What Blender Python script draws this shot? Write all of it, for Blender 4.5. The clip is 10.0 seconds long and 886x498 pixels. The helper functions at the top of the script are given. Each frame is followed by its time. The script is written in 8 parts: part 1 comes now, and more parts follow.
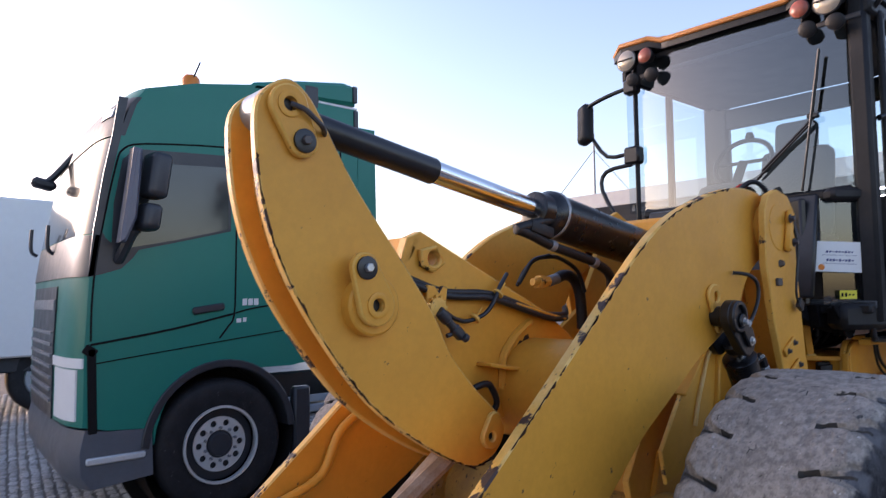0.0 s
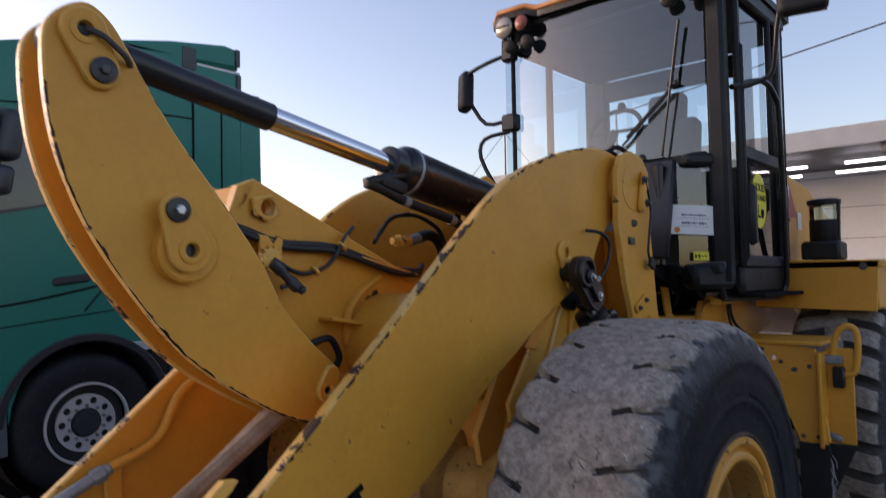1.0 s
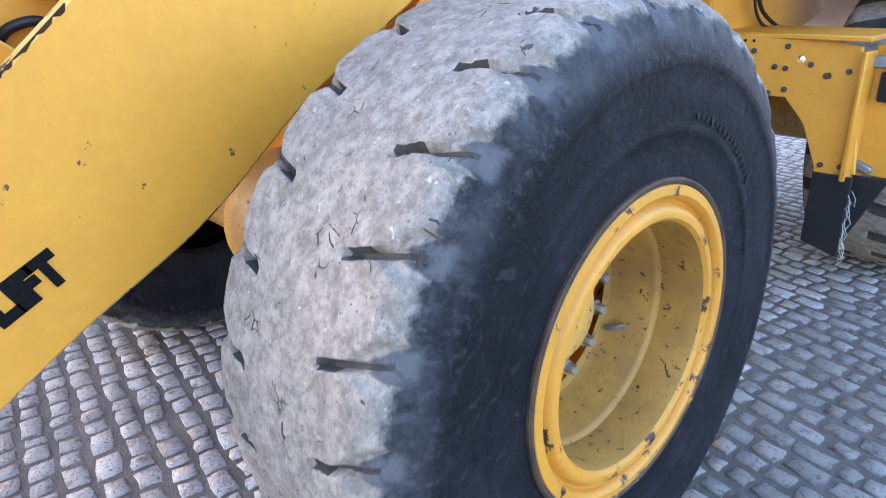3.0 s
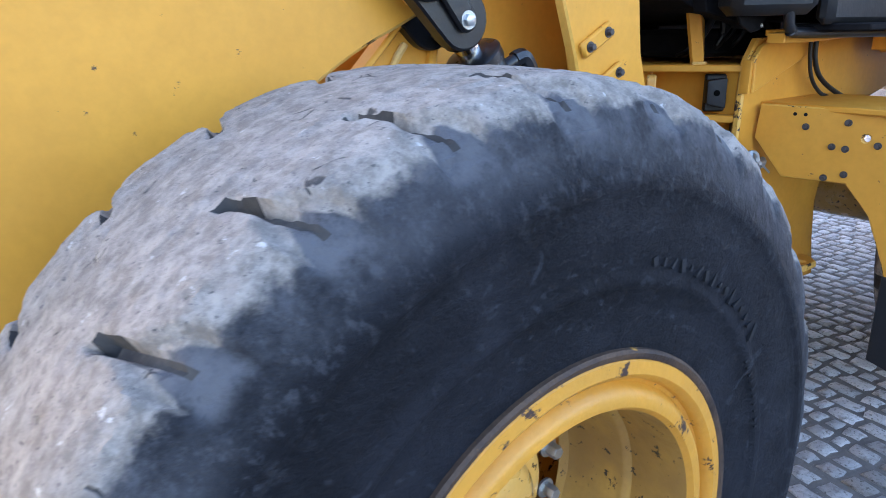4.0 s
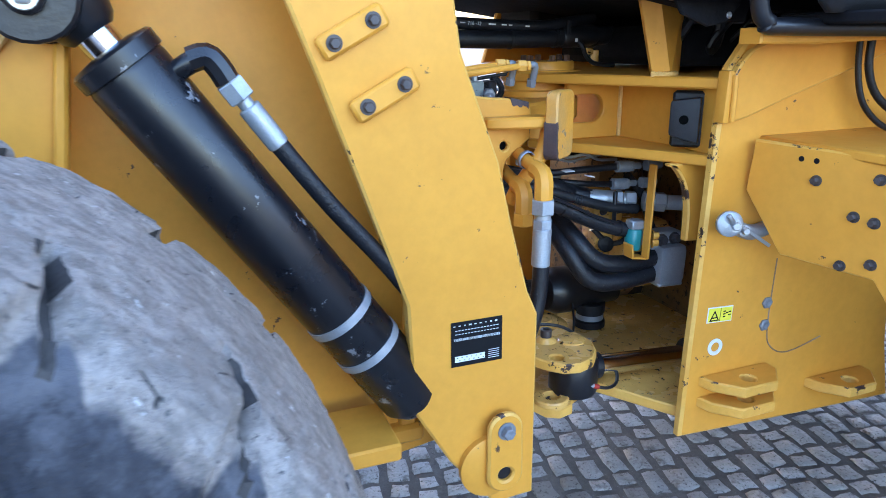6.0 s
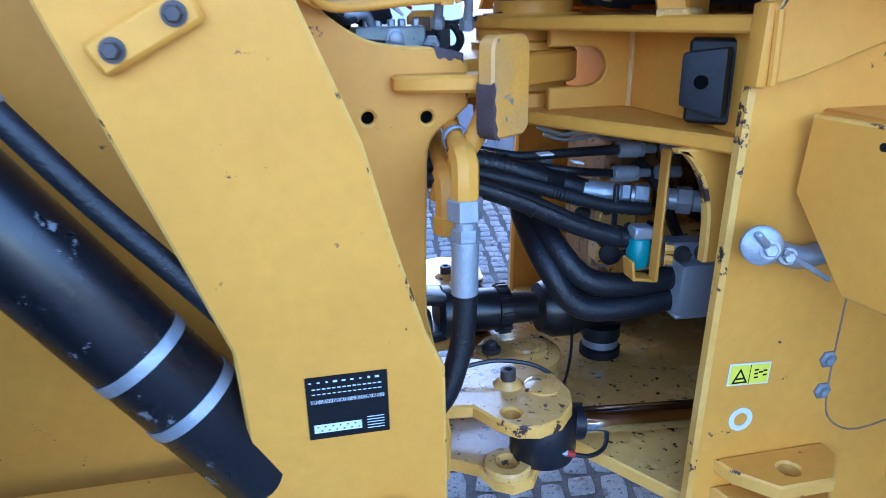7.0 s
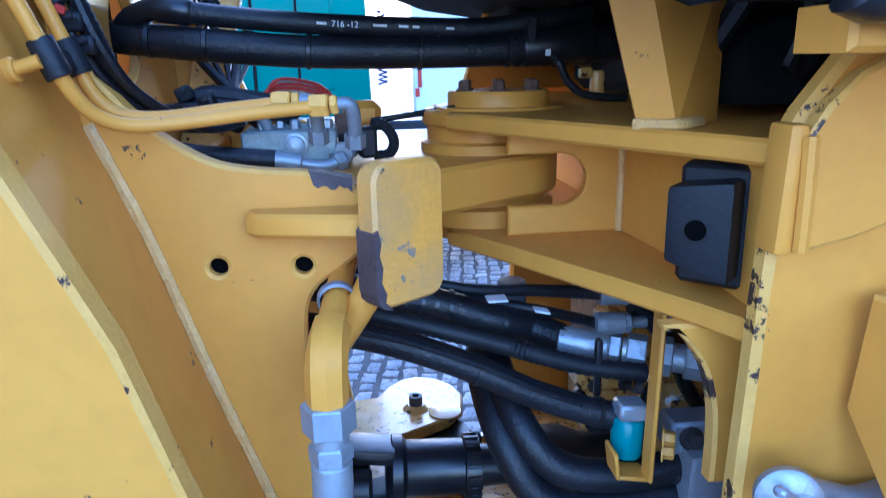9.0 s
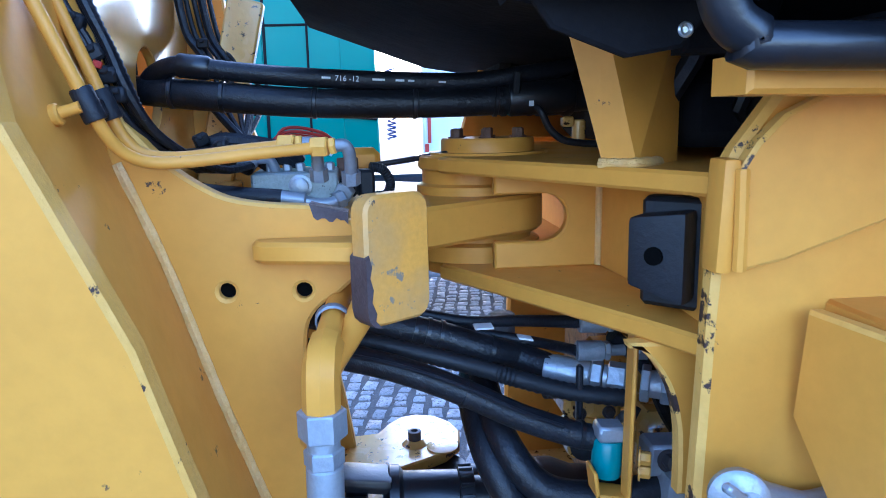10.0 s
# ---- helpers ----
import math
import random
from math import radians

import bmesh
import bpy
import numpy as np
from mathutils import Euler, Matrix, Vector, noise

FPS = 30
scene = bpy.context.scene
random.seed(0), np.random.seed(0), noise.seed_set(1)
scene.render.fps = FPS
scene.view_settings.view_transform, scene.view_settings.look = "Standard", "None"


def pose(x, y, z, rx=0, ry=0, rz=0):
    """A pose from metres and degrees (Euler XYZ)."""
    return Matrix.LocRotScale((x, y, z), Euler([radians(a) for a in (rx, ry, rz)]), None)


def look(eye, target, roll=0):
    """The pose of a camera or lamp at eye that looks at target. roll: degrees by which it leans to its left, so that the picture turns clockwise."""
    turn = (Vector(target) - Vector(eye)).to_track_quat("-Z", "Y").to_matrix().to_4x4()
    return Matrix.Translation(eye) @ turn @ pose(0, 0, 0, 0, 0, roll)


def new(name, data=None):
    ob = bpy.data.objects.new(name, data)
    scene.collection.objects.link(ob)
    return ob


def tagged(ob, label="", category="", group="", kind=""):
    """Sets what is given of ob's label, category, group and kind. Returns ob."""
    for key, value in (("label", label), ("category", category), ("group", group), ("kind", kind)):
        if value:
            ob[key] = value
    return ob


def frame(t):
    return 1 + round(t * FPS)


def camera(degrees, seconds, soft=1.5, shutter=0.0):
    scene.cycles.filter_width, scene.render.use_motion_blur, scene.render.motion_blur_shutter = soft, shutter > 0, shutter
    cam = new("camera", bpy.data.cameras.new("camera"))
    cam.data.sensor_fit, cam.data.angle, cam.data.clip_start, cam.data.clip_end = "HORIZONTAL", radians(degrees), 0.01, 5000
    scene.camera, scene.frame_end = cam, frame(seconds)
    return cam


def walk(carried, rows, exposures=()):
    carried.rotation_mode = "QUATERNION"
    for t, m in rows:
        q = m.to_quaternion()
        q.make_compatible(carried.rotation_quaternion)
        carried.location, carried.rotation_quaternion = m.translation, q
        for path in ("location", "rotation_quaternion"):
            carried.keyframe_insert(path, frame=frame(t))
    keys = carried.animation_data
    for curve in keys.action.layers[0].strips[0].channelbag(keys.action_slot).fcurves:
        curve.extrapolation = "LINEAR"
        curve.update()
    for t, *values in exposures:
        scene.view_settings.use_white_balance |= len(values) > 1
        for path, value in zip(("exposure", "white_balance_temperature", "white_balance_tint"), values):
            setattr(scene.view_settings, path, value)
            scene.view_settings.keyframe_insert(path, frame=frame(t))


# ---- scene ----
cam = camera(66.10, 10.0, 0.65, 0.2)
PATH = [
    (0.0, -2.4543, -1.9127, 1.6815, 94.082, 0.666, -40.811),
    (0.5, -2.3972, -1.9283, 1.6685, 99.079, 0.762, -45.248),
    (1.0, -2.2201, -2.0484, 1.5693, 92.565, 0.995, -47.781),
    (1.5, -1.9630, -2.0895, 1.4685, 79.098, 0.880, -50.260),
    (2.0, -1.6599, -2.0204, 1.4075, 70.367, 0.503, -51.296),
    (2.2, -1.5520, -2.0100, 1.3885, 68.072, 0.842, -51.485),
    (3.3, -0.9877, -1.8398, 1.4707, 69.845, 1.186, -40.084),
    (3.5, -0.8656, -1.7983, 1.4868, 71.091, 1.267, -38.685),
    (4.0, -0.6013, -1.7853, 1.4695, 72.144, 1.210, -37.064),
    (4.5, -0.3192, -1.8642, 1.4615, 72.141, 0.972, -32.003),
    (5.0, -0.0392, -1.8800, 1.4715, 72.210, 1.090, -27.632),
    (5.5, 0.2510, -1.7958, 1.4660, 73.107, 1.357, -25.178),
    (5.7, 0.3626, -1.7581, 1.4511, 72.961, 1.006, -23.900),
    (6.8, 0.9528, -1.4618, 1.3688, 72.115, 1.104, -12.504),
    (7.0, 1.0180, -1.3677, 1.3531, 70.418, 1.042, -11.969),
    (7.5, 1.2035, -1.1520, 1.2647, 67.055, 1.207, -10.132),
    (8.0, 1.2862, -1.0419, 1.2461, 62.304, 1.076, -9.603),
    (8.5, 1.2862, -1.0505, 1.3443, 64.601, 0.933, -7.807),
    (9.0, 1.2889, -1.0512, 1.4072, 74.560, 1.191, -6.579),
    (9.5, 1.2984, -1.0603, 1.4243, 78.633, 1.385, -6.022),
    (10.0, 1.3085, -1.1397, 1.3946, 79.166, 1.309, -5.658),
]
LIGHT = [(0.0, 1.8, 6650, 32), (0.5, 0.95, 6650, 31), (1.0, 1.25, 7050, 32), (1.5, 2.5, 7200, 29), (2.0, 3.35, 6450, 20), (2.2, 3.45, 6450, 20), (3.3, 3.58, 6300, 24),
         (3.6, 3.52, 6250, 24), (4.0, 3.36, 6200, 24), (4.5, 3.68, 6050, 24), (5.0, 3.85, 6200, 22), (5.5, 3.85, 6100, 22), (7.0, 3.7, 4950, 24), (7.5, 3.65, 4600, 26), (8.0, 3.56, 4600, 29), (8.5, 3.66, 4760, 30), (9.0, 3.75, 4620, 25), (10.0, 3.75, 4850, 24)]
walk(cam, [(t, pose(x, y, z, rx, ry, rz)) for t, x, y, z, rx, ry, rz in PATH], LIGHT)

# ---- sky and light ----
SUN_AZ, SUN_EL = -24.0, 9.0          # degrees: from north (+y) towards -x, above the horizon
world = bpy.data.worlds.new("world")
scene.world = world
world.use_nodes = True
wn = world.node_tree
sky = wn.nodes.new("ShaderNodeTexSky")
sky.sky_type = "NISHITA"
sky.sun_disc = False
sky.sun_elevation = radians(SUN_EL)
sky.sun_rotation = radians(SUN_AZ)
sky.dust_density = 1.6
sky.ozone_density = 1.6
wn.links.new(sky.outputs[0], wn.nodes["Background"].inputs[0])
wn.nodes["Background"].inputs[1].default_value = 0.15
lamp = bpy.data.lights.new("sun", "SUN")
lamp.energy, lamp.angle, lamp.color = 1.0, radians(14), (1.0, 0.93, 0.85)
sun_dir = Vector((math.sin(radians(SUN_AZ)) * math.cos(radians(SUN_EL)), math.cos(radians(SUN_AZ)) * math.cos(radians(SUN_EL)), math.sin(radians(SUN_EL))))
sun = new("sun", lamp)
sun.matrix_world = look(sun_dir * 50, (0, 0, 0))


# ---- materials ----
def material(name, base, rough=0.5, metal=0.0, other=None, spread=0.5, scale=4.0, fine=0.25, bump=0.0, bump_scale=60.0,
             chips=None, chip_scale=9.0, chip_amount=0.35, rand=0.0, island=False, coat=0.0, spots=None, spot_amount=0.3, spot_scale=38.0, spec=0.5, world_dirt=None, coat_rough=0.25):
    """Principled paint with broad and fine variation, optional chipped patches and dirt spots."""
    m = bpy.data.materials.new(name)
    m.use_nodes = True
    t = m.node_tree
    n, l = t.nodes, t.links
    p = n["Principled BSDF"]
    co = n.new("ShaderNodeTexCoord").outputs["Object"]

    def noise_tex(s, detail=4.0, rough_=0.6):
        k = n.new("ShaderNodeTexNoise")
        k.inputs["Scale"].default_value = s
        k.inputs["Detail"].default_value = detail
        k.inputs["Roughness"].default_value = rough_
        l.new(co, k.inputs["Vector"])
        return k.outputs["Fac"]

    def ramp(src, lo, hi):
        r = n.new("ShaderNodeMapRange")
        r.inputs["From Min"].default_value, r.inputs["From Max"].default_value = lo, hi
        l.new(src, r.inputs["Value"])
        return r.outputs[0]

    def mix(fac, a, b):
        x = n.new("ShaderNodeMix")
        x.data_type = "RGBA"
        for s, v in ((x.inputs[0], fac), (x.inputs[6], a), (x.inputs[7], b)):
            if isinstance(v, bpy.types.NodeSocket):
                l.new(v, s)
            else:
                s.default_value = v if isinstance(v, float) else (*v, 1.0)
        return x.outputs[2]

    other = other or tuple(c * 0.7 for c in base)
    broad = ramp(noise_tex(scale), 0.5 - 0.25 / max(spread, 0.05) * 0.5, 0.5 + 0.25 / max(spread, 0.05) * 0.5)
    sc = n.new("ShaderNodeMath")
    sc.operation = "MULTIPLY"
    l.new(broad, sc.inputs[0])
    sc.inputs[1].default_value = spread
    col = mix(sc.outputs[0], base, other)
    grain = n.new("ShaderNodeMath")
    grain.operation = "MULTIPLY"
    l.new(ramp(noise_tex(scale * 14, 3.0), 0.35, 0.7), grain.inputs[0])
    grain.inputs[1].default_value = fine
    col = mix(grain.outputs[0], col, tuple(c * 0.62 for c in base))
    if rand:
        if island:
            r_out = n.new("ShaderNodeNewGeometry").outputs["Random Per Island"]
        else:
            r_out = n.new("ShaderNodeObjectInfo").outputs["Random"]
        hsv = n.new("ShaderNodeHueSaturation")
        l.new(ramp(r_out, 0.0, 1.0), hsv.inputs["Value"])
        hsv.inputs["Value"].default_value = 1.0
        rr = hsv.inputs["Value"].links[0].from_node
        rr.inputs["To Min"].default_value, rr.inputs["To Max"].default_value = 1 - rand, 1 + rand
        l.new(col, hsv.inputs["Color"])
        col = hsv.outputs[0]
    rough_src = n.new("ShaderNodeMapRange")
    l.new(noise_tex(scale * 3, 3.0), rough_src.inputs["Value"])
    rough_src.inputs["To Min"].default_value = max(rough - 0.13, 0.03)
    rough_src.inputs["To Max"].default_value = min(rough + 0.13, 1.0)
    rough_out = rough_src.outputs[0]
    if spots:
        f = ramp(noise_tex(spot_scale, 4.0, 0.7), 0.72 - spot_amount * 0.3, 0.76 - spot_amount * 0.3)
        col = mix(f, col, spots)
    if chips:
        f = ramp(noise_tex(chip_scale, 6.0, 0.7), 0.78 - chip_amount * 0.4, 0.80 - chip_amount * 0.4)
        col = mix(f, col, chips)
    if world_dirt:
        place = n.new("ShaderNodeNewGeometry").outputs["Position"]
        for size, lo, hi, tone in ((0.9, 0.50, 0.80, world_dirt), (16.0, 0.54, 0.68, world_dirt), (75.0, 0.56, 0.66, tuple(c * 0.6 for c in world_dirt))):
            k = n.new("ShaderNodeTexNoise")
            k.inputs["Scale"].default_value, k.inputs["Detail"].default_value, k.inputs["Roughness"].default_value = size, 5.0, 0.65
            l.new(place, k.inputs["Vector"])
            col = mix(ramp(k.outputs["Fac"], lo, hi), col, tone)
    l.new(col, p.inputs["Base Color"])
    l.new(rough_out, p.inputs["Roughness"])
    p.inputs["Metallic"].default_value = metal
    p.inputs["Specular IOR Level"].default_value = spec
    if coat:
        p.inputs["Coat Weight"].default_value = coat
        p.inputs["Coat Roughness"].default_value = coat_rough
    if bump:
        b = n.new("ShaderNodeBump")
        b.inputs["Strength"].default_value = bump
        b.inputs["Distance"].default_value = 0.01
        l.new(noise_tex(bump_scale, 5.0), b.inputs["Height"])
        l.new(b.outputs[0], p.inputs["Normal"])
    return m


def glass(name, tint=(0.75, 0.85, 0.86), rough=0.02, clear=0.7):
    """A pane: a clear share and a mirror-like share."""
    m = bpy.data.materials.new(name)
    m.use_nodes = True
    t = m.node_tree
    n, l = t.nodes, t.links
    n.remove(n["Principled BSDF"])
    tr = n.new("ShaderNodeBsdfTransparent")
    tr.inputs[0].default_value = (*tint, 1)
    gl = n.new("ShaderNodeBsdfGlossy")
    gl.inputs["Roughness"].default_value = rough
    fr = n.new("ShaderNodeFresnel")
    fr.inputs[0].default_value = 1.5
    ad = n.new("ShaderNodeMath")
    ad.inputs[1].default_value = 1.0 - clear - 0.2
    l.new(fr.outputs[0], ad.inputs[0])
    mx = n.new("ShaderNodeMixShader")
    l.new(ad.outputs[0], mx.inputs[0])
    l.new(tr.outputs[0], mx.inputs[1])
    l.new(gl.outputs[0], mx.inputs[2])
    l.new(mx.outputs[0], n["Material Output"].inputs[0])
    return m


def tyre_material(name, lugs=0, swept=0.0):
    """Rubber with pale dust worn into the tread, smeared shoulders and fine cracks. lugs: the dust ends in scallops between so many grooves."""
    m = bpy.data.materials.new(name)
    m.use_nodes = True
    n, l = m.node_tree.nodes, m.node_tree.links
    p = n["Principled BSDF"]
    co = n.new("ShaderNodeTexCoord").outputs["Object"]
    xyz = n.new("ShaderNodeSeparateXYZ")
    l.new(co, xyz.inputs[0])

    def calc(op, a, b=0.0, c=None):
        k = n.new("ShaderNodeMath")
        k.operation = op
        for i, v in enumerate((a, b, c)):
            if v is None:
                continue
            if isinstance(v, bpy.types.NodeSocket):
                l.new(v, k.inputs[i])
            else:
                k.inputs[i].default_value = v
        return k.outputs[0]

    def step(v, lo, hi):
        k = n.new("ShaderNodeMapRange")
        k.interpolation_type = "SMOOTHSTEP"
        k.inputs["From Min"].default_value, k.inputs["From Max"].default_value = lo, hi
        l.new(v, k.inputs["Value"])
        return k.outputs[0]

    def cloud(s, d=4.0, r=0.6):
        k = n.new("ShaderNodeTexNoise")
        k.inputs["Scale"].default_value, k.inputs["Detail"].default_value, k.inputs["Roughness"].default_value = s, d, r
        l.new(co, k.inputs["Vector"])
        return k.outputs["Fac"]

    def blend(f, a, b):
        k = n.new("ShaderNodeMix")
        k.data_type = "RGBA"
        l.new(f, k.inputs[0])
        for sck, v in ((k.inputs[6], a), (k.inputs[7], b)):
            if isinstance(v, bpy.types.NodeSocket):
                l.new(v, sck)
            else:
                sck.default_value = (*v, 1.0)
        return k.outputs[2]

    off = calc("ABSOLUTE", xyz.outputs["Y"])
    rad = calc("SQRT", calc("ADD", calc("MULTIPLY", xyz.outputs["X"], xyz.outputs["X"]), calc("MULTIPLY", xyz.outputs["Z"], xyz.outputs["Z"])))
    crown = step(rad, 0.64, 0.67)
    ragged = calc("ADD", off, calc("MULTIPLY", calc("SUBTRACT", cloud(11.0, 6.0, 0.7), 0.5), 0.045))
    if lugs:
        turn = calc("MULTIPLY", calc("ARCTAN2", xyz.outputs["X"], xyz.outputs["Z"]), lugs / (2 * math.pi))
        half = calc("MULTIPLY", calc("GREATER_THAN", xyz.outputs["Y"], 0.0), 0.5)
        share = calc("FRACT", calc("ADD", calc("ADD", turn, calc("MULTIPLY", off, swept)), calc("ADD", half, 40.0)))
        apart = calc("SUBTRACT", 0.5, calc("ABSOLUTE", calc("SUBTRACT", share, 0.5)))
        ragged = calc("ADD", ragged, calc("MULTIPLY", step(apart, 0.22, 0.04), 0.034))
    dust_f = calc("MULTIPLY", step(ragged, 0.243, 0.231), crown)
    dust = blend(step(cloud(34.0, 8.0, 0.78), 0.36, 0.64), (0.170, 0.148, 0.130), (0.375, 0.328, 0.292))
    dust = blend(calc("MULTIPLY", step(cloud(7.0, 5.0, 0.7), 0.50, 0.68), 0.65), dust, (0.17, 0.15, 0.134))
    dust = blend(calc("MULTIPLY", step(cloud(15.0, 5.0, 0.7), 0.58, 0.68), 0.6), dust, (0.32, 0.265, 0.235))
    dust = blend(step(cloud(120.0, 4.0, 0.7), 0.60, 0.68), dust, (0.085, 0.080, 0.080))
    dust = blend(step(cloud(58.0, 4.0), 0.66, 0.72), dust, (0.52, 0.49, 0.47))
    nick = n.new("ShaderNodeTexVoronoi")
    nick.feature = "DISTANCE_TO_EDGE"
    nick.inputs["Scale"].default_value = 21.0
    l.new(co, nick.inputs["Vector"])
    nicks = calc("MULTIPLY", step(nick.outputs["Distance"], 0.030, 0.012), step(cloud(13.0, 3.0), 0.60, 0.64))
    dust = blend(nicks, dust, (0.030, 0.029, 0.031))
    gum = blend(step(cloud(6.0, 5.0), 0.35, 0.7), (0.0075, 0.0083, 0.0115), (0.017, 0.0185, 0.025))
    gum = blend(calc("MULTIPLY", calc("MULTIPLY", step(rad, 0.595, 0.640), step(cloud(9.0, 7.0, 0.75), 0.28, 0.62)), 0.75), gum, (0.066, 0.069, 0.080))
    smear = calc("MULTIPLY", calc("MULTIPLY", step(rad, 0.62, 0.69), step(off, 0.165, 0.20)), calc("MULTIPLY", step(cloud(12.0, 7.0, 0.75), 0.46, 0.66), 0.85))
    gum = blend(smear, gum, (0.105, 0.107, 0.120))
    if lugs:
        pocket = calc("MULTIPLY", calc("MULTIPLY", step(calc("ADD", apart, calc("MULTIPLY", calc("SUBTRACT", cloud(14.0, 5.0, 0.7), 0.5), 0.25)), 0.24, 0.12), step(off, 0.19, 0.205)), calc("MULTIPLY", step(rad, 0.640, 0.660), step(cloud(18.0, 6.0, 0.7), 0.30, 0.62)))
        gum = blend(pocket, gum, (0.118, 0.120, 0.134))
    cell = n.new("ShaderNodeTexVoronoi")
    cell.feature = "DISTANCE_TO_EDGE"
    cell.inputs["Scale"].default_value = 64.0
    l.new(co, cell.inputs["Vector"])
    crack = calc("MULTIPLY", calc("MULTIPLY", step(cell.outputs["Distance"], 0.045, 0.01), step(rad, 0.56, 0.66)), calc("MULTIPLY", step(cloud(5.0), 0.48, 0.66), 0.07))
    gum = blend(crack, gum, (0.12, 0.13, 0.155))
    scratch = n.new("ShaderNodeTexNoise")
    scratch.inputs["Scale"].default_value = 20.0
    scratch.inputs["Detail"].default_value = 3.0
    scratch.inputs["Distortion"].default_value = 2.5
    l.new(co, scratch.inputs["Vector"])
    gum = blend(calc("MULTIPLY", step(scratch.outputs["Fac"], 0.62, 0.68), 0.45), gum, (0.042, 0.046, 0.058))
    polar = n.new("ShaderNodeCombineXYZ")
    l.new(calc("MULTIPLY", calc("ARCTAN2", xyz.outputs["X"], xyz.outputs["Z"]), 20.0), polar.inputs[0])
    l.new(calc("MULTIPLY", rad, 22.0), polar.inputs[1])
    run = n.new("ShaderNodeTexNoise")
    run.inputs["Scale"].default_value, run.inputs["Detail"].default_value, run.inputs["Roughness"].default_value = 1.6, 6.0, 0.7
    l.new(polar.outputs[0], run.inputs["Vector"])
    gum = blend(calc("MULTIPLY", calc("MULTIPLY", step(run.outputs["Fac"], 0.50, 0.66), step(rad, 0.52, 0.66)), 0.5), gum, (0.098, 0.101, 0.116))
    l.new(blend(dust_f, gum, dust), p.inputs["Base Color"])
    l.new(calc("ADD", calc("MULTIPLY", dust_f, 0.08), 0.5), p.inputs["Roughness"])
    l.new(calc("ADD", calc("MULTIPLY", dust_f, 0.38), 0.12), p.inputs["Specular IOR Level"])
    bp = n.new("ShaderNodeBump")
    bp.inputs["Strength"].default_value = 0.85
    bp.inputs["Distance"].default_value = 0.008
    relief = calc("ADD", calc("ADD", cloud(52.0, 7.0, 0.75), calc("MULTIPLY", cloud(16.0, 4.0), 0.9)), calc("MULTIPLY", cell.outputs["Distance"], 0.25))
    l.new(calc("SUBTRACT", relief, calc("MULTIPLY", nicks, calc("MULTIPLY", dust_f, 0.5))), bp.inputs["Height"])
    l.new(bp.outputs[0], p.inputs["Normal"])
    return m


tyre_rubber = tyre_material("worn_tyre_rubber", 26, -1.8)
rear_rubber = tyre_material("dusty_tyre_rubber")
YEL, YEL2 = (0.705, 0.320, 0.040), (0.59, 0.260, 0.032)
DARK = (0.045, 0.022, 0.016)
yellow = material("yellow_paint", YEL, 0.42, spec=0.30, other=YEL2, spread=0.75, scale=3.0, fine=0.20, bump=0.07, bump_scale=18, chips=(0.10, 0.055, 0.03), chip_scale=20, chip_amount=0.27)
yellow_gloss = material("greasy_yellow_paint", YEL, 0.22, other=(0.60, 0.30, 0.05), spread=0.7, scale=6, fine=0.2, bump=0.03, bump_scale=14, chips=(0.30, 0.15, 0.05), chip_scale=11, chip_amount=0.36, coat=1.0, coat_rough=0.12)
yellow_edge = material("worn_yellow_edge", (0.70, 0.345, 0.05), 0.5, other=(0.76, 0.44, 0.10), spread=0.8, scale=6, fine=0.2, chips=DARK, chip_scale=13, chip_amount=0.44, bump=0.2)
yellow_worn = material("scraped_yellow_edge", (0.74, 0.38, 0.06), 0.5, other=(0.80, 0.50, 0.16), spread=0.9, scale=8, fine=0.25, chips=DARK, chip_scale=10, chip_amount=0.54, bump=0.25)
yellow_dirty = material("dirty_yellow_paint", (0.78, 0.44, 0.11), 0.26, other=(0.64, 0.34, 0.08), spread=0.7, scale=3.5, fine=0.25, spots=(0.05, 0.025, 0.012), spot_amount=0.41, spot_scale=48.0, bump=0.16, bump_scale=30, coat=0.7, coat_rough=0.10)
yellow_rim = material("chipped_yellow_rim", (0.64, 0.28, 0.025), 0.45, other=(0.50, 0.23, 0.03), spread=0.7, scale=5, fine=0.25, chips=DARK, chip_scale=14, chip_amount=0.47, bump=0.15)
rim_dirty = material("brown_stained_rim", (0.46, 0.25, 0.045), 0.55, other=(0.25, 0.13, 0.04), spread=0.9, scale=6, fine=0.4, spots=(0.03, 0.018, 0.012), spot_amount=0.35, bump=0.2)
yellow_pad = material("scuffed_yellow_pad", YEL, 0.5, other=(0.50, 0.28, 0.09), spread=0.9, scale=12, fine=0.3, bump=0.15, bump_scale=30, spots=(0.22, 0.17, 0.12), spot_amount=0.36, spot_scale=28.0, chips=(0.07, 0.05, 0.045), chip_scale=24, chip_amount=0.36)
rim_rust = material("rusty_rim_edge", (0.035, 0.020, 0.015), 0.7, other=(0.10, 0.055, 0.03), spread=0.9, scale=14, fine=0.5, bump=0.4, spots=(0.42, 0.20, 0.03), spot_amount=0.3, spot_scale=22.0)
weld = material("weld_bead", (0.70, 0.38, 0.08), 0.45, other=(0.74, 0.56, 0.32), spread=0.5, scale=14, bump=0.6, bump_scale=90)
rubber = material("tyre_sidewall", (0.010, 0.011, 0.014), 0.6, spec=0.25, other=(0.022, 0.023, 0.028), spread=0.8, scale=5, fine=0.45, bump=0.3, bump_scale=45, spots=(0.10, 0.10, 0.115), spot_amount=0.18)
groove = material("tread_groove", (0.030, 0.028, 0.028), 0.95, other=(0.075, 0.068, 0.062), spread=0.6, scale=10, fine=0.4, bump=0.4)
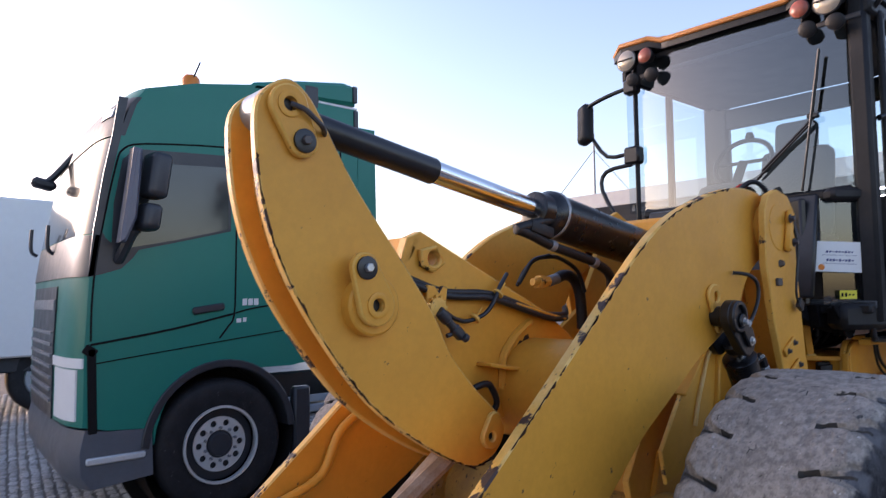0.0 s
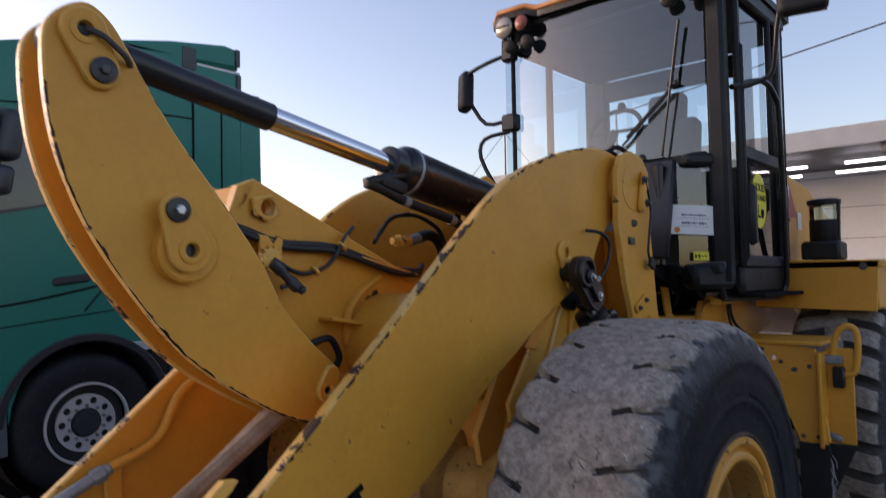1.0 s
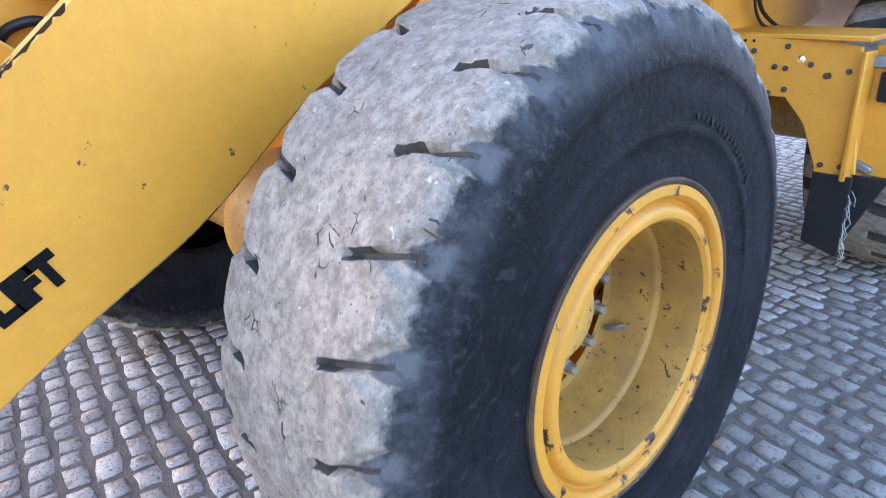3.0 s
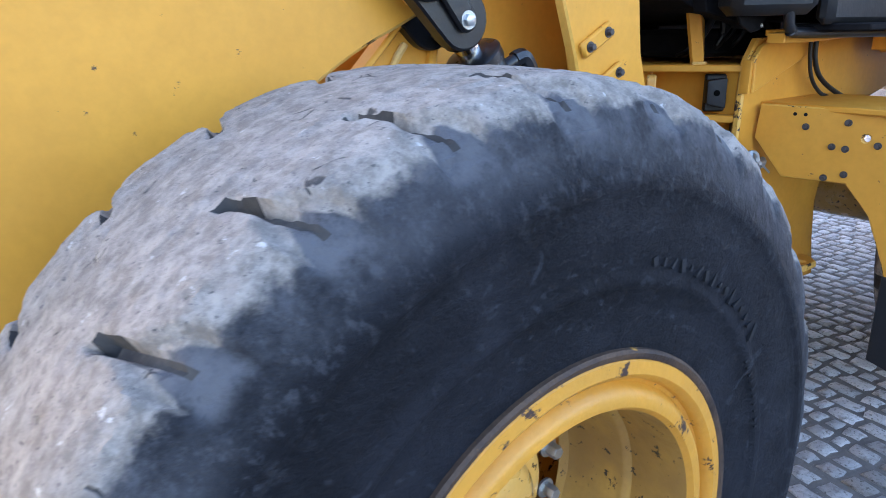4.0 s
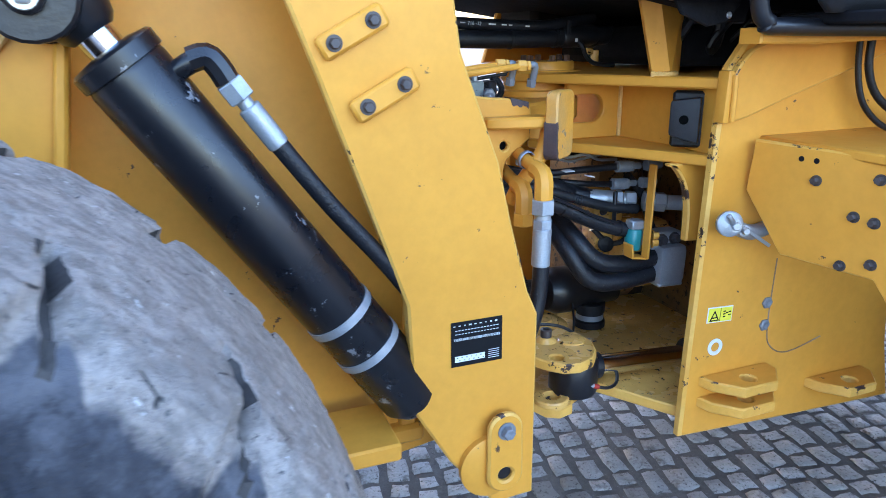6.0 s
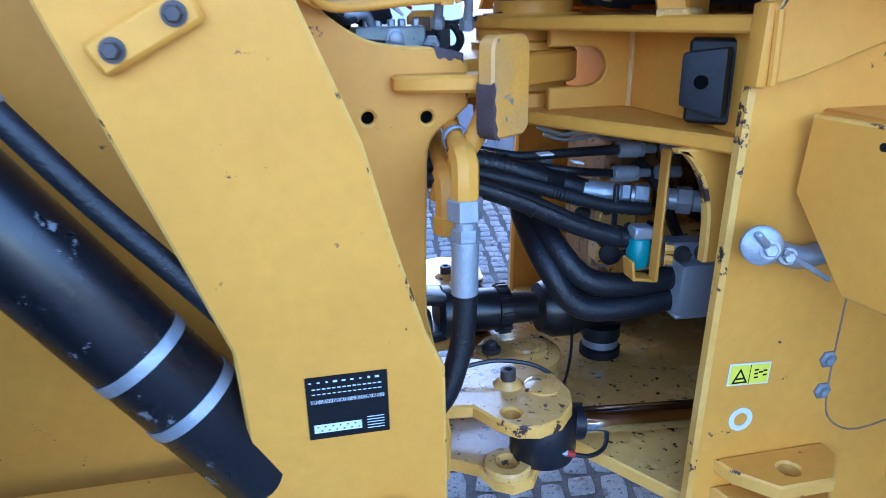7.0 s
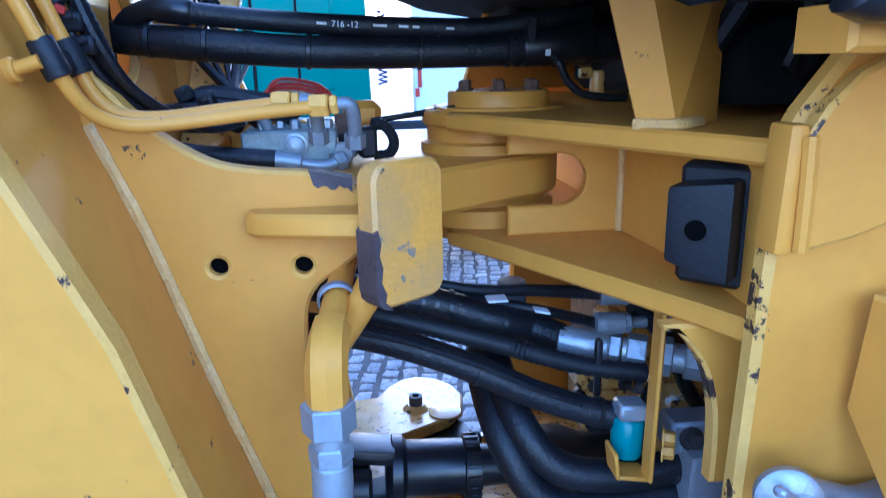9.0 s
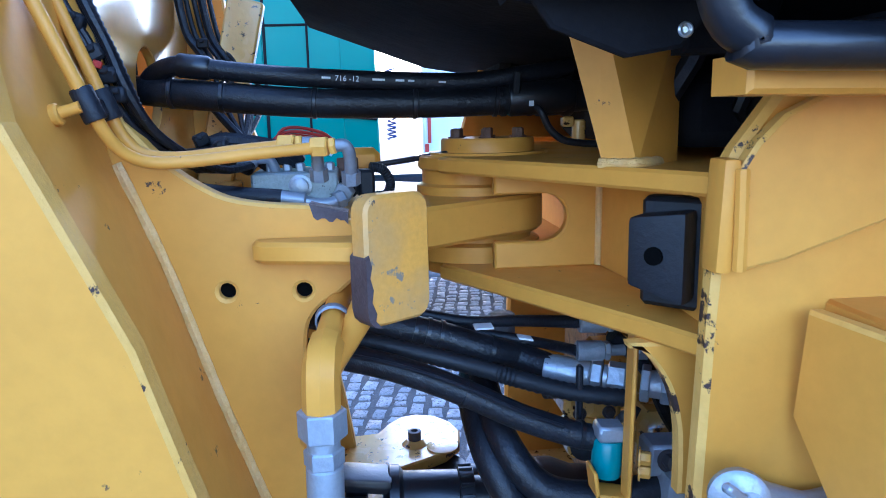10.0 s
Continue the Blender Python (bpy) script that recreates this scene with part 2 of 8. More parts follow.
shoulder_m = material("scuffed_shoulder", (0.020, 0.021, 0.027), 0.7, other=(0.036, 0.038, 0.047), spread=0.9, scale=8, fine=0.5, bump=0.6, bump_scale=50)
black = material("black_paint", (0.007, 0.0075, 0.010), 0.35, other=(0.016, 0.016, 0.02), spread=0.6, scale=5, fine=0.3, bump=0.08)
black_scr = material("scratched_black_paint", (0.006, 0.0065, 0.009), 0.30, other=(0.014, 0.015, 0.019), spread=0.5, scale=6, fine=0.3, chips=(0.18, 0.18, 0.19), chip_scale=16, chip_amount=0.34)
plastic = material("black_plastic", (0.009, 0.0095, 0.012), 0.55, spec=0.35, other=(0.02, 0.02, 0.024), spread=0.6, scale=6, fine=0.3, bump=0.15, bump_scale=120)
hose_m = material("hose_rubber", (0.006, 0.0065, 0.0095), 0.42, spec=0.4, other=(0.017, 0.018, 0.023), spread=0.8, scale=9, fine=0.6, bump=0.22, bump_scale=150, spots=(0.06, 0.056, 0.052), spot_amount=0.22, spot_scale=55.0)
zinc = material("zinc_fitting", (0.42, 0.45, 0.48), 0.42, metal=0.55, other=(0.30, 0.33, 0.37), spread=0.7, scale=16, fine=0.3, bump=0.2)
zinc_dirty = material("weathered_zinc", (0.28, 0.30, 0.33), 0.5, metal=0.4, other=(0.17, 0.18, 0.20), spread=0.8, scale=14, fine=0.4, bump=0.3)
chrome = material("chrome_rod", (0.75, 0.76, 0.78), 0.09, metal=1.0, other=(0.6, 0.61, 0.63), spread=0.4, scale=5, fine=0.05)
steel = material("dark_bolt_steel", (0.06, 0.055, 0.06), 0.5, metal=0.5, other=(0.12, 0.1, 0.09), spread=0.6, scale=30)
block_grey = material("cast_grey_block", (0.30, 0.34, 0.33), 0.45, metal=0.3, other=(0.20, 0.23, 0.23), spread=0.8, scale=18, fine=0.5, bump=0.25, spots=(0.06, 0.065, 0.065), spot_amount=0.25)
silver = material("bright_bolt", (0.5, 0.52, 0.54), 0.35, metal=0.8, spread=0.4, scale=30)
rust = material("rusty_worn_link", (0.22, 0.13, 0.075), 0.6, other=(0.34, 0.25, 0.19), spread=0.9, scale=12, fine=0.5, bump=0.5)
green = material("green_truck_paint", (0.001, 0.17, 0.135), 0.35, other=(0.002, 0.19, 0.15), spread=0.4, scale=1.0, fine=0.05, spec=0.3)
oily = material("oily_dark_brown", (0.30, 0.16, 0.05), 0.42, other=(0.10, 0.055, 0.022), spread=0.9, scale=7, fine=0.5, spots=(0.02, 0.013, 0.009), spot_amount=0.5, bump=0.3)
truck_dark = material("dark_truck_trim", (0.022, 0.026, 0.034), 0.4, other=(0.035, 0.038, 0.048), spread=0.5, scale=3)
truck_grey = material("grey_truck_skirt", (0.30, 0.33, 0.37), 0.45, other=(0.24, 0.27, 0.31), spread=0.6, scale=3, fine=0.2)
alu = material("aluminium_rim", (0.62, 0.64, 0.66), 0.42, metal=0.35, spread=0.5, scale=8, fine=0.3)
white = material("white_panel", (0.72, 0.73, 0.74), 0.5, other=(0.62, 0.63, 0.65), spread=0.5, scale=0.8, fine=0.08)
wall_m = material("pale_wall_panel", (0.45, 0.47, 0.50), 0.6, other=(0.38, 0.40, 0.43), spread=0.6, scale=0.5, fine=0.1)
soffit_m = material("grey_soffit", (0.12, 0.13, 0.15), 0.7, spread=0.5, scale=0.5)
paper_m = material("white_paper", (0.78, 0.80, 0.82), 0.7, spread=0.15, scale=10, fine=0.03)
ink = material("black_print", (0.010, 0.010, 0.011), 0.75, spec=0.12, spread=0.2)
stencil = material("stencil_black", (0.008, 0.008, 0.009), 0.9, spec=0.08, spread=0.2, chips=(0.60, 0.30, 0.05), chip_scale=48, chip_amount=0.27)
blue_ink = material("blue_ink", (0.05, 0.07, 0.22), 0.6, spread=0.2)
sticker_y = material("yellow_sticker", (0.78, 0.70, 0.05), 0.45, spread=0.2, fine=0.05)
sticker_w = material("white_sticker", (0.72, 0.74, 0.76), 0.45, spread=0.4, scale=20)
red_m = material("red_plastic", (0.40, 0.03, 0.02), 0.4, spread=0.3)
orange_m = material("amber_lens", (0.75, 0.20, 0.015), 0.3, spread=0.3)
orange_roof = material("orange_roof_edge", (0.50, 0.20, 0.05), 0.5, other=(0.40, 0.15, 0.04), spread=0.5, scale=3)
lamp_red = material("rusty_red_lens", (0.33, 0.09, 0.06), 0.35, spread=0.5, scale=10)
lamp_glass = material("lamp_glass", (0.46, 0.40, 0.33), 0.15, metal=0.3, spread=0.5, scale=10)
teal_m = material("teal_coil", (0.015, 0.23, 0.24), 0.35, spread=0.5, scale=20, chips=(0.2, 0.25, 0.26), chip_amount=0.25)
grey_cab = material("grey_cab_interior", (0.055, 0.06, 0.07), 0.7, spread=0.5, scale=3)
seat_m = material("dark_seat_cloth", (0.05, 0.052, 0.06), 0.85, spread=0.6, scale=8, bump=0.3)
mirror_m = material("mirror_glass", (0.75, 0.77, 0.8), 0.04, metal=1.0, spread=0.1)
STONE = dict(base=(0.43, 0.42, 0.42), rough=0.64, other=(0.34, 0.33, 0.33), spread=0.8, scale=7, fine=0.55, bump=0.9, bump_scale=55, spec=0.5, rand=0.22, world_dirt=(0.125, 0.108, 0.098))
stone_m = material("granite_sett", **STONE)
stone_far = material("granite_setts", island=True, **STONE)
joint_m = material("gritty_joint", (0.165, 0.145, 0.132), 0.95, other=(0.085, 0.076, 0.070), spread=0.8, scale=5, fine=0.7, bump=0.9, bump_scale=80, spots=(0.22, 0.21, 0.20), spot_amount=0.30, spot_scale=95.0)
cab_glass = glass("cab_glass", (0.78, 0.90, 0.95), 0.02, 0.70)
windshield_glass = glass("windscreen_glass", (0.76, 0.89, 0.94), 0.02, 0.70)
screen_m = material("dark_reflecting_screen", (0.02, 0.026, 0.030), 0.08, spread=0.1, fine=0.0, spec=0.5, coat=0.25, coat_rough=0.05)
bare_m = material("bare_primer", (0.06, 0.040, 0.042), 0.6, other=(0.10, 0.07, 0.07), spread=0.8, scale=20, fine=0.5, bump=0.4)
chip_m = material("rust_brown_chip", (0.040, 0.020, 0.013), 0.8, spec=0.12, other=(0.085, 0.045, 0.025), spread=0.8, scale=20, fine=0.5, bump=0.3)
cap_rust = material("rusted_bolt", (0.13, 0.062, 0.034), 0.65, other=(0.07, 0.035, 0.022), spread=0.8, scale=30, bump=0.4)
bore_m = material("dark_bore", (0.002, 0.002, 0.002), 0.9, spec=0.05, spread=0.1)
# near-black: shade under the cab and behind the hose opening, put into the colour
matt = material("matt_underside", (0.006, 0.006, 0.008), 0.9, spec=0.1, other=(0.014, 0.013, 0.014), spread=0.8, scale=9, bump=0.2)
mirror_grey = material("grey_mirror_shell", (0.11, 0.115, 0.155), 0.4, other=(0.09, 0.095, 0.13), spread=0.5, scale=4)
bumper_m = material("dark_grey_bumper", (0.085, 0.10, 0.125), 0.5, other=(0.06, 0.07, 0.09), spread=0.6, scale=3)
tube_light = bpy.data.materials.new("tube_light")
tube_light.use_nodes = True
tube_light.node_tree.nodes["Principled BSDF"].inputs["Emission Color"].default_value = (0.9, 0.97, 1.0, 1)
tube_light.node_tree.nodes["Principled BSDF"].inputs["Emission Strength"].default_value = 3.0


# ---- mesh helpers ----
def part(name, bm, mats, parent=None, label="", smooth=40.0):
    """One mesh object out of a bmesh, under a thing or a part."""
    if smooth:
        lim = math.cos(radians(smooth))
        bm.normal_update()
        for f in bm.faces:
            f.smooth = True
        for e in bm.edges:
            if len(e.link_faces) != 2 or e.link_faces[0].normal.dot(e.link_faces[1].normal) < lim:
                e.smooth = False
    while parent is not None and parent.parent is not None and parent.parent.parent is not None:
        parent = parent.parent
    me = bpy.data.meshes.new(name)
    bm.to_mesh(me)
    bm.free()
    for m in mats if isinstance(mats, (list, tuple)) else (mats,):
        me.materials.append(m)
    ob = new(name, me)
    ob.parent = parent
    if label:
        ob["label"] = label
    return ob


def pieces(name, bm, mats, parent, label="", touch=0.0015, smooth=40.0):
    """Each loose piece of a bmesh (pieces that touch count as one) as a part of its own."""
    bm.verts.index_update()
    boss = list(range(len(bm.verts)))

    def top(i):
        while boss[i] != i:
            boss[i] = boss[boss[i]]
            i = boss[i]
        return i

    for e in bm.edges:
        boss[top(e.verts[0].index)] = top(e.verts[1].index)
    groups = {}
    for v in bm.verts:
        groups.setdefault(top(v.index), []).append(v)
    if touch is not None:
        boxes = [[vs, [min(v.co[k] for v in vs) - touch for k in range(3)], [max(v.co[k] for v in vs) + touch for k in range(3)]] for vs in groups.values()]
        joined = []
        for vs, lo, hi in boxes:
            near_ones = [g for g in joined if all(g[1][k] <= hi[k] and g[2][k] >= lo[k] for k in range(3))]
            for g in near_ones:
                joined.remove(g)
                vs = vs + g[0]
                lo, hi = [min(a, c) for a, c in zip(lo, g[1])], [max(a, c) for a, c in zip(hi, g[2])]
            joined.append([vs, lo, hi])
        sets = [g[0] for g in joined]
    else:
        sets = list(groups.values())
    out = []
    for vs in sets:
        nb = bmesh.new()
        twin = {v: nb.verts.new(v.co) for v in vs}
        for f in {f for v in vs for f in v.link_faces}:
            nb.faces.new([twin[v] for v in f.verts]).material_index = f.material_index
        out.append(part(name, nb, mats, parent, label, smooth))
    bm.free()
    return out


def thing(name, label, category, at=(0, 0, 0), group=""):
    ob = new(name)
    ob.location = at
    ob.empty_display_size = 0.2
    bpy.context.view_layer.update()
    return tagged(ob, label, category, group)


def curve_pts(pts, n=6, closed=False):
    """A smooth line through design points."""
    p = [Vector(q) for q in pts]
    out, m = [], len(p)
    for i in range(m if closed else m - 1):
        a, b = p[i], p[(i + 1) % m]
        z = p[i - 1] if closed or i else a
        c = p[(i + 2) % m] if closed or i + 2 < m else b
        for k in range(n):
            s = k / n
            out.append(0.5 * ((2 * a) + (b - z) * s + (2 * z - 5 * a + 4 * b - c) * s * s + (3 * a - z - 3 * b + c) * s ** 3))
    if not closed:
        out.append(p[-1])
    return out


def ring(cx, cy, r, n=20, a0=0.0, a1=360.0):
    full = abs(a1 - a0) >= 360
    return [(cx + r * math.cos(radians(a0 + (a1 - a0) * k / (n if full else n - 1))), cy + r * math.sin(radians(a0 + (a1 - a0) * k / (n if full else n - 1)))) for k in range(n)]


AXIS = {"y": lambda u, v, w: (u, w, v), "z": lambda u, v, w: (u, v, w), "x": lambda u, v, w: (w, u, v)}


def plate_bm(outline, lo, hi, axis="y", holes=(), bevel=0.004, bm=None):
    """A flat plate between two planes; faces of the rim get material 1."""
    own = bm is None
    b = bmesh.new()
    loops = []
    for loop in (outline, *holes):
        vs = [b.verts.new((u, v, 0)) for u, v in loop]
        loops.append([b.edges.new((vs[i], vs[(i + 1) % len(vs)])) for i in range(len(vs))])
    if holes:
        bmesh.ops.triangle_fill(b, use_beauty=True, use_dissolve=False, edges=[e for lp in loops for e in lp])
    else:
        b.faces.new([v for v in b.verts])
    bmesh.ops.recalc_face_normals(b, faces=b.faces)
    for f in b.faces:
        if f.normal.z > 0:
            f.normal_flip()
    base = list(b.faces)
    ret = bmesh.ops.extrude_face_region(b, geom=base, use_keep_orig=True)
    top = [g for g in ret["geom"] if isinstance(g, bmesh.types.BMVert)]
    bmesh.ops.translate(b, vec=(0, 0, hi - lo), verts=top)
    bmesh.ops.recalc_face_normals(b, faces=b.faces)
    b.normal_update()
    for f in b.faces:
        f.material_index = 0 if abs(f.normal.z) > 0.5 else 1
    if bevel:
        es = [e for e in b.edges if len(e.link_faces) == 2 and abs(e.link_faces[0].normal.z) + abs(e.link_faces[1].normal.z) > 0.5 and abs(e.link_faces[0].normal.dot(e.link_faces[1].normal)) < 0.5]
        bmesh.ops.bevel(b, geom=es, offset=bevel, segments=1, affect="EDGES", profile=0.5, material=1)
    f = AXIS[axis]
    for v in b.verts:
        v.co = f(v.co.x, v.co.y, v.co.z + lo)
    bmesh.ops.recalc_face_normals(b, faces=b.faces)
    if own:
        return b
    merge(bm, b)
    return bm


def merge(bm, other, m=None):
    """Adds another bmesh, moved by m, and frees it."""
    me = bpy.data.meshes.new("tmp")
    other.to_mesh(me)
    other.free()
    if m is not None:
        me.transform(m)
    bm.from_mesh(me)
    bpy.data.meshes.remove(me)
    return bm


def set_mat(bm, start, index):
    for k, f in enumerate(bm.faces):
        if k >= start:
            f.material_index = index


def box(bm, c, size, rot=(0, 0, 0), bevel=0.004, mi=0, segs=1):
    b = bmesh.new()
    bmesh.ops.create_cube(b, size=1.0)
    bmesh.ops.scale(b, vec=size, verts=b.verts)
    if bevel:
        bmesh.ops.bevel(b, geom=b.edges[:], offset=min(bevel, min(size) * 0.45), segments=segs, affect="EDGES", profile=0.6)
    for f in b.faces:
        f.material_index = mi
    return merge(bm, b, pose(*c, *rot))


def lathe(bm, prof, at=(0, 0, 0), way=(0, 0, 1), n=24, mi=0, cap=True):
    """Turns (radius, height) pairs round an axis."""
    q = Vector(way).normalized().to_track_quat("Z", "Y").to_matrix()
    at = Vector(at)
    rows = []
    for r, h in prof:
        rows.append([bm.verts.new(at + q @ Vector((r * math.cos(2 * math.pi * k / n), r * math.sin(2 * math.pi * k / n), h))) for k in range(n)])
    for a, b in zip(rows, rows[1:]):
        for k in range(n):
            bm.faces.new((a[k], a[(k + 1) % n], b[(k + 1) % n], b[k])).material_index = mi
    if cap:
        bm.faces.new(rows[0][::-1]).material_index = mi
        bm.faces.new(rows[-1]).material_index = mi
    return bm


def rod(bm, a, b, r, n=20, mi=0, bevel=0.0, r2=None):
    a, b = Vector(a), Vector(b)
    h = (b - a).length
    r2 = r if r2 is None else r2
    prof = [(r - bevel, 0), (r, bevel), (r2, h - bevel), (r2 - bevel, h)] if bevel else [(r, 0), (r2, h)]
    return lathe(bm, prof, a, b - a, n, mi)


def sweep(bm, pts, r, n=12, mi=0, smooth=5, corrugated=0.0, cap=True):
    """A round tube along a smooth line."""
    line = curve_pts(pts, smooth) if smooth else [Vector(p) for p in pts]
    rows, up = [], None
    for i, p in enumerate(line):
        d = (line[min(i + 1, len(line) - 1)] - line[max(i - 1, 0)]).normalized()
        up = d.orthogonal().normalized() if up is None else (up - d * up.dot(d)).normalized()
        side = d.cross(up)
        rr = r * (1 + (corrugated if i % 2 else 0))
        rows.append([bm.verts.new(p + rr * (math.cos(2 * math.pi * k / n) * up + math.sin(2 * math.pi * k / n) * side)) for k in range(n)])
    for a, b in zip(rows, rows[1:]):
        for k in range(n):
            bm.faces.new((a[k], a[(k + 1) % n], b[(k + 1) % n], b[k])).material_index = mi
    if cap:
        bm.faces.new(rows[0][::-1]).material_index = mi
        bm.faces.new(rows[-1]).material_index = mi
    return bm


def bolt_bm(bm, at, way, r, h, mi=0, washer=True, m2=None):
    way = Vector(way).normalized()
    at = Vector(at)
    if washer:
        lathe(bm, [(r * 1.45, 0), (r * 1.45, h * 0.18)], at, way, 16, mi if m2 is None else m2)
    lathe(bm, [(r, 0), (r, h * 0.85), (r * 0.82, h)], at + way * h * (0.18 if washer else 0), way, 6, mi)
    return bm


def lettering(name, text, size, m, mat, parent, depth=0.0015, label="", shear=0.0, bold=0.0, fit=None, small=False):
    cu = bpy.data.curves.new(name, "FONT")
    cu.body, cu.size, cu.extrude, cu.shear, cu.offset = text, size, depth, shear, bold
    cu.align_x, cu.align_y = "CENTER", "CENTER"
    cu.resolution_u = 3
    if small:
        cu.small_caps_scale = 0.84
        for ch in cu.body_format:
            ch.use_small_caps = True
    tmp = bpy.data.objects.new(name, cu)
    scene.collection.objects.link(tmp)
    me = bpy.data.meshes.new_from_object(tmp.evaluated_get(bpy.context.evaluated_depsgraph_get()))
    bpy.data.objects.remove(tmp)
    if fit:
        xs, ys = [v.co.x for v in me.vertices], [v.co.y for v in me.vertices]
        w, h = max(xs) - min(xs), max(ys) - min(ys)
        me.transform(Matrix.Diagonal((fit[0] / w, fit[1] / h, 1, 1)) @ Matrix.Translation((-(max(xs) + min(xs)) / 2, -(max(ys) + min(ys)) / 2, 0)))
    me.transform(m)
    me.materials.clear()
    me.materials.append(mat)
    while parent.parent is not None and parent.parent.parent is not None:
        parent = parent.parent
    ob = new(name, me)
    ob.parent = parent
    if label:
        ob["label"] = label
    return ob


# ---- wheel loader ----
loader = thing("wheel_loader", "yellow articulated wheel loader with high-lift arms, chipped paint and no bucket", "wheel loader")


# wheels
def tyre_bm(seg_per, lugs, depth, width, sweep_by, seed, worn):
    rnd = random.Random(seed)
    prof = [(-0.20, 0.338), (-0.247, 0.348), (-0.252, 0.362), (-0.250, 0.385), (-0.253, 0.42), (-0.256, 0.452), (-0.262, 0.459), (-0.2635, 0.470), (-0.2605, 0.480), (-0.266, 0.505), (-0.270, 0.545),
            (-0.2695, 0.577), (-0.2735, 0.584), (-0.2735, 0.597), (-0.2690, 0.607), (-0.260, 0.635), (-0.249, 0.664), (-0.236, 0.688), (-0.221, 0.703), (-0.203, 0.712),
            (-0.188, 0.715), (-0.172, 0.7165), (-0.152, 0.718), (-0.13, 0.719), (-0.11, 0.7195), (-0.09, 0.72), (-0.07, 0.7205), (-0.055, 0.7208), (-0.03, 0.721)]
    if worn:
        fine = []
        for (a0, r0), (a1, r1) in zip(prof, prof[1:]):
            cuts = max(1, math.ceil(math.hypot(a1 - a0, r1 - r0) / 0.0085)) if r0 > 0.62 and a0 < -0.085 else 1
            fine += [(a0 + (a1 - a0) * q / cuts, r0 + (r1 - r0) * q / cuts) for q in range(cuts)]
        prof = fine + [prof[-1]]
    prof = prof + [(0.0, 0.721)] + [(-a, r) for a, r in prof[::-1]]
    n = seg_per * lugs
    b = bmesh.new()
    lump = [[rnd.uniform(-1, 1) for _ in range(n // 4)] for _ in prof]
    rows = []

    def ease(v, lo, hi):
        q = min(1.0, max(0.0, (v - lo) / (hi - lo)))
        return q * q * (3 - 2 * q)

    def worn_cut(k, a):
        """A narrow groove that opens into a wide shallow pocket on the shoulder."""
        ph = (k / seg_per + (0.5 if a > 0 else 0.0)) % 1.0
        apart, out = min(ph, 1 - ph), abs(a)
        wob = 0.008 * math.sin(k // seg_per * 2.3 + (1 if a > 0 else 0))
        half = 0.056 - 0.22 * max(0.0, out - 0.120)
        slot = ease(out, 0.098 + wob, 0.116 + wob) * (1 - ease(out, 0.215, 0.244)) * (1 - ease(apart, half - 0.012, half + 0.014))
        reach = 0.07 + 0.15 * ease(out, 0.165, 0.222)
        pocket = 0.62 * ease(out, 0.150, 0.195) * (1 - ease(out, 0.236, 0.266)) * (1 - ease(apart, reach - 0.035, reach + 0.02))
        return max(slot, pocket)

    def cut_at(k, a, r):
        """Share of the groove's depth at a place on the tyre."""
        if worn:
            return worn_cut(k, a) if r > 0.6 else 0.0
        ph = (k / seg_per + (0.5 if a > 0 else 0.0)) % 1.0
        if r < 0.66 or ph >= width or abs(a) < 0.05:
            return 0.0
        ends = min(1.0, (abs(a) - 0.045) / 0.02)
        across = math.sin(math.pi * min(1.0, max(0.0, (ph + 0.5 / seg_per) / width))) ** 0.6
        return ends * across * max(0.0, min(1.0, (0.262 - abs(a)) / 0.03))

    for j, (a, r) in enumerate(prof):
        row = []
        for k in range(n):
            g = cut_at(k, a, r)
            d = depth * g
            if r > 0.66:
                f = k / 4
                i = int(f)
                d += 0.0022 * (lump[j][i % (n // 4)] * (1 - f + i) + lump[j][(i + 1) % (n // 4)] * (f - i))
            th = 2 * math.pi * (k / n - sweep_by * abs(a) / lugs)
            row.append(b.verts.new(((r - d) * math.sin(th), a, (r - d) * math.cos(th))))
        rows.append(row)
    for j in range(len(rows) - 1):
        a = (prof[j][0] + prof[j + 1][0]) / 2
        r = (prof[j][1] + prof[j + 1][1]) / 2
        for k in range(n):
            k2 = (k + 1) % n
            f = b.faces.new((rows[j][k], rows[j + 1][k], rows[j + 1][k2], rows[j][k2]))
            g = max(cut_at(k, a, r), cut_at(k2, a, r))
            ph = ((k + 0.5) / seg_per + (0.5 if a > 0 else 0.0)) % 1.0
            if worn and 0.100 < abs(a) < 0.232 and min(ph, 1 - ph) < 0.054 - 0.22 * max(0.0, abs(a) - 0.120):
                f.material_index = 1
            elif g > 0.45 and not worn:
                f.material_index = 1
            elif g > 0.05 and not worn:
                f.material_index = 2
    bmesh.ops.recalc_face_normals(b, faces=b.faces)
    return b


def rim_bm():
    b = bmesh.new()
    way = (0, -1, 0)
    # flange, lock ring and lip
    lathe(b, [(0.335, 0.18), (0.345, 0.235), (0.357, 0.245), (0.359, 0.252), (0.352, 0.260), (0.334, 0.262), (0.326, 0.256), (0.322, 0.243), (0.316, 0.240), (0.311, 0.246),
              (0.306, 0.255), (0.297, 0.260), (0.284, 0.259), (0.277, 0.250)], (0, 0, 0), way, 96, 0, cap=False)
    # barrel and disc
    lathe(b, [(0.277, 0.250), (0.273, 0.235), (0.271, 0.145), (0.262, 0.140), (0.258, 0.132), (0.256, 0.04), (0.246, 0.018), (0.226, 0.012)], (0, 0, 0), way, 96, 1, cap=False)
    lathe(b, [(0.226, 0.012), (0.160, 0.012), (0.155, 0.030), (0.140, 0.036), (0.120, 0.036), (0.112, 0.060), (0.095, 0.072), (0.03, 0.074)], (0, 0, 0), way, 64, 2, cap=True)
    return b


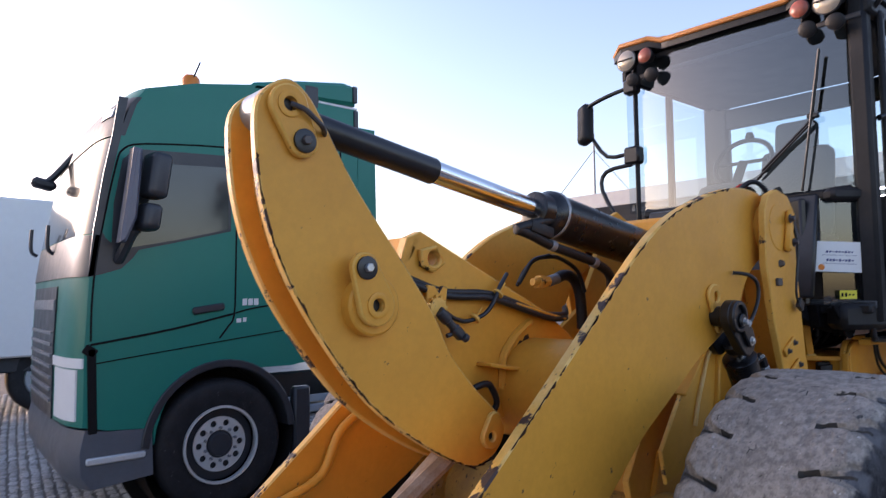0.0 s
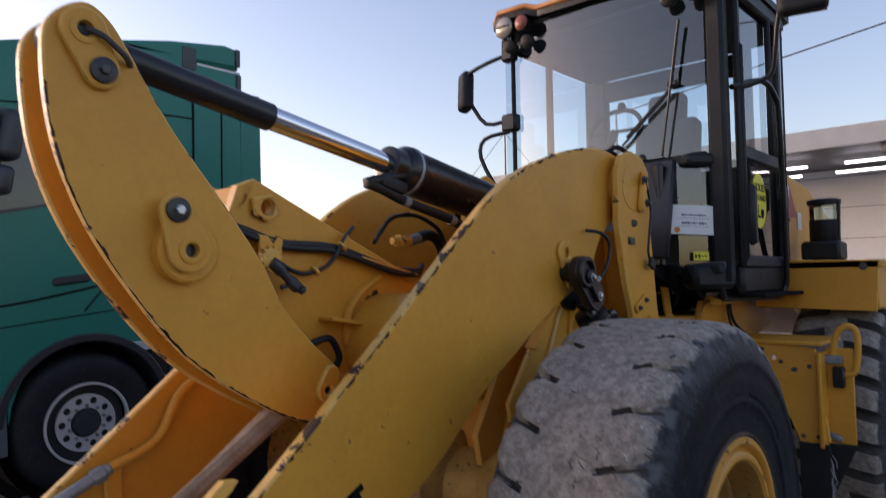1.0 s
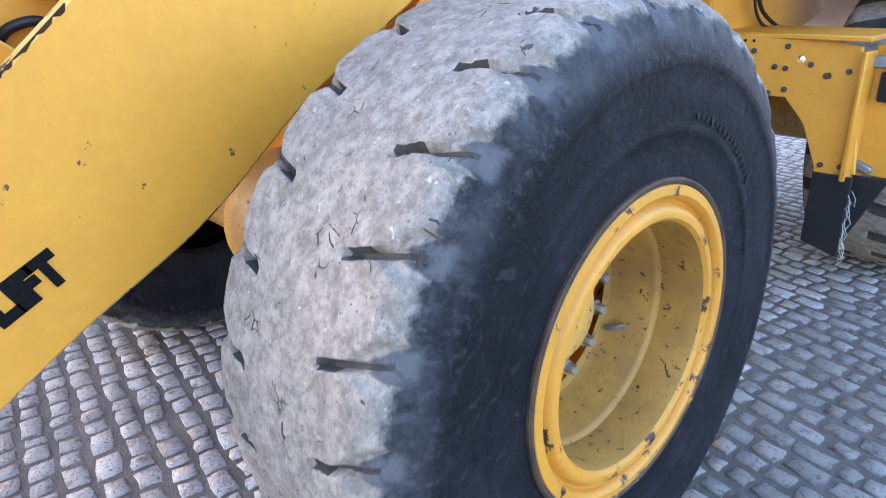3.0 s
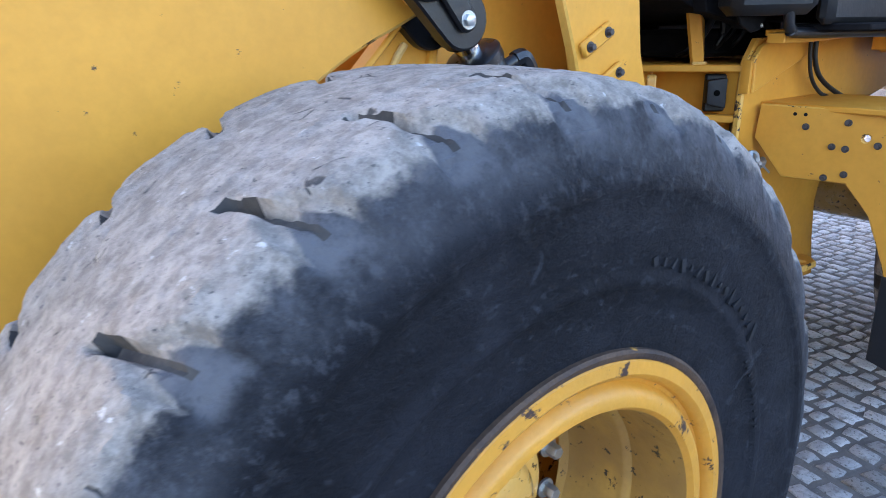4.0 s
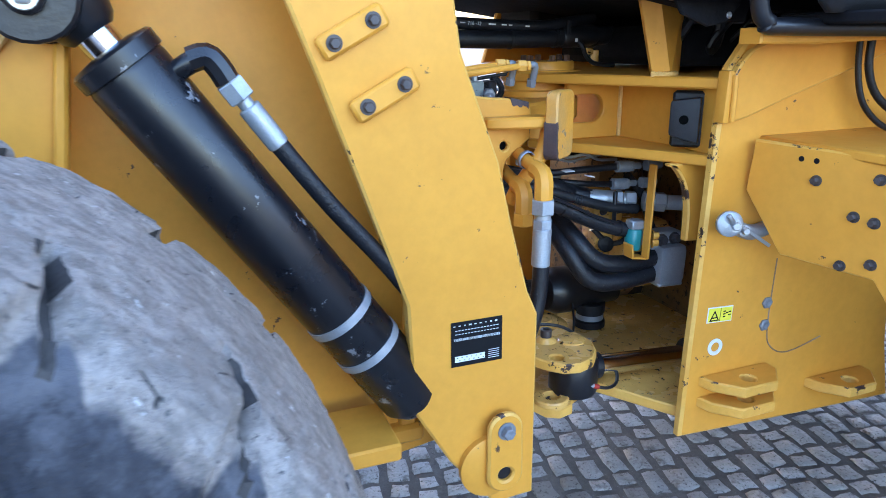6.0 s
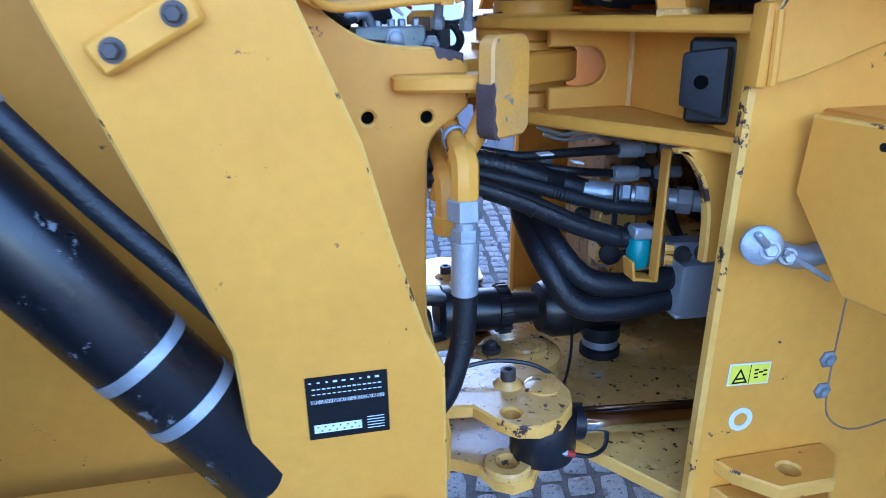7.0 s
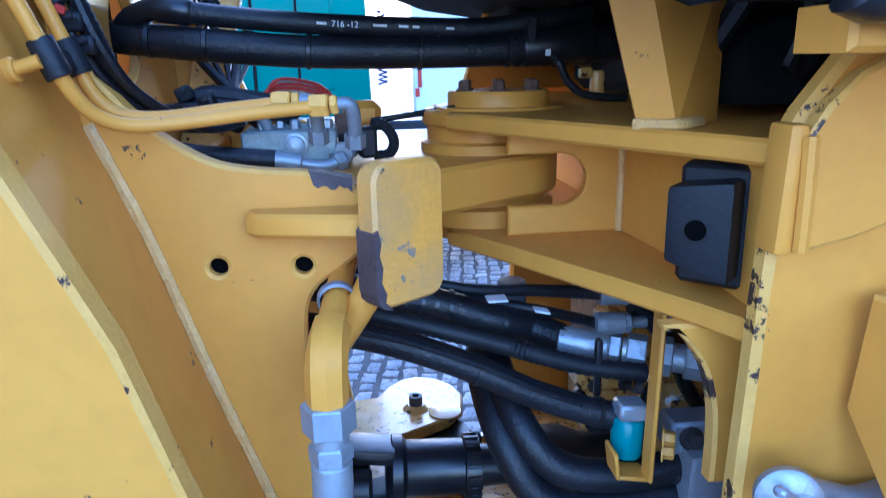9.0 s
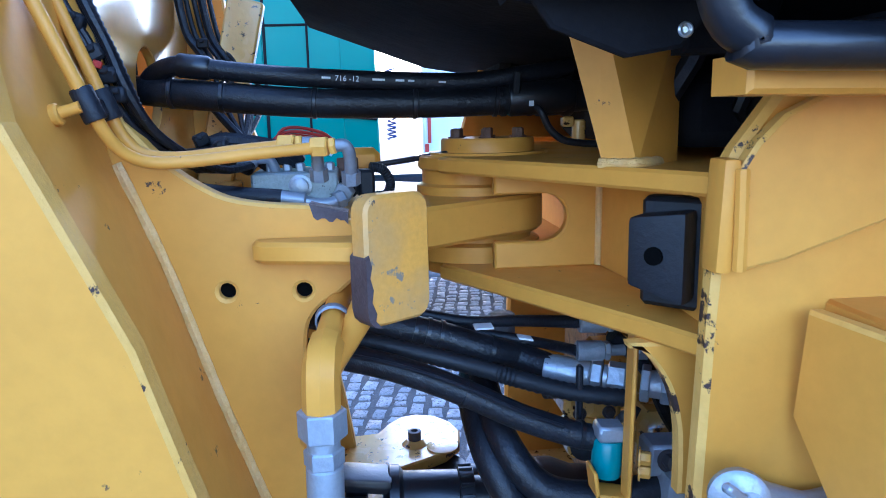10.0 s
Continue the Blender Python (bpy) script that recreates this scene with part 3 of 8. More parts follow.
tyre_front = tyre_bm(32, 26, 0.023, 0.145, -1.8, 3, True)
front_me = part("tyre", tyre_front, [tyre_rubber, groove, shoulder_m])
tyre_rear = tyre_bm(16, 24, 0.040, 0.30, 1.3, 5, False)
rear_me = part("tyre", tyre_rear, [rear_rubber, groove, shoulder_m])
WHEEL_Y, AXLE_Z, BASE = 1.015, 0.70, 2.94
wheel_me = None
nut_me = None
MID = 0.02
for wx, side, tyre_src in ((0, -1, front_me), (BASE, -1, rear_me), (0, 1, front_me), (BASE, 1, rear_me)):
    if wheel_me is None:
        w = part("wheel", rim_bm(), [yellow_rim, rim_dirty, yellow_dirty], loader, "deep-dished yellow steel rim with chipped edge")
        wheel_me = w.data
        nb = bmesh.new()
        bolt_bm(nb, (0, 0, 0), (0, -1, 0), 0.0135, 0.026)
        nut0 = part("wheel_nut", nb, silver)
        nut_me = nut0.data
        bpy.data.objects.remove(nut0)
    else:
        w = new("wheel", wheel_me)
        w.parent = loader
        w["label"] = "deep-dished yellow steel rim with chipped edge"
    w.location = (wx, -WHEEL_Y if side < 0 else WHEEL_Y + 2 * MID, AXLE_Z)
    w.rotation_euler = (0, 0, 0 if side < 0 else math.pi)
    ty = new("tyre", tyre_src.data)
    ty.parent = w
    ty.rotation_euler = (0, radians(6.6 if wx == 0 else 7.0), 0)
    ty["label"] = "worn dusty tyre with shallow tread blocks" if wx == 0 else "tyre with deep curved tread bars"
    if side < 0:
        rb_ = bmesh.new()
        lathe(rb_, [(0.352, 0.256), (0.357, 0.2605), (0.364, 0.262), (0.3685, 0.258), (0.369, 0.246)], (0, 0, 0), (0, -1, 0), 96, 0, cap=False)
        part("rim_edge", rb_, rim_rust, w, "rusty worn rim edge")
        for k in range(14):
            nn = new("wheel_nut", nut_me)
            nn.parent = w
            th = 2 * math.pi * (k + 0.4) / 14
            nn.location = (0.195 * math.cos(th), -0.012, 0.195 * math.sin(th))
        vb = bmesh.new()
        sweep(vb, [(0.0, 0, 0), (0.0, -0.03, 0.012), (0.012, -0.05, 0.02)], 0.007, 8)
        vs = part("tyre_valve", vb, zinc_dirty, w)
        vs.location = (0.215, -0.03, -0.115)
bpy.data.objects.remove(front_me)
bpy.data.objects.remove(rear_me)
# moulded marks on the sidewall
b = bmesh.new()
for k in range(16):
    th = radians(14 + k * 2.6)
    hgt = 0.016 if k % 5 else 0.026
    box(b, (0.492 * math.sin(th), 0, 0.492 * math.cos(th)), (0.005 + 0.004 * (k % 3 == 0), 0.004, hgt * (0.5 + 0.25 * (k % 4))), (0, math.degrees(th) + 25 * (k % 3 - 1), 0), 0)
for k in range(10):
    th = radians(58 + k * 2.2)
    box(b, (0.462 * math.sin(th), 0.003, 0.462 * math.cos(th)), (0.004, 0.004, 0.012), (0, math.degrees(th) + 20 * (k % 2), 0), 0)
for mk in pieces("moulded_mark", b, rubber, loader, "", None):
    mk.location = (0, -WHEEL_Y - 0.2640, AXLE_Z)

# axles
b = bmesh.new()
lathe(b, [(0.17, 0), (0.20, 0.05), (0.20, 0.20), (0.14, 0.26), (0.11, 0.50), (0.12, 0.55)], (0, -0.33, AXLE_Z), (0, -1, 0), 28, 0)
box(b, (-0.10, -0.42, 0.62), (0.34, 0.24, 0.20), (0, 0, 0), 0.02)
box(b, (-0.24, -0.42, 0.55), (0.10, 0.30, 0.05), (0, 0, 0), 0.01)
rod(b, (0, -0.35, AXLE_Z), (0, 0.75, AXLE_Z), 0.16, 24)
lathe(b, [(0.10, 0), (0.24, 0.10), (0.26, 0.22), (0.24, 0.34), (0.10, 0.44)], (0, -0.2, AXLE_Z - 0.02), (0, 1, 0), 28, 0)
part("front_axle", b, rim_dirty, loader, "dirty yellow front axle housing")
b = bmesh.new()
for k in range(8):
    a = 2 * math.pi * k / 8
    bolt_bm(b, (0.17 * math.cos(a) - 0.0, -0.585, AXLE_Z + 0.17 * math.sin(a)), (0, -1, 0), 0.013, 0.02)
for k in (-1, 1):
    bolt_bm(b, (-0.27, -0.42 + 0.08 * k, 0.62), (-1, 0, 0), 0.014, 0.02)
pieces("axle_bolt", b, steel, loader)
b = bmesh.new()
rod(b, (BASE, -0.75, AXLE_Z), (BASE, 0.8, AXLE_Z), 0.15, 24)
lathe(b, [(0.10, 0), (0.24, 0.10), (0.26, 0.22), (0.24, 0.34), (0.10, 0.44)], (BASE, -0.2, AXLE_Z), (0, 1, 0), 24, 0)
part("rear_axle", b, yellow_dirty, loader)

# lift arms
arm_out = curve_pts([(-2.02, 0.36), (-1.52, 0.775), (-1.05, 1.16), (-0.655, 1.50), (-0.19, 1.90), (0.15, 2.065), (0.50, 2.155), (0.76, 2.145), (0.90, 2.06), (0.92, 1.95)], 5) \
    + [Vector(p) for p in [(0.80, 1.86)]] + curve_pts([(0.72, 1.84), (0.58, 1.745), (0.47, 1.585), (0.29, 1.49), (0.14, 1.42), (-0.08, 1.285), (-0.29, 1.155), (-0.55, 0.945), (-0.87, 0.765), (-1.22, 0.535), (-1.72, 0.15), (-1.95, 0.10), (-2.10, 0.20)], 5)
arm_out = [(p.x, p.y) for p in arm_out]
for y0, y1, nm in ((-0.49, -0.445, "left"), (0.485, 0.53, "right")):
    b = plate_bm(arm_out, y0, y1, "y", bevel=0.007)
    s = -1 if y0 < 0 else 1
    k = len(b.faces)
    rod(b, (0.78, y0 if s > 0 else y1, 1.99), (0.78, y0 - 0.07 if s < 0 else y1 + 0.07, 1.99), 0.115, 32, 0, 0.008)
    lathe(b, [(0.085, 0), (0.085, 0.012), (0.05, 0.012)], (-1.93, y0 if s < 0 else y1, 0.24), (0, s, 0), 24, 0)
    arm = part("lift_arm", b, [yellow, yellow_worn], loader, "long curved yellow lift arm with chipped edges")
    if s < 0:
        near_arm = arm
lettering("lettering", "High Lift", 0.145, pose(-1.039, -0.4925, 0.856, 90, -27, 0), stencil, near_arm, 0.0012, "black stencilled lettering", 0.0, 0.009, (0.39, 0.088), True)


def chipped_edge(line, y, inward, seed, parent, share=0.6, deep=0.012, thick=0.0012, bend=None):
    """Ragged bare chips along a plate's rim: line in the plate's plane, inward the side on which the plate lies."""
    rnd = random.Random(seed)
    pts = [Vector(q) for q in line]
    b = bmesh.new()
    for p, q in zip(pts, pts[1:]):
        w = (q - p).normalized()
        nrm = Vector((-w.y, w.x)) * inward
        s = 0.0
        while s < (q - p).length:
            ln = rnd.uniform(0.012, 0.07)
            if rnd.random() < share:
                m = max(3, int(ln / 0.009))
                rim = [p + w * (s + ln * i / m) for i in range(m + 1)]
                cut = deep * rnd.uniform(0.25, 1.0)
                foot = [r + nrm * max(0.0015, cut * math.sin(math.pi * (i + 0.3) / (m + 0.6)) * rnd.uniform(0.5, 1.1)) for i, r in enumerate(rim)]
                face = b.faces.new([b.verts.new((v.x, y, v.y)) for v in rim + foot[::-1]])
                face.normal_update()
            s += ln
    bmesh.ops.recalc_face_normals(b, faces=b.faces)
    out = bmesh.ops.extrude_face_region(b, geom=b.faces[:])
    bmesh.ops.translate(b, vec=(0, -thick, 0), verts=[e for e in out["geom"] if isinstance(e, bmesh.types.BMVert)])
    bmesh.ops.recalc_face_normals(b, faces=b.faces)
    for v in b.verts:
        v.co.y += bend(v.co.z) if bend else 0.0
    pieces("bare_chip", b, chip_m, parent, "", None)


near_rim = [p for p in arm_out[:45] if p[0] < 0.45]
chipped_edge(near_rim, -0.4895, -1, 5, near_arm, 0.55, 0.015)
# lifting eye and small lugs on the near arm
b = plate_bm([(p[0], p[1]) for p in curve_pts([(0.225, 1.62), (0.203, 1.675), (0.222, 1.712), (0.263, 1.725), (0.304, 1.710), (0.318, 1.670), (0.305, 1.60), (0.295, 1.53), (0.265, 1.53)], 4, True)], -0.508, -0.49, "y", holes=[ring(0.266, 1.672, 0.021, 14)], bevel=0.006)
part("lifting_eye", b, [yellow, yellow_edge], loader)
b = bmesh.new()
merge(b, plate_bm([(-1.40, 0.94), (-1.27, 1.03), (-1.25, 1.055), (-1.29, 1.06), (-1.41, 0.97)], -0.44, -0.405, "y"))
part("arm_lug", b, [yellow_edge, yellow_edge], loader)

# cross member between the arms
b = bmesh.new()
lathe(b, [(0.195, 0), (0.195, 0.92)], (-0.42, -0.445, 1.325), (0, 1, 0), 40, 0, cap=False)
sup = [(-1.075, 1.80), (-1.045, 1.885), (-0.985, 1.91), (-0.93, 1.885), (-0.62, 1.745), (-0.34, 1.62), (-0.16, 1.50), (-0.25, 1.38), (-0.45, 1.25), (-0.66, 1.22), (-0.86, 1.38), (-1.02, 1.66)]
merge(b, plate_bm(sup, -0.10, -0.055, "y", holes=[ring(-0.945, 1.817, 0.028, 16)]))
merge(b, plate_bm(sup, 0.16, 0.205, "y"))
box(b, (-0.63, 0.055, 1.742), (0.66, 0.22, 0.025), (0, 24.5, 0), 0.004)
merge(b, plate_bm([(-1.005, 1.845), (-0.935, 1.862), (-0.895, 1.80), (-0.945, 1.768), (-1.0, 1.79)], -0.125, -0.10, "y", holes=[ring(-0.945, 1.817, 0.028, 16)], bevel=0.006))
box(b, (-1.025, 0.05, 1.845), (0.03, 0.30, 0.10), (0, 32, 0), 0.006)
box(b, (-0.626, -0.135, 1.422), (0.215, 0.09, 0.014), (0, 10, 0), 0.003)
box(b, (-0.41, -0.118, 1.622), (0.30, 0.05, 0.010), (0, 13, 0), 0.003)
sweep(b, [(-0.44, -0.10, 1.585), (-0.527, -0.106, 1.536), (-0.578, -0.106, 1.486), (-0.603, -0.106, 1.444), (-0.609, -0.106, 1.34)], 0.017, 8)
part("cross_member", b, [yellow, yellow_edge], loader, "yellow tubular cross member with bracket plates")

b = plate_bm([(-0.515, 1.497), (-0.500, 1.514), (-0.484, 1.511), (-0.470, 1.531), (-0.452, 1.535), (-0.446, 1.520), (-0.466, 1.510), (-0.478, 1.498), (-0.498, 1.502)], -0.1012, -0.099, "y", bevel=0)
part("bare_patch", b, [chip_m, chip_m], loader)

# tilt lever
lev = [(p.x, p.y) for p in curve_pts([(-1.566, 2.297), (-1.644, 2.234), (-1.655, 2.118), (-1.628, 1.927), (-1.555, 1.735), (-1.434, 1.546), (-1.285, 1.368), (-1.108, 1.234), (-0.905, 1.126), (-0.80, 1.128), (-0.729, 1.185),
                                      (-0.73, 1.258), (-0.86, 1.38), (-0.966, 1.50), (-1.031, 1.622), (-1.17, 1.81), (-1.329, 2.01), (-1.435, 2.18), (-1.50, 2.27)], 4, True)]
lever = part("tilt_lever", plate_bm(lev, -0.225, -0.190, "y", bevel=0.006), [yellow, yellow_worn], loader, "curved double-plate yellow tilt lever with scuffed edges")
chipped_edge([p for p in lev if p[1] < 2.15 and p[0] + p[1] * 0.78 < 0.10], -0.2245, 1, 8, lever, 0.7, 0.009)
part("lever_plate", plate_bm(lev, -0.055, -0.020, "y", bevel=0.006), [yellow, yellow_worn], lever)
inset = []
for i, (x, z) in enumerate(lev):
    (xa, za), (xb, zb) = lev[i - 2], lev[(i + 2) % len(lev)]
    t2 = Vector((xb - xa, zb - za)).normalized()
    inset.append((x - t2.y * 0.065, z + t2.x * 0.065))
inset = [p for p in inset if p[1] < 2.05]
part("lever_web", plate_bm(inset, -0.190, -0.055, "y", bevel=0.0), [yellow, yellow_dirty], lever)
b = bmesh.new()
rod(b, (-1.565, -0.19, 2.23), (-1.565, -0.055, 2.23), 0.060, 24)
part("pin_sleeve", b, zinc, lever, "bare steel pin sleeve")
b = bmesh.new()
lathe(b, [(0.092, 0), (0.090, 0.036), (0.083, 0.042)], (-1.295, -0.225, 1.661), (0, -1, 0), 40, 0)
part("pin_boss", b, yellow, lever)


def keeper(cx1, cz1, r1, cx2, cz2, r2, y0, th, hole_r):
    """A long pin-keeper plate: a large eye and a small bolt end."""
    a = math.degrees(math.atan2(cz2 - cz1, cx2 - cx1))
    out = ring(cx1, cz1, r1, 16, a + 90, a + 270) + ring(cx2, cz2, r2, 12, a - 90, a + 90)
    return plate_bm(out, y0 - th, y0, "y", holes=[ring(cx1, cz1, hole_r, 16)] if hole_r else (), bevel=0.005)


for (a, c, r1, a2, c2, r2, hr, rise) in ((-1.566, 2.218, 0.058, -1.522, 2.12, 0.046, 0.020, 0.0), (-1.302, 1.661, 0.062, -1.343, 1.769, 0.046, 0.020, 0.04)):
    yk = -0.2255 - rise
    k = part("pin_keeper", keeper(a, c, r1, a2, c2, r2, yk, 0.026, hr), [yellow, yellow_edge], lever)
    b = bmesh.new()
    lathe(b, [(0.034, 0), (0.034, 0.008), (0.027, 0.01)], (a2, yk - 0.026, c2), (0, -1, 0), 24, 0)
    bolt_bm(b, (a2, yk - 0.035, c2), (0, -1, 0), 0.014, 0.014, 1, False)
    part("keeper_bolt", b, [black, silver if rise else steel], lever)
    b = bmesh.new()
    lathe(b, [(hr * 1.9, 0), (hr * 1.9, 0.004), (hr * 1.5, 0.006), (hr * 1.05, 0.004), (hr * 1.02, -0.02)], (a, yk - 0.0255, c), (0, -1, 0), 24, 0, cap=False)
    part("pin_rim", b, yellow, lever)
    b = bmesh.new()
    rod(b, (a, yk - 0.004, c), (a, yk + 0.004, c), hr * 0.98, 16)
    part("pin_bore", b, black, lever)
b = keeper(-0.802, 1.211, 0.042, -0.785, 1.262, 0.030, -0.2255, 0.022, 0.014)
part("pin_keeper", b, [yellow, yellow_edge], lever)
b = bmesh.new()
rod(b, (-0.802, -0.232, 1.211), (-0.802, -0.224, 1.211), 0.0135, 14)
part("pin_bore", b, black, lever)
b = bmesh.new()
sweep(b, [(-1.566, -0.255, 2.218), (-1.53, -0.268, 2.205), (-1.50, -0.268, 2.185), (-1.47, -0.262, 2.165), (-1.44, -0.22, 2.155), (-1.42, -0.17, 2.15)], 0.008, 8)
part("grease_line", b, steel, lever)

# tilt cylinder
P0, P1 = Vector((-1.55, -0.123, 2.225)), Vector((0.80, 0.055, 1.880))
ax = (P1 - P0).normalized()
L = (P1 - P0).length


def along(d):
    return P0 + ax * d


b = bmesh.new()
lathe(b, [(0.030, 0.02), (0.044, 0.05), (0.046, 0.50), (0.048, 0.645)], P0, ax, 24, 0)
tilt = part("tilt_cylinder", b, black, loader, "black hydraulic tilt cylinder with chrome rod")
b = bmesh.new()
rod(b, along(0.645), along(1.30), 0.0415, 28)
part("rod", b, chrome, tilt, "polished chrome cylinder rod")
b = bmesh.new()
lathe(b, [(0.06, 1.235), (0.074, 1.24), (0.078, 1.30), (0.074, 1.302), (0.082, 1.31), (0.100, 1.33), (0.102, 1.37), (0.099, 1.375), (0.098, 1.40), (0.097, 2.2), (0.09, 2.3)], P0, ax, 36, 0)
part("barrel", b, black_scr, tilt)
b = bmesh.new()
lathe(b, [(0.0985, 1.352), (0.1045, 1.354), (0.1045, 1.366), (0.0985, 1.368)], P0, ax, 36, 0, cap=False)
part("seal_ring", b, zinc, tilt)
b = bmesh.new()
g = along(1.30)
sweep(b, [g + Vector((0.02, -0.05, -0.03)), (-0.45, -0.06, 1.955), (-0.43, -0.06, 1.945), (-0.369, -0.06, 1.930), (-0.255, -0.06, 1.894), (-0.102, -0.06, 1.862), (0.064, -0.06, 1.822), (0.17, -0.05, 1.766), (0.20, -0.02, 1.66)], 0.021, 12)
box(b, (-0.33, -0.055, 1.955), (0.14, 0.07, 0.05), (0, 12, 0), 0.015, 0, 2)
part("cylinder_port", b, plastic, tilt)
b = bmesh.new()
for p, q in (((-0.262, -0.06, 1.897), (-0.232, -0.06, 1.890)), ((0.020, -0.06, 1.834), (0.052, -0.06, 1.826))):
    rod(b, p, q, 0.0235, 16, 0, 0.002)
pieces("clamp_band", b, zinc_dirty, tilt)

# tilt link running down to the quick coupler
b = bmesh.new()
sweep(b, [(-0.86, -0.19, 1.21), (-1.25, -0.12, 0.93), (-1.75, -0.05, 0.55)], 0.03, 8, 0, 1)
box(b, (-1.30, -0.115, 0.895), (1.0, 0.06, 0.02), (0, -38, -6), 0.004)
part("tilt_link", b, rust, loader, "rust-worn tilt link bar")
# hydraulic pipe along the far arm
b = bmesh.new()
sweep(b, [(-0.72, 0.46, 1.28), (-0.95, 0.45, 1.17), (-1.05, 0.45, 1.00), (-1.22, 0.45, 0.93)], 0.018, 12)
pp = part("arm_pipe", b, yellow, loader)
b = bmesh.new()
rod(b, (-1.22, 0.45, 0.93), (-1.42, 0.45, 0.84), 0.022, 12, 0, 0.003)
rod(b, (-1.24, 0.45, 0.921), (-1.28, 0.45, 0.903), 0.030, 6, 0, 0.003)
part("pipe_coupling", b, zinc_dirty, pp)
b = bmesh.new()
merge(b, plate_bm([(-1.24, 0.94), (-1.18, 0.95), (-1.17, 0.80), (-1.11, 0.74), (-1.10, 0.69), (-1.15, 0.69), (-1.23, 0.80)], 0.455, 0.475, "y"))
part("pipe_bracket", b, [yellow, yellow_edge], pp)
b = bmesh.new()
for q in ((-1.20, 0.45, 0.79), (-1.12, 0.45, 0.72)):
    bolt_bm(b, q, (0, -1, 0), 0.014, 0.014)
pieces("bracket_bolt", b, steel, pp)

# wiring, switch and hoses on the cross member
b = bmesh.new()
sweep(b, [(-1.10, -0.115, 1.755), (-1.048, -0.12, 1.743), (-0.904, -0.12, 1.702), (-0.711, -0.12, 1.696), (-0.594, -0.12, 1.672), (-0.387, -0.12, 1.614), (-0.244, -0.11, 1.606), (-0.10, 0.0, 1.63)], 0.013, 10)
sweep(b, [(-1.08, -0.13, 1.738), (-0.904, -0.132, 1.688), (-0.711, -0.135, 1.680), (-0.594, -0.135, 1.655), (-0.387, -0.135, 1.600), (-0.25, -0.12, 1.592), (-0.12, 0.0, 1.60)], 0.012, 10)
sweep(b, [(-0.96, -0.14, 1.665), (-0.911, -0.14, 1.630), (-0.863, -0.14, 1.606), (-0.808, -0.14, 1.598), (-0.731, -0.145, 1.621), (-0.685, -0.15, 1.668), (-0.649, -0.14, 1.714), (-0.576, -0.11, 1.769)], 0.008, 8)
sweep(b, [(-0.25, 0.13, 1.74), (-0.22, 0.13, 1.775), (-0.157, 0.13, 1.841), (-0.062, 0.13, 1.862), (0.038, 0.13, 1.856), (0.16, 0.13, 1.80), (0.213, 0.13, 1.70)], 0.010, 8)
sweep(b, [(-0.24, 0.15, 1.73), (-0.19, 0.15, 1.80), (-0.12, 0.14, 1.85), (-0.05, 0.12, 1.87)], 0.008, 8)
pieces("wiring", b, hose_m, loader, "black cable", None)
b = bmesh.new()
sweep(b, [(-0.80, -0.115, 1.33), (-0.778, -0.13, 1.357), (-0.732, -0.14, 1.371), (-0.700, -0.14, 1.359), (-0.671, -0.14, 1.303), (-0.683, -0.13, 1.262), (-0.70, -0.11, 1.22)], 0.012, 10)
part("looped_hose", b, hose_m, loader)
b = bmesh.new()
for x, z in ((-0.655, 1.693), (-0.775, 1.606)):
    lathe(b, [(0.016, -0.006), (0.021, -0.004), (0.021, 0.004), (0.016, 0.006)], (x, -0.140, z), (0.75, 0, 0.65), 12, 0)
    rod(b, (x, -0.155, z + 0.012), (x + 0.012, -0.165, z + 0.04), 0.0035, 6)
pieces("cable_tie", b, yellow_edge, loader)
b = plate_bm([(-0.995, 1.725), (-0.962, 1.722), (-0.945, 1.70), (-0.928, 1.722), (-0.905, 1.715), (-0.913, 1.655), (-0.955, 1.612), (-0.995, 1.63)], -0.145, -0.130, "y", bevel=0.003)
box(b, (-0.955, -0.118, 1.70), (0.05, 0.036, 0.03), (0, 10, 0), 0.004)
sw = part("switch_bracket", b, [yellow, yellow_edge], loader)
b = bmesh.new()
lathe(b, [(0.034, 0), (0.034, 0.016), (0.026, 0.018)], (-0.962, -0.146, 1.648), (0, -1, 0), 20, 0)
for k in range(11):
    a = 2 * math.pi * k / 11
    box(b, (-0.962 + 0.037 * math.cos(a), -0.154, 1.648 + 0.037 * math.sin(a)), (0.012, 0.014, 0.009), (0, -math.degrees(a), 0), 0.002)
part("toothed_ring", b, yellow_edge, sw)
b = bmesh.new()
rod(b, (-0.966, -0.165, 1.637), (-0.925, -0.165, 1.603), 0.020, 12, 0, 0.004)
rod(b, (-0.930, -0.165, 1.606), (-0.897, -0.165, 1.577), 0.015, 12, 0, 0.003)
box(b, (-0.880, -0.165, 1.562), (0.058, 0.034, 0.036), (0, 41, 0), 0.008)
rod(b, (-0.868, -0.182, 1.548), (-0.852, -0.182, 1.538), 0.015, 10, 0, 0.003)
rod(b, (-0.905, -0.16, 1.556), (-0.925, -0.16, 1.552), 0.008, 8)
part("lever_switch", b, truck_dark, sw, "dark grey kickout switch")
b = bmesh.new()
rod(b, (-0.084, 0.2, 1.748), (-0.03, 0.2, 1.750), 0.018, 10, 0, 0.003)
rod(b, (-0.045, 0.2, 1.749), (-0.01, 0.2, 1.751), 0.033, 6, 0, 0.004)
rod(b, (-0.01, 0.2, 1.751), (0.03, 0.2, 1.752), 0.027, 6, 0, 0.004)
rod(b, (-0.05, 0.2, 1.77), (-0.052, 0.2, 1.72), 0.013, 8, 0, 0.003)
part("hose_fitting", b, yellow_edge, loader, "painted yellow hose fitting")
b = bmesh.new()
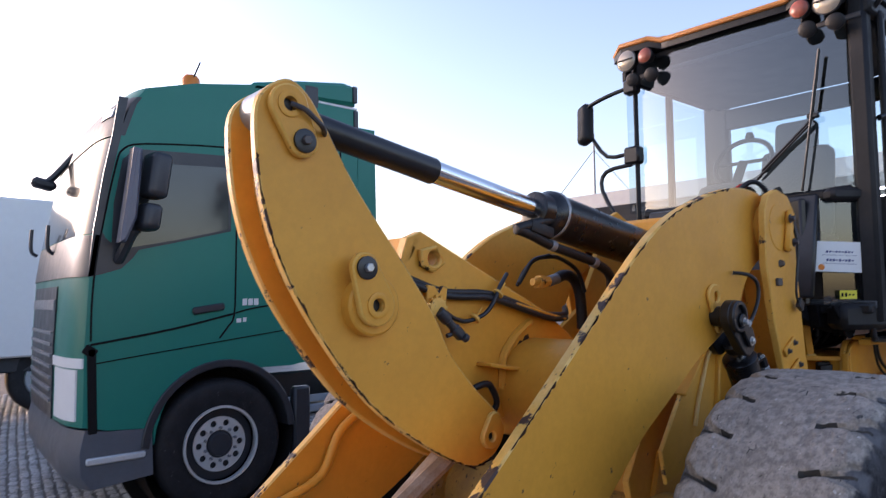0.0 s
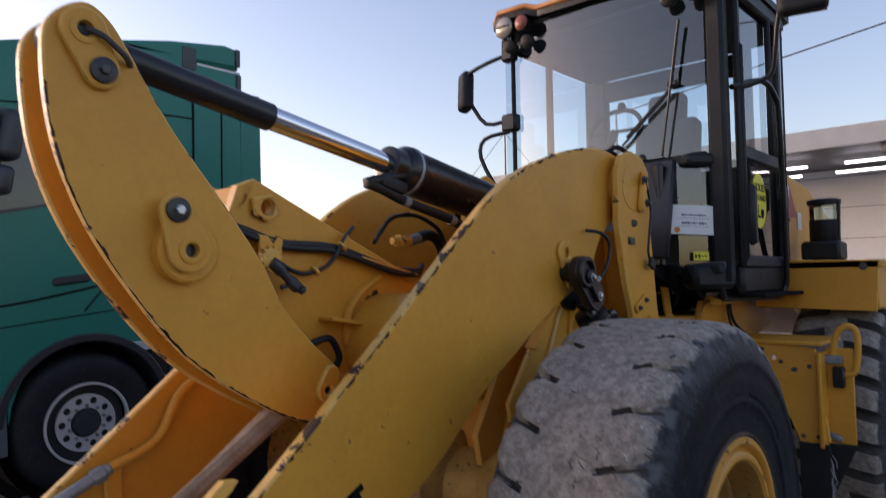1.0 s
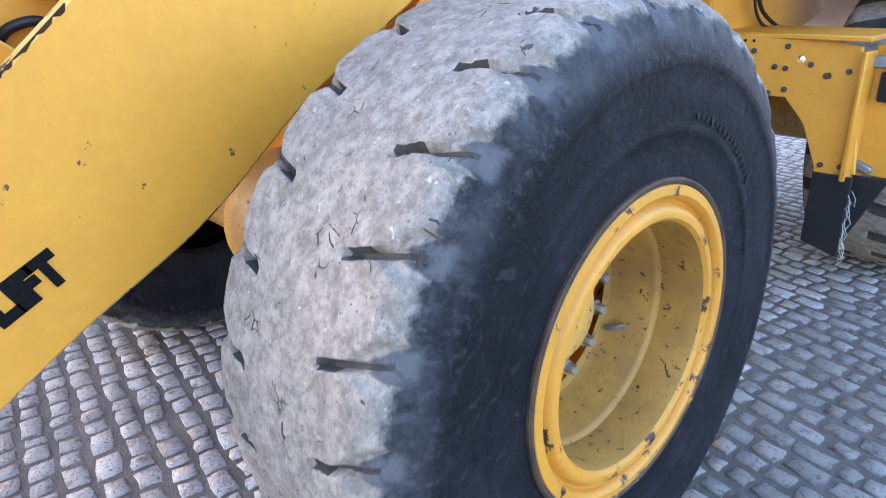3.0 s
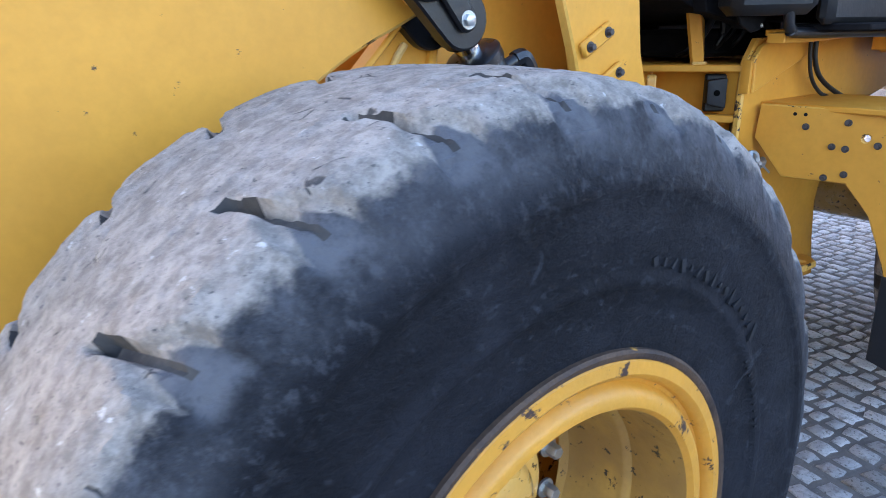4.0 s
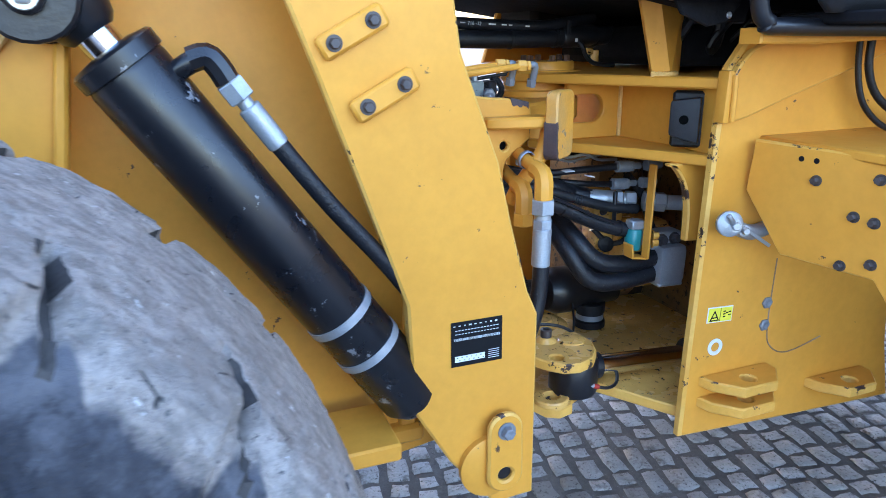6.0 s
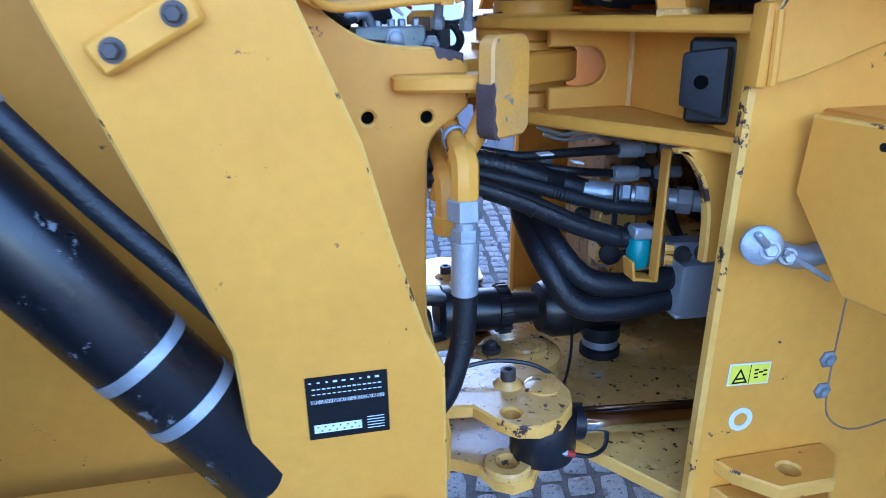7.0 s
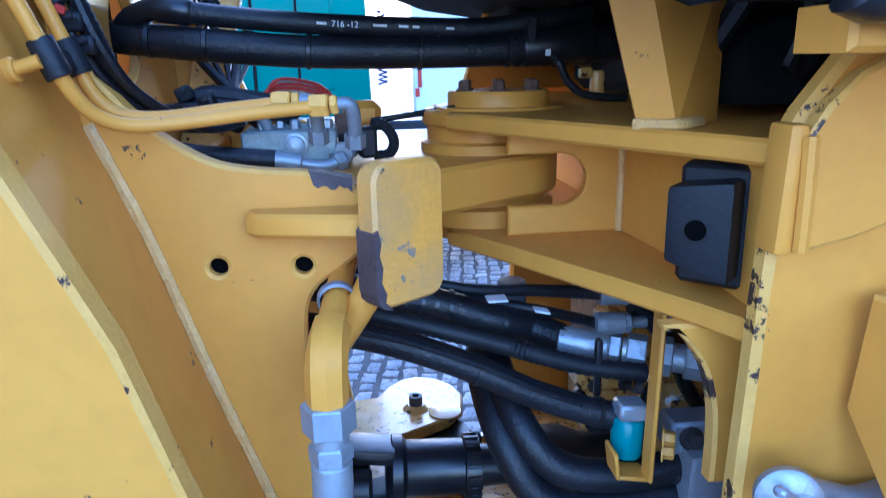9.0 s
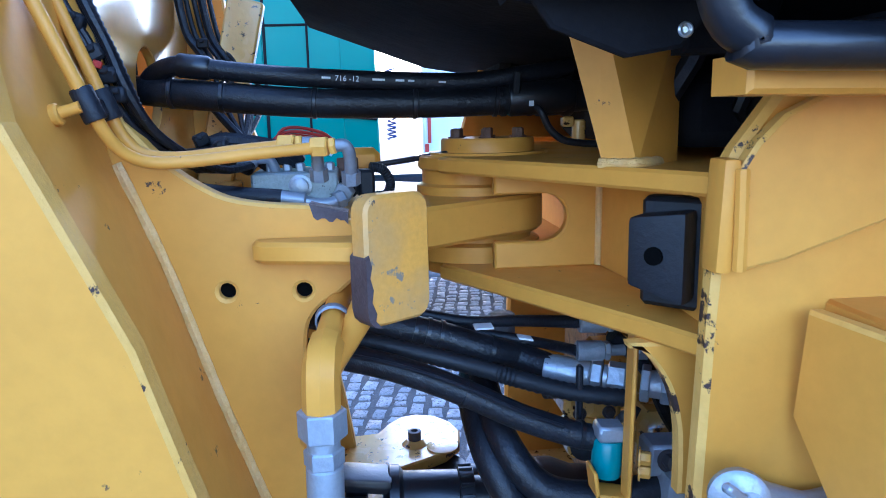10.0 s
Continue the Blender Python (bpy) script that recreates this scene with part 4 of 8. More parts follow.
rod(b, (0.03, 0.2, 1.752), (0.095, 0.2, 1.768), 0.026, 16, 0, 0.003)
part("hose_sleeve", b, zinc_dirty, loader)
b = bmesh.new()
sweep(b, [(0.09, 0.2, 1.767), (0.137, 0.2, 1.782), (0.19, 0.2, 1.779), (0.240, 0.2, 1.745), (0.268, 0.2, 1.67), (0.28, 0.2, 1.52)], 0.027, 12)
sweep(b, [(0.30, -0.05, 1.78), (0.27, 0.0, 1.66), (0.27, 0.05, 1.5)], 0.026, 12)
part("boom_hose", b, hose_m, loader)


# front frame: towers
tow = [(0.625, 1.82), (0.635, 2.06), (0.68, 2.135), (0.77, 2.165), (0.88, 2.145), (0.945, 2.08), (0.95, 1.80), (1.005, 1.40), (1.085, 1.20), (1.118, 1.07), (1.16, 0.925), (1.185, 0.87), (1.185, 0.43),
       (1.09, 0.427), (0.985, 0.56), (0.91, 0.69), (0.90, 0.93), (0.835, 1.12), (0.75, 1.37), (0.685, 1.55)]


def lean(z):
    """Outward lean of the tower plates above the axle."""
    return 0.025 * min(1.0, max(0.0, (z - 0.9) / 0.5))


front_frame = None
for y0, y1, s in ((-0.55, -0.515, -1), (0.555, 0.59, 1)):
    b = plate_bm(tow, y0, y1, "y", bevel=0.005)
    for z in (0.9, 1.4):
        bmesh.ops.bisect_plane(b, geom=b.verts[:] + b.edges[:] + b.faces[:], plane_co=(0, 0, z), plane_no=(0, 0, 1))
    for v in b.verts:
        v.co.y += s * lean(v.co.z)
    o = part("tower_plate", b, [yellow, yellow_edge], loader, "tall yellow front frame tower plate")
    if s < 0:
        tower = o
tower.location = (0.005, 0.018, 0.0)
chipped_edge([(1.085, 1.20), (1.118, 1.07), (1.16, 0.925)], -0.5495, -1, 11, tower, 0.4, 0.008, 0.0012, lambda z: -lean(z))
inn = [(0.10, 1.36), (0.23, 1.50), (0.42, 1.62), (0.56, 1.85), (0.62, 2.08), (0.78, 2.15), (0.93, 2.08), (0.95, 1.80), (0.985, 1.55), (1.02, 1.40), (1.045, 1.37)] \
    + [(p.x, p.y) for p in curve_pts([(1.068, 1.346), (1.095, 1.326), (1.129, 1.308), (1.175, 1.299), (1.225, 1.295), (1.262, 1.285)], 3)] + [(1.28, 1.27), (1.28, 1.205)] \
    + [(p.x, p.y) for p in curve_pts([(1.258, 1.186), (1.229, 1.166), (1.214, 1.137), (1.211, 1.08)], 3)] \
    + [(1.206, 0.95), (1.205, 0.85), (1.217, 0.79), (1.231, 0.70), (1.245, 0.60), (1.24, 0.50), (0.90, 0.45), (0.30, 0.48), (-0.05, 0.62), (-0.12, 0.95), (0.02, 1.18)]
for y0, y1 in ((-0.312, -0.282), (0.322, 0.352)):
    b = plate_bm(inn, y0, y1, "y", holes=[ring(1.121, 1.193, 0.0105, 14), ring(1.2135, 1.190, 0.0105, 14)], bevel=0.004)
    part("inner_plate", b, [yellow, yellow_edge], loader)
b = bmesh.new()
rod(b, (1.121, -0.298, 1.193), (1.121, -0.284, 1.193), 0.0103, 14)
rod(b, (1.2135, -0.298, 1.190), (1.2135, -0.284, 1.190), 0.0103, 14)
pieces("plugged_bore", b, bore_m, loader)
# slanted closing plate between outer and inner plate, with weld seam
b = bmesh.new()
lo = curve_pts([(1.02, -0.520, 1.36), (1.06, -0.520, 1.26), (1.09, -0.520, 1.18), (1.118, -0.520, 1.06), (1.155, -0.520, 0.92), (1.175, -0.520, 0.70), (1.17, -0.520, 0.48)], 4)
hi = curve_pts([(1.008, -0.313, 1.352), (1.051, -0.313, 1.235), (1.083, -0.313, 1.125), (1.108, -0.313, 1.041), (1.158, -0.313, 0.885), (1.168, -0.313, 0.84), (1.155, -0.313, 0.60)], 4)
up0, up1 = Vector((0.955, -0.520, 1.80)), Vector((0.945, -0.313, 1.80))
mid0, mid1 = Vector((0.998, -0.520, 1.46)), Vector((0.985, -0.313, 1.46))
lo, hi = [up0, mid0] + lo, [up1, mid1] + hi
va, vb = [b.verts.new(p + Vector((-0.004, 0, 0))) for p in lo], [b.verts.new(p + Vector((-0.004, 0, 0))) for p in hi]
vc, vd = [b.verts.new(p + Vector((-0.03, 0, 0))) for p in lo], [b.verts.new(p + Vector((-0.03, 0, 0))) for p in hi]
for k in range(len(lo) - 1):
    b.faces.new((va[k], vb[k], vb[k + 1], va[k + 1]))
    b.faces.new((vc[k], vc[k + 1], vd[k + 1], vd[k]))
bmesh.ops.recalc_face_normals(b, faces=b.faces)
part("closing_plate", b, [yellow], loader)
b = bmesh.new()
sweep(b, [p + Vector((0.002, -0.002, 0)) for p in hi[2:-3]], 0.006, 6, 0, 0, 0.12)
part("weld_seam", b, weld, loader)
# front face plate and braces between tower plates
b = bmesh.new()
box(b, (0.60, -0.455, 0.62), (0.56, 0.18, 0.04), (0, 0, 0), 0.005)
box(b, (0.74, 0.02, 2.02), (0.16, 0.70, 0.12), (0, 0, 0), 0.02)
box(b, (0.985, 0.02, 0.90), (0.04, 0.70, 0.76), (0, 4, 0), 0.005)
box(b, (0.45, 0.02, 0.52), (1.1, 0.72, 0.05), (0, 0, 0), 0.01)
box(b, (0.02, 0.02, 0.78), (0.05, 0.70, 0.55), (0, 20, 0), 0.01)
pieces("frame_panel", b, yellow, loader, "", None)
b = bmesh.new()
sweep(b, [(0.30, -0.447, 1.44), (0.27, -0.447, 1.40), (0.235, -0.447, 1.33), (0.19, -0.447, 1.24), (0.16, -0.447, 1.15)], 0.009, 8, 0, 4, 0.1)
part("weld_seam", b, weld, loader)
b = plate_bm([(0.10, 1.31), (0.225, 1.435), (0.30, 1.50), (0.375, 1.43), (0.35, 1.28), (0.33, 1.05), (-0.05, 0.95), (-0.08, 1.08)], -0.44, -0.42, "y", bevel=0.004)
brace = part("tower_brace", b, [yellow, yellow_edge], loader)
b = bmesh.new()
box(b, (0.19, -0.435, 1.392), (0.32, 0.055, 0.016), (0, -44.5, 0), 0.004)
box(b, (0.357, -0.44, 1.30), (0.022, 0.04, 0.27), (0, 9, 0), 0.006)
pieces("brace_edge", b, yellow, brace)
# bolted pads on the tower
for cx, cz in ((0.81, 1.437), (0.861, 1.334)):
    b = bmesh.new()
    box(b, (cx, -0.582, cz), (0.125, 0.018, 0.042), (0, -28, 0), 0.006)
    pad = part("bolted_pad", b, yellow, tower)
    b = bmesh.new()
    for s in (-1, 1):
        bolt_bm(b, (cx + s * 0.033, -0.591, cz + s * 0.0175), (0, -1, 0), 0.0095, 0.012)
    pieces("pad_bolt", b, steel, pad)
b = bmesh.new()
box(b, (0.845, -0.588, 1.975), (0.055, 0.03, 0.20), (0, 14, 0), 0.012)
pad = part("pin_keeper", b, yellow, tower)
b = bmesh.new()
for q in ((0.83, 2.03), (0.86, 1.92)):
    bolt_bm(b, (q[0], -0.603, q[1]), (0, -1, 0), 0.014, 0.018)
lathe(b, [(0.020, 0), (0.010, 0.02)], (0.765, -0.575, 1.82), (0, -1, 0), 5, 0)
box(b, (0.735, -0.580, 1.735), (0.05, 0.014, 0.035), (0, 0, 0), 0.003)
pieces("pad_bolt", b, steel, pad)
b = bmesh.new()
sweep(b, [(0.855, -0.60, 2.03), (0.905, -0.60, 1.90), (0.865, -0.605, 1.75), (0.855, -0.605, 1.68), (0.885, -0.605, 1.625), (0.93, -0.60, 1.61)], 0.006, 8)
box(b, (0.89, -0.605, 1.63), (0.05, 0.02, 0.05), (0, 30, 0), 0.004)
part("grease_line", b, hose_m, tower)
# lower pin of the lift cylinder
b = bmesh.new()
lathe(b, [(0.072, 0), (0.072, 0.014), (0.064, 0.018)], (1.075, -0.55, 0.535), (0, -1, 0), 32, 0)
part("pin_boss", b, yellow, tower)
part("pin_keeper", keeper(1.10, 0.52, 0.042, 1.10, 0.629, 0.040, -0.566, 0.018, 0.017), [yellow, yellow_edge], tower)
b = bmesh.new()
bolt_bm(b, (1.10, -0.584, 0.629), (0, -1, 0), 0.014, 0.016)
part("keeper_bolt", b, zinc_dirty, tower)
b = bmesh.new()
rod(b, (1.10, -0.572, 0.52), (1.10, -0.56, 0.52), 0.0165, 16)
part("pin_bore", b, black, tower)
# identification plate with bars for its print
b = bmesh.new()
PX, PZ = 1.045, 0.832
box(b, (PX, -0.5516, PZ), (0.113, 0.0024, 0.098), (0, 0, 0), 0.0006)
plate_id = part("identification_plate", b, ink, tower, "black identification plate with silver print")
b = bmesh.new()
rnd = random.Random(4)
for k in range(9):
    x = PX - 0.05 + k * 0.0115
    box(b, (x, -0.5532, PZ + 0.041), (0.005 * rnd.uniform(0.5, 1.2), 0.0008, 0.0026 * rnd.uniform(0.6, 1.3)), (0, 0, 0), 0)
for row, hgt in ((0.031, 0.0016), (0.023, 0.0012)):
    for k in range(14):
        box(b, (PX - 0.046 + k * 0.007, -0.5532, PZ + row), (0.0045, 0.0008, hgt), (0, 0, 0), 0)
for k in range(46):
    box(b, (PX - 0.05 + k * 0.00222, -0.5532, PZ + 0.011), (rnd.choice((0.0005, 0.0008, 0.0011)), 0.0008, 0.0055), (0, 0, 0), 0)
box(b, (PX - 0.016, -0.5532, PZ - 0.032), (0.066, 0.0008, 0.013), (0, 0, 0), 0)
for k in range(5):
    box(b, (PX + 0.037, -0.5532, PZ - 0.040 + k * 0.0045), (0.024, 0.0008, 0.0010), (0, 0, 0), 0)
pieces("plate_print", b, sticker_w, tower, "", None)
b = bmesh.new()
for k in range(12):
    box(b, (PX - 0.044 + k * 0.0052, -0.5538, PZ - 0.029 - 0.006 * (k % 2)), (0.0026, 0.0006, 0.0016), (0, 0, 0), 0)
pieces("plate_print", b, ink, tower, "", None)
# hitch: front lug, stop pad and bar
lug = [(1.10, -0.284), (1.25, -0.284), (1.34, -0.20)] + ring(1.47, 0.04, 0.125, 14, -70, 70) + [(1.34, 0.28), (1.25, 0.324), (1.10, 0.324)]
b = plate_bm(lug, 1.207, 1.270, "z", holes=[ring(1.47, 0.04, 0.06, 20)], bevel=0.006)
part("front_hitch_lug", b, [yellow, yellow], loader)
b = bmesh.new()
rr = [q for cx, cz, a0 in ((0.026, 0.055, 0), (-0.026, 0.055, 90), (-0.026, -0.055, 180), (0.026, -0.055, 270)) for q in ring(cx, cz, 0.020, 6, a0, a0 + 90)]
merge(b, plate_bm(rr, -0.015, 0.015, "y", bevel=0.004), pose(1.322, -0.366, 1.239, 0, 0, 36))
set_mat(b, 0, 0)
stop = part("steering_stop", b, yellow_pad, loader, "rounded yellow steering stop pad with flaked corner")
b = bmesh.new()
worn_edge = [(-0.0472, -0.055), (-0.0472, 0.006), (-0.043, 0.010), (-0.0395, -0.004), (-0.0425, -0.016), (-0.0385, -0.030), (-0.041, -0.044), (-0.035, -0.058), (-0.037, -0.066), (-0.028, -0.0764), (-0.0375, -0.0738), (-0.0446, -0.0667)]
merge(b, plate_bm(worn_edge, -0.0160, 0.0155, "y", bevel=0.0), pose(1.322, -0.366, 1.239, 0, 0, 36))
part("bare_patch", b, [bare_m, bare_m], stop)
b = bmesh.new()
merge(b, plate_bm([(1.158, -0.312), (1.160, -0.336), (1.172, -0.348), (1.285, -0.375), (1.32, -0.36), (1.30, -0.312)], 1.232, 1.258, "z", bevel=0.005))
part("stop_bar", b, yellow, loader)
# top rim damage of the inner plate
b = bmesh.new()
rnd = random.Random(14)
flake = [(1.226, 1.2975), (1.272, 1.286)] + [(1.272 - 0.0046 * k, 1.270 + 0.008 * rnd.random() + 0.0006 * k) for k in range(10)]
merge(b, plate_bm(flake, -0.3135, -0.281, "y", bevel=0.0))
part("bare_patch", b, [bare_m, bare_m], loader)

# lift cylinder
E0, E1 = Vector((0.405, -0.505, 1.475)), Vector((0.985, -0.47, 0.62))
d = (E1 - E0).normalized()
b = bmesh.new()
merge(b, keeper(0.268, 1.590, 0.068, 0.362, 1.490, 0.066, -0.545, 0.042, None))
lathe(b, [(0.066, 0), (0.066, 0.014), (0.060, 0.020), (0.050, 0.020), (0.045, 0.010), (0.045, 0.0)], (0.268, -0.586, 1.590), (0, -1, 0), 28, 0)
rod(b, (0.268, -0.42, 1.590), (0.268, -0.59, 1.590), 0.042, 20)
rod(b, E0 - d * 0.02, E0 + d * 0.045, 0.062, 20, 0, 0.01, 0.045)
eye = part("cylinder_eye", b, [black, black], loader, "black forged cylinder eye")
part("rear_ear", keeper(0.268, 1.590, 0.068, 0.362, 1.490, 0.066, -0.42, 0.05, None), [black, black], eye)
part("lock_plate", keeper(0.300, 1.572, 0.030, 0.360, 1.488, 0.026, -0.587, 0.016, None), [black, black], eye)
b = bmesh.new()
bolt_bm(b, (0.360, -0.603, 1.488), (0, -1, 0), 0.0135, 0.010)
bolt_bm(b, (0.303, -0.603, 1.568), (0, -1, 0), 0.012, 0.012)
pieces("pin_bolt", b, silver, eye)
b = bmesh.new()
rod(b, (0.335, -0.60, 1.553), (0.375, -0.585, 1.558), 0.010, 8, 0, 0.002)
rod(b, (0.375, -0.585, 1.558), (0.415, -0.565, 1.562), 0.014, 6, 0, 0.002)
part("grease_fitting", b, zinc, eye)
b = bmesh.new()
sweep(b, [(0.410, -0.567, 1.561), (0.458, -0.56, 1.576), (0.509, -0.56, 1.631), (0.532, -0.56, 1.686), (0.516, -0.56, 1.735), (0.47, -0.545, 1.765), (0.43, -0.50, 1.775)], 0.0085, 10)
part("grease_line", b, hose_m, eye)
b = bmesh.new()
rod(b, E0 + d * 0.03, E0 + d * 0.10, 0.030, 24)
lift_cyl = part("lift_cylinder", b, chrome, loader, "black hydraulic lift cylinder with scratched barrel")
b = bmesh.new()
lathe(b, [(0.034, 0.072), (0.066, 0.077), (0.072, 0.082), (0.072, 0.107), (0.066, 0.109), (0.068, 0.117), (0.068, 0.92), (0.05, 0.95)], E0, d, 36, 0)
part("barrel", b, black_scr, lift_cyl)
b = bmesh.new()
for s in (0.66, 0.755):
    lathe(b, [(0.0682, s), (0.0702, s), (0.0702, s + 0.018), (0.0682, s + 0.018)], E0, d, 36, 0, cap=False)
pieces("clamp_band", b, zinc, lift_cyl)
side = Vector((0.085, -0.03, 0.045))
h0 = E0 + d * 0.15 + side * 0.72
b = bmesh.new()
sweep(b, [h0 - side * 0.35, h0 + Vector((0.004, -0.004, 0.006)), h0 + Vector((0.030, -0.008, 0.020))], 0.0175, 12, 0, 4)
sweep(b, [h0 + Vector((0.012, -0.006, 0.014)), h0 + Vector((0.036, -0.009, 0.020)), h0 + Vector((0.052, -0.010, 0.004)), h0 + Vector((0.065, -0.010, -0.02))], 0.0205, 8, 0, 3)
part("port_elbow", b, black_scr, lift_cyl)
f0 = h0 + Vector((0.065, -0.01, -0.02))
b = bmesh.new()
rod(b, f0, f0 + d * 0.035, 0.024, 6, 0, 0.002)
rod(b, f0 + d * 0.035, f0 + d * 0.05, 0.013, 12)
rod(b, f0 + d * 0.05, f0 + d * 0.13, 0.019, 16, 0, 0.002)
part("hose_fitting", b, zinc, lift_cyl)
b = bmesh.new()
sweep(b, [f0 + d * 0.12, f0 + d * 0.27 + Vector((0.005, 0, 0)), f0 + d * 0.42 + Vector((0.02, 0, 0)), f0 + d * 0.58 + Vector((0.02, 0.01, 0)), f0 + d * 0.72 + Vector((0.0, 0.04, 0))], 0.0165, 12)
sweep(b, [(0.88, -0.455, 1.00), (0.93, -0.465, 1.02), (0.96, -0.465, 0.99), (0.95, -0.455, 0.94)], 0.016, 10)
part("hose", b, hose_m, lift_cyl)

# ---- rear frame ----
rside = [(1.617, 0.455), (1.622, 0.70), (1.63, 0.95), (1.637, 1.19), (1.645, 1.34), (1.655, 1.36), (1.70, 1.42), (2.95, 1.42), (2.95, 1.22), (2.50, 1.13), (2.33, 0.95), (2.285, 0.76), (2.31, 0.60), (2.36, 0.42), (2.0, 0.435)]
b = plate_bm(rside, -0.508, -0.478, "y", bevel=0.007)
rear_frame = part("rear_frame_side", b, [yellow, yellow_edge], loader, "yellow rear frame side plate with stickers")
b = plate_bm(rside, 0.52, 0.55, "y", bevel=0.007)
part("rear_frame_side", b, [yellow, yellow], loader)


def hitch_plate(z0, z1, nose):
    left = curve_pts([(1.645, -0.492), (1.618, -0.435), (1.572, -0.35), (1.478, -0.185), (1.405, -0.065)], 3)
    out = [(p.x, p.y) for p in left] + ring(1.48, 0.04, nose, 10, 230, 130) + [(1.405, 0.145), (1.478, 0.265), (1.572, 0.43), (1.645, 0.572), (2.05, 0.52), (2.05, -0.478)]
    return plate_bm(out, z0, z1, "z", bevel=0.004)


for z0, z1, nm in ((1.310, 1.335, "upper"), (1.138, 1.163, "middle")):
    part("hitch_plate", hitch_plate(z0, z1, 0.10), [yellow, yellow], loader, "yellow hitch plate")
# web with an open slot between the hitch plates
cshape = [(1.485, 1.163), (1.65, 1.163), (1.65, 1.31), (1.485, 1.31), (1.485, 1.279), (1.562, 1.279)] + ring(1.562, 1.242, 0.037, 9, 80, -80) + [(1.562, 1.205), (1.485, 1.205)]
part("slotted_web", plate_bm(cshape, -0.122, -0.10, "y", bevel=0.003), [yellow, yellow], loader)
b = bmesh.new()
for p, q in (((1.65, -0.115), (1.668, -0.31)), ((1.668, -0.31), (1.66, -0.478))):
    v = Vector(q) - Vector(p)
    box(b, ((p[0] + q[0]) / 2 + 0.009, (p[1] + q[1]) / 2, 1.2365), (v.length + 0.006, 0.018, 0.148), (0, 0, math.degrees(math.atan2(v.y, v.x))), 0.002)
box(b, (1.70, 0.24, 1.2365), (0.03, 0.55, 0.148), (0, 0, 0), 0.003)
part("hitch_web", b, yellow, loader)
b = bmesh.new()
rod(b, (1.648, -0.124, 1.165), (1.648, -0.124, 1.308), 0.006, 8)
pieces("weld_seam", b, weld, loader)
b = bmesh.new()
box(b, (1.640, -0.512, 1.296), (0.018, 0.034, 0.112), (0, 2, 0), 0.006, 0, 2)
sweep(b, [(1.652, -0.530, 1.244), (1.651, -0.531, 1.29), (1.650, -0.530, 1.342)], 0.0065, 8, 0, 6, 0.10)
part("gusset_edge", b, yellow, loader)
# hitch pin flange
b = bmesh.new()
lathe(b, [(0.080, 0), (0.080, 0.020), (0.077, 0.024), (0.05, 0.024)], (1.50, 0.03, 1.338), (0, 0, 1), 40, 0)
lathe(b, [(0.102, 0), (0.100, 0.004)], (1.50, 0.03, 1.335), (0, 0, 1), 40, 0)
lathe(b, [(0.098, 0), (0.098, 0.014), (0.088, 0.018), (0.088, 0.040)], (1.475, 0.04, 1.270), (0, 0, 1), 32, 0)
lathe(b, [(0.115, 0), (0.115, 0.026), (0.100, 0.030), (0.100, 0.044)], (1.475, 0.04, 1.163), (0, 0, 1), 32, 0)
pinf = part("hitch_pin_cap", b, yellow, loader)
b = bmesh.new()
for k in range(6):
    a = math.radians(60 * k + 20)
    bolt_bm(b, (1.50 + 0.060 * math.cos(a), 0.03 + 0.060 * math.sin(a), 1.362), (0, 0, 1), 0.0095, 0.013)
pieces("cap_bolt", b, cap_rust, pinf)
# rubber stop: block that tapers inwards, on a taller back
b = bmesh.new()
blk = bmesh.new()
bmesh.ops.create_cube(blk, size=1.0)
for v in blk.verts:
    x, y, z = v.co
    v.co = (x * 0.066, y * 0.050, z * (0.092 + 0.026 * x) - 0.004 * x)
bmesh.ops.bevel(blk, geom=blk.edges[:], offset=0.007, segments=2, affect="EDGES", profile=0.6)
merge(b, blk, pose(1.628, -0.410, 1.240, 0, 0, -44))
box(b, (1.650, -0.395, 1.237), (0.075, 0.030, 0.130), (0, 0, -44), 0.006)
rb = part("rubber_stop", b, plastic, loader, "black rubber steering stop block")
b = bmesh.new()
lathe(b, [(0.0105, 0), (0.0105, 0.003)], (1.6098, -0.4275, 1.240), (-0.695, -0.719, 0), 14, 0)
part("stop_bore", b, bore_m, rb)
b = plate_bm([(1.50, 1.345), (1.56, 1.53), (1.95, 1.55), (1.95, 1.345)], 0.455, 0.475, "y", bevel=0.004)
part("far_mount", b, [yellow, yellow_edge], loader)
# cab mount post
b = bmesh.new()
post = [(1.578, -0.345), (1.612, -0.366), (1.690, -0.300), (1.690, -0.285), (1.613, -0.350), (1.582, -0.331)]
lo_r = [b.verts.new((x, y, 1.335)) for x, y in post]
hi_r = [b.verts.new((x - (0.056 if k in (0, 5) else 0.050 if k in (1, 4) else 0.0), y, 1.53)) for k, (x, y) in enumerate(post)]
for k in range(6):
    b.faces.new((lo_r[k], lo_r[(k + 1) % 6], hi_r[(k + 1) % 6], hi_r[k]))
b.faces.new(lo_r[::-1])
b.faces.new(hi_r)
bmesh.ops.recalc_face_normals(b, faces=b.faces)
mount = part("cab_mount", b, [yellow, yellow], loader)
b = bmesh.new()
sweep(b, [(1.574, -0.343, 1.338), (1.594, -0.358, 1.337), (1.615, -0.369, 1.338), (1.65, -0.338, 1.337)], 0.007, 8, 0, 4, 0.12)
part("weld_seam", b, weld, mount)
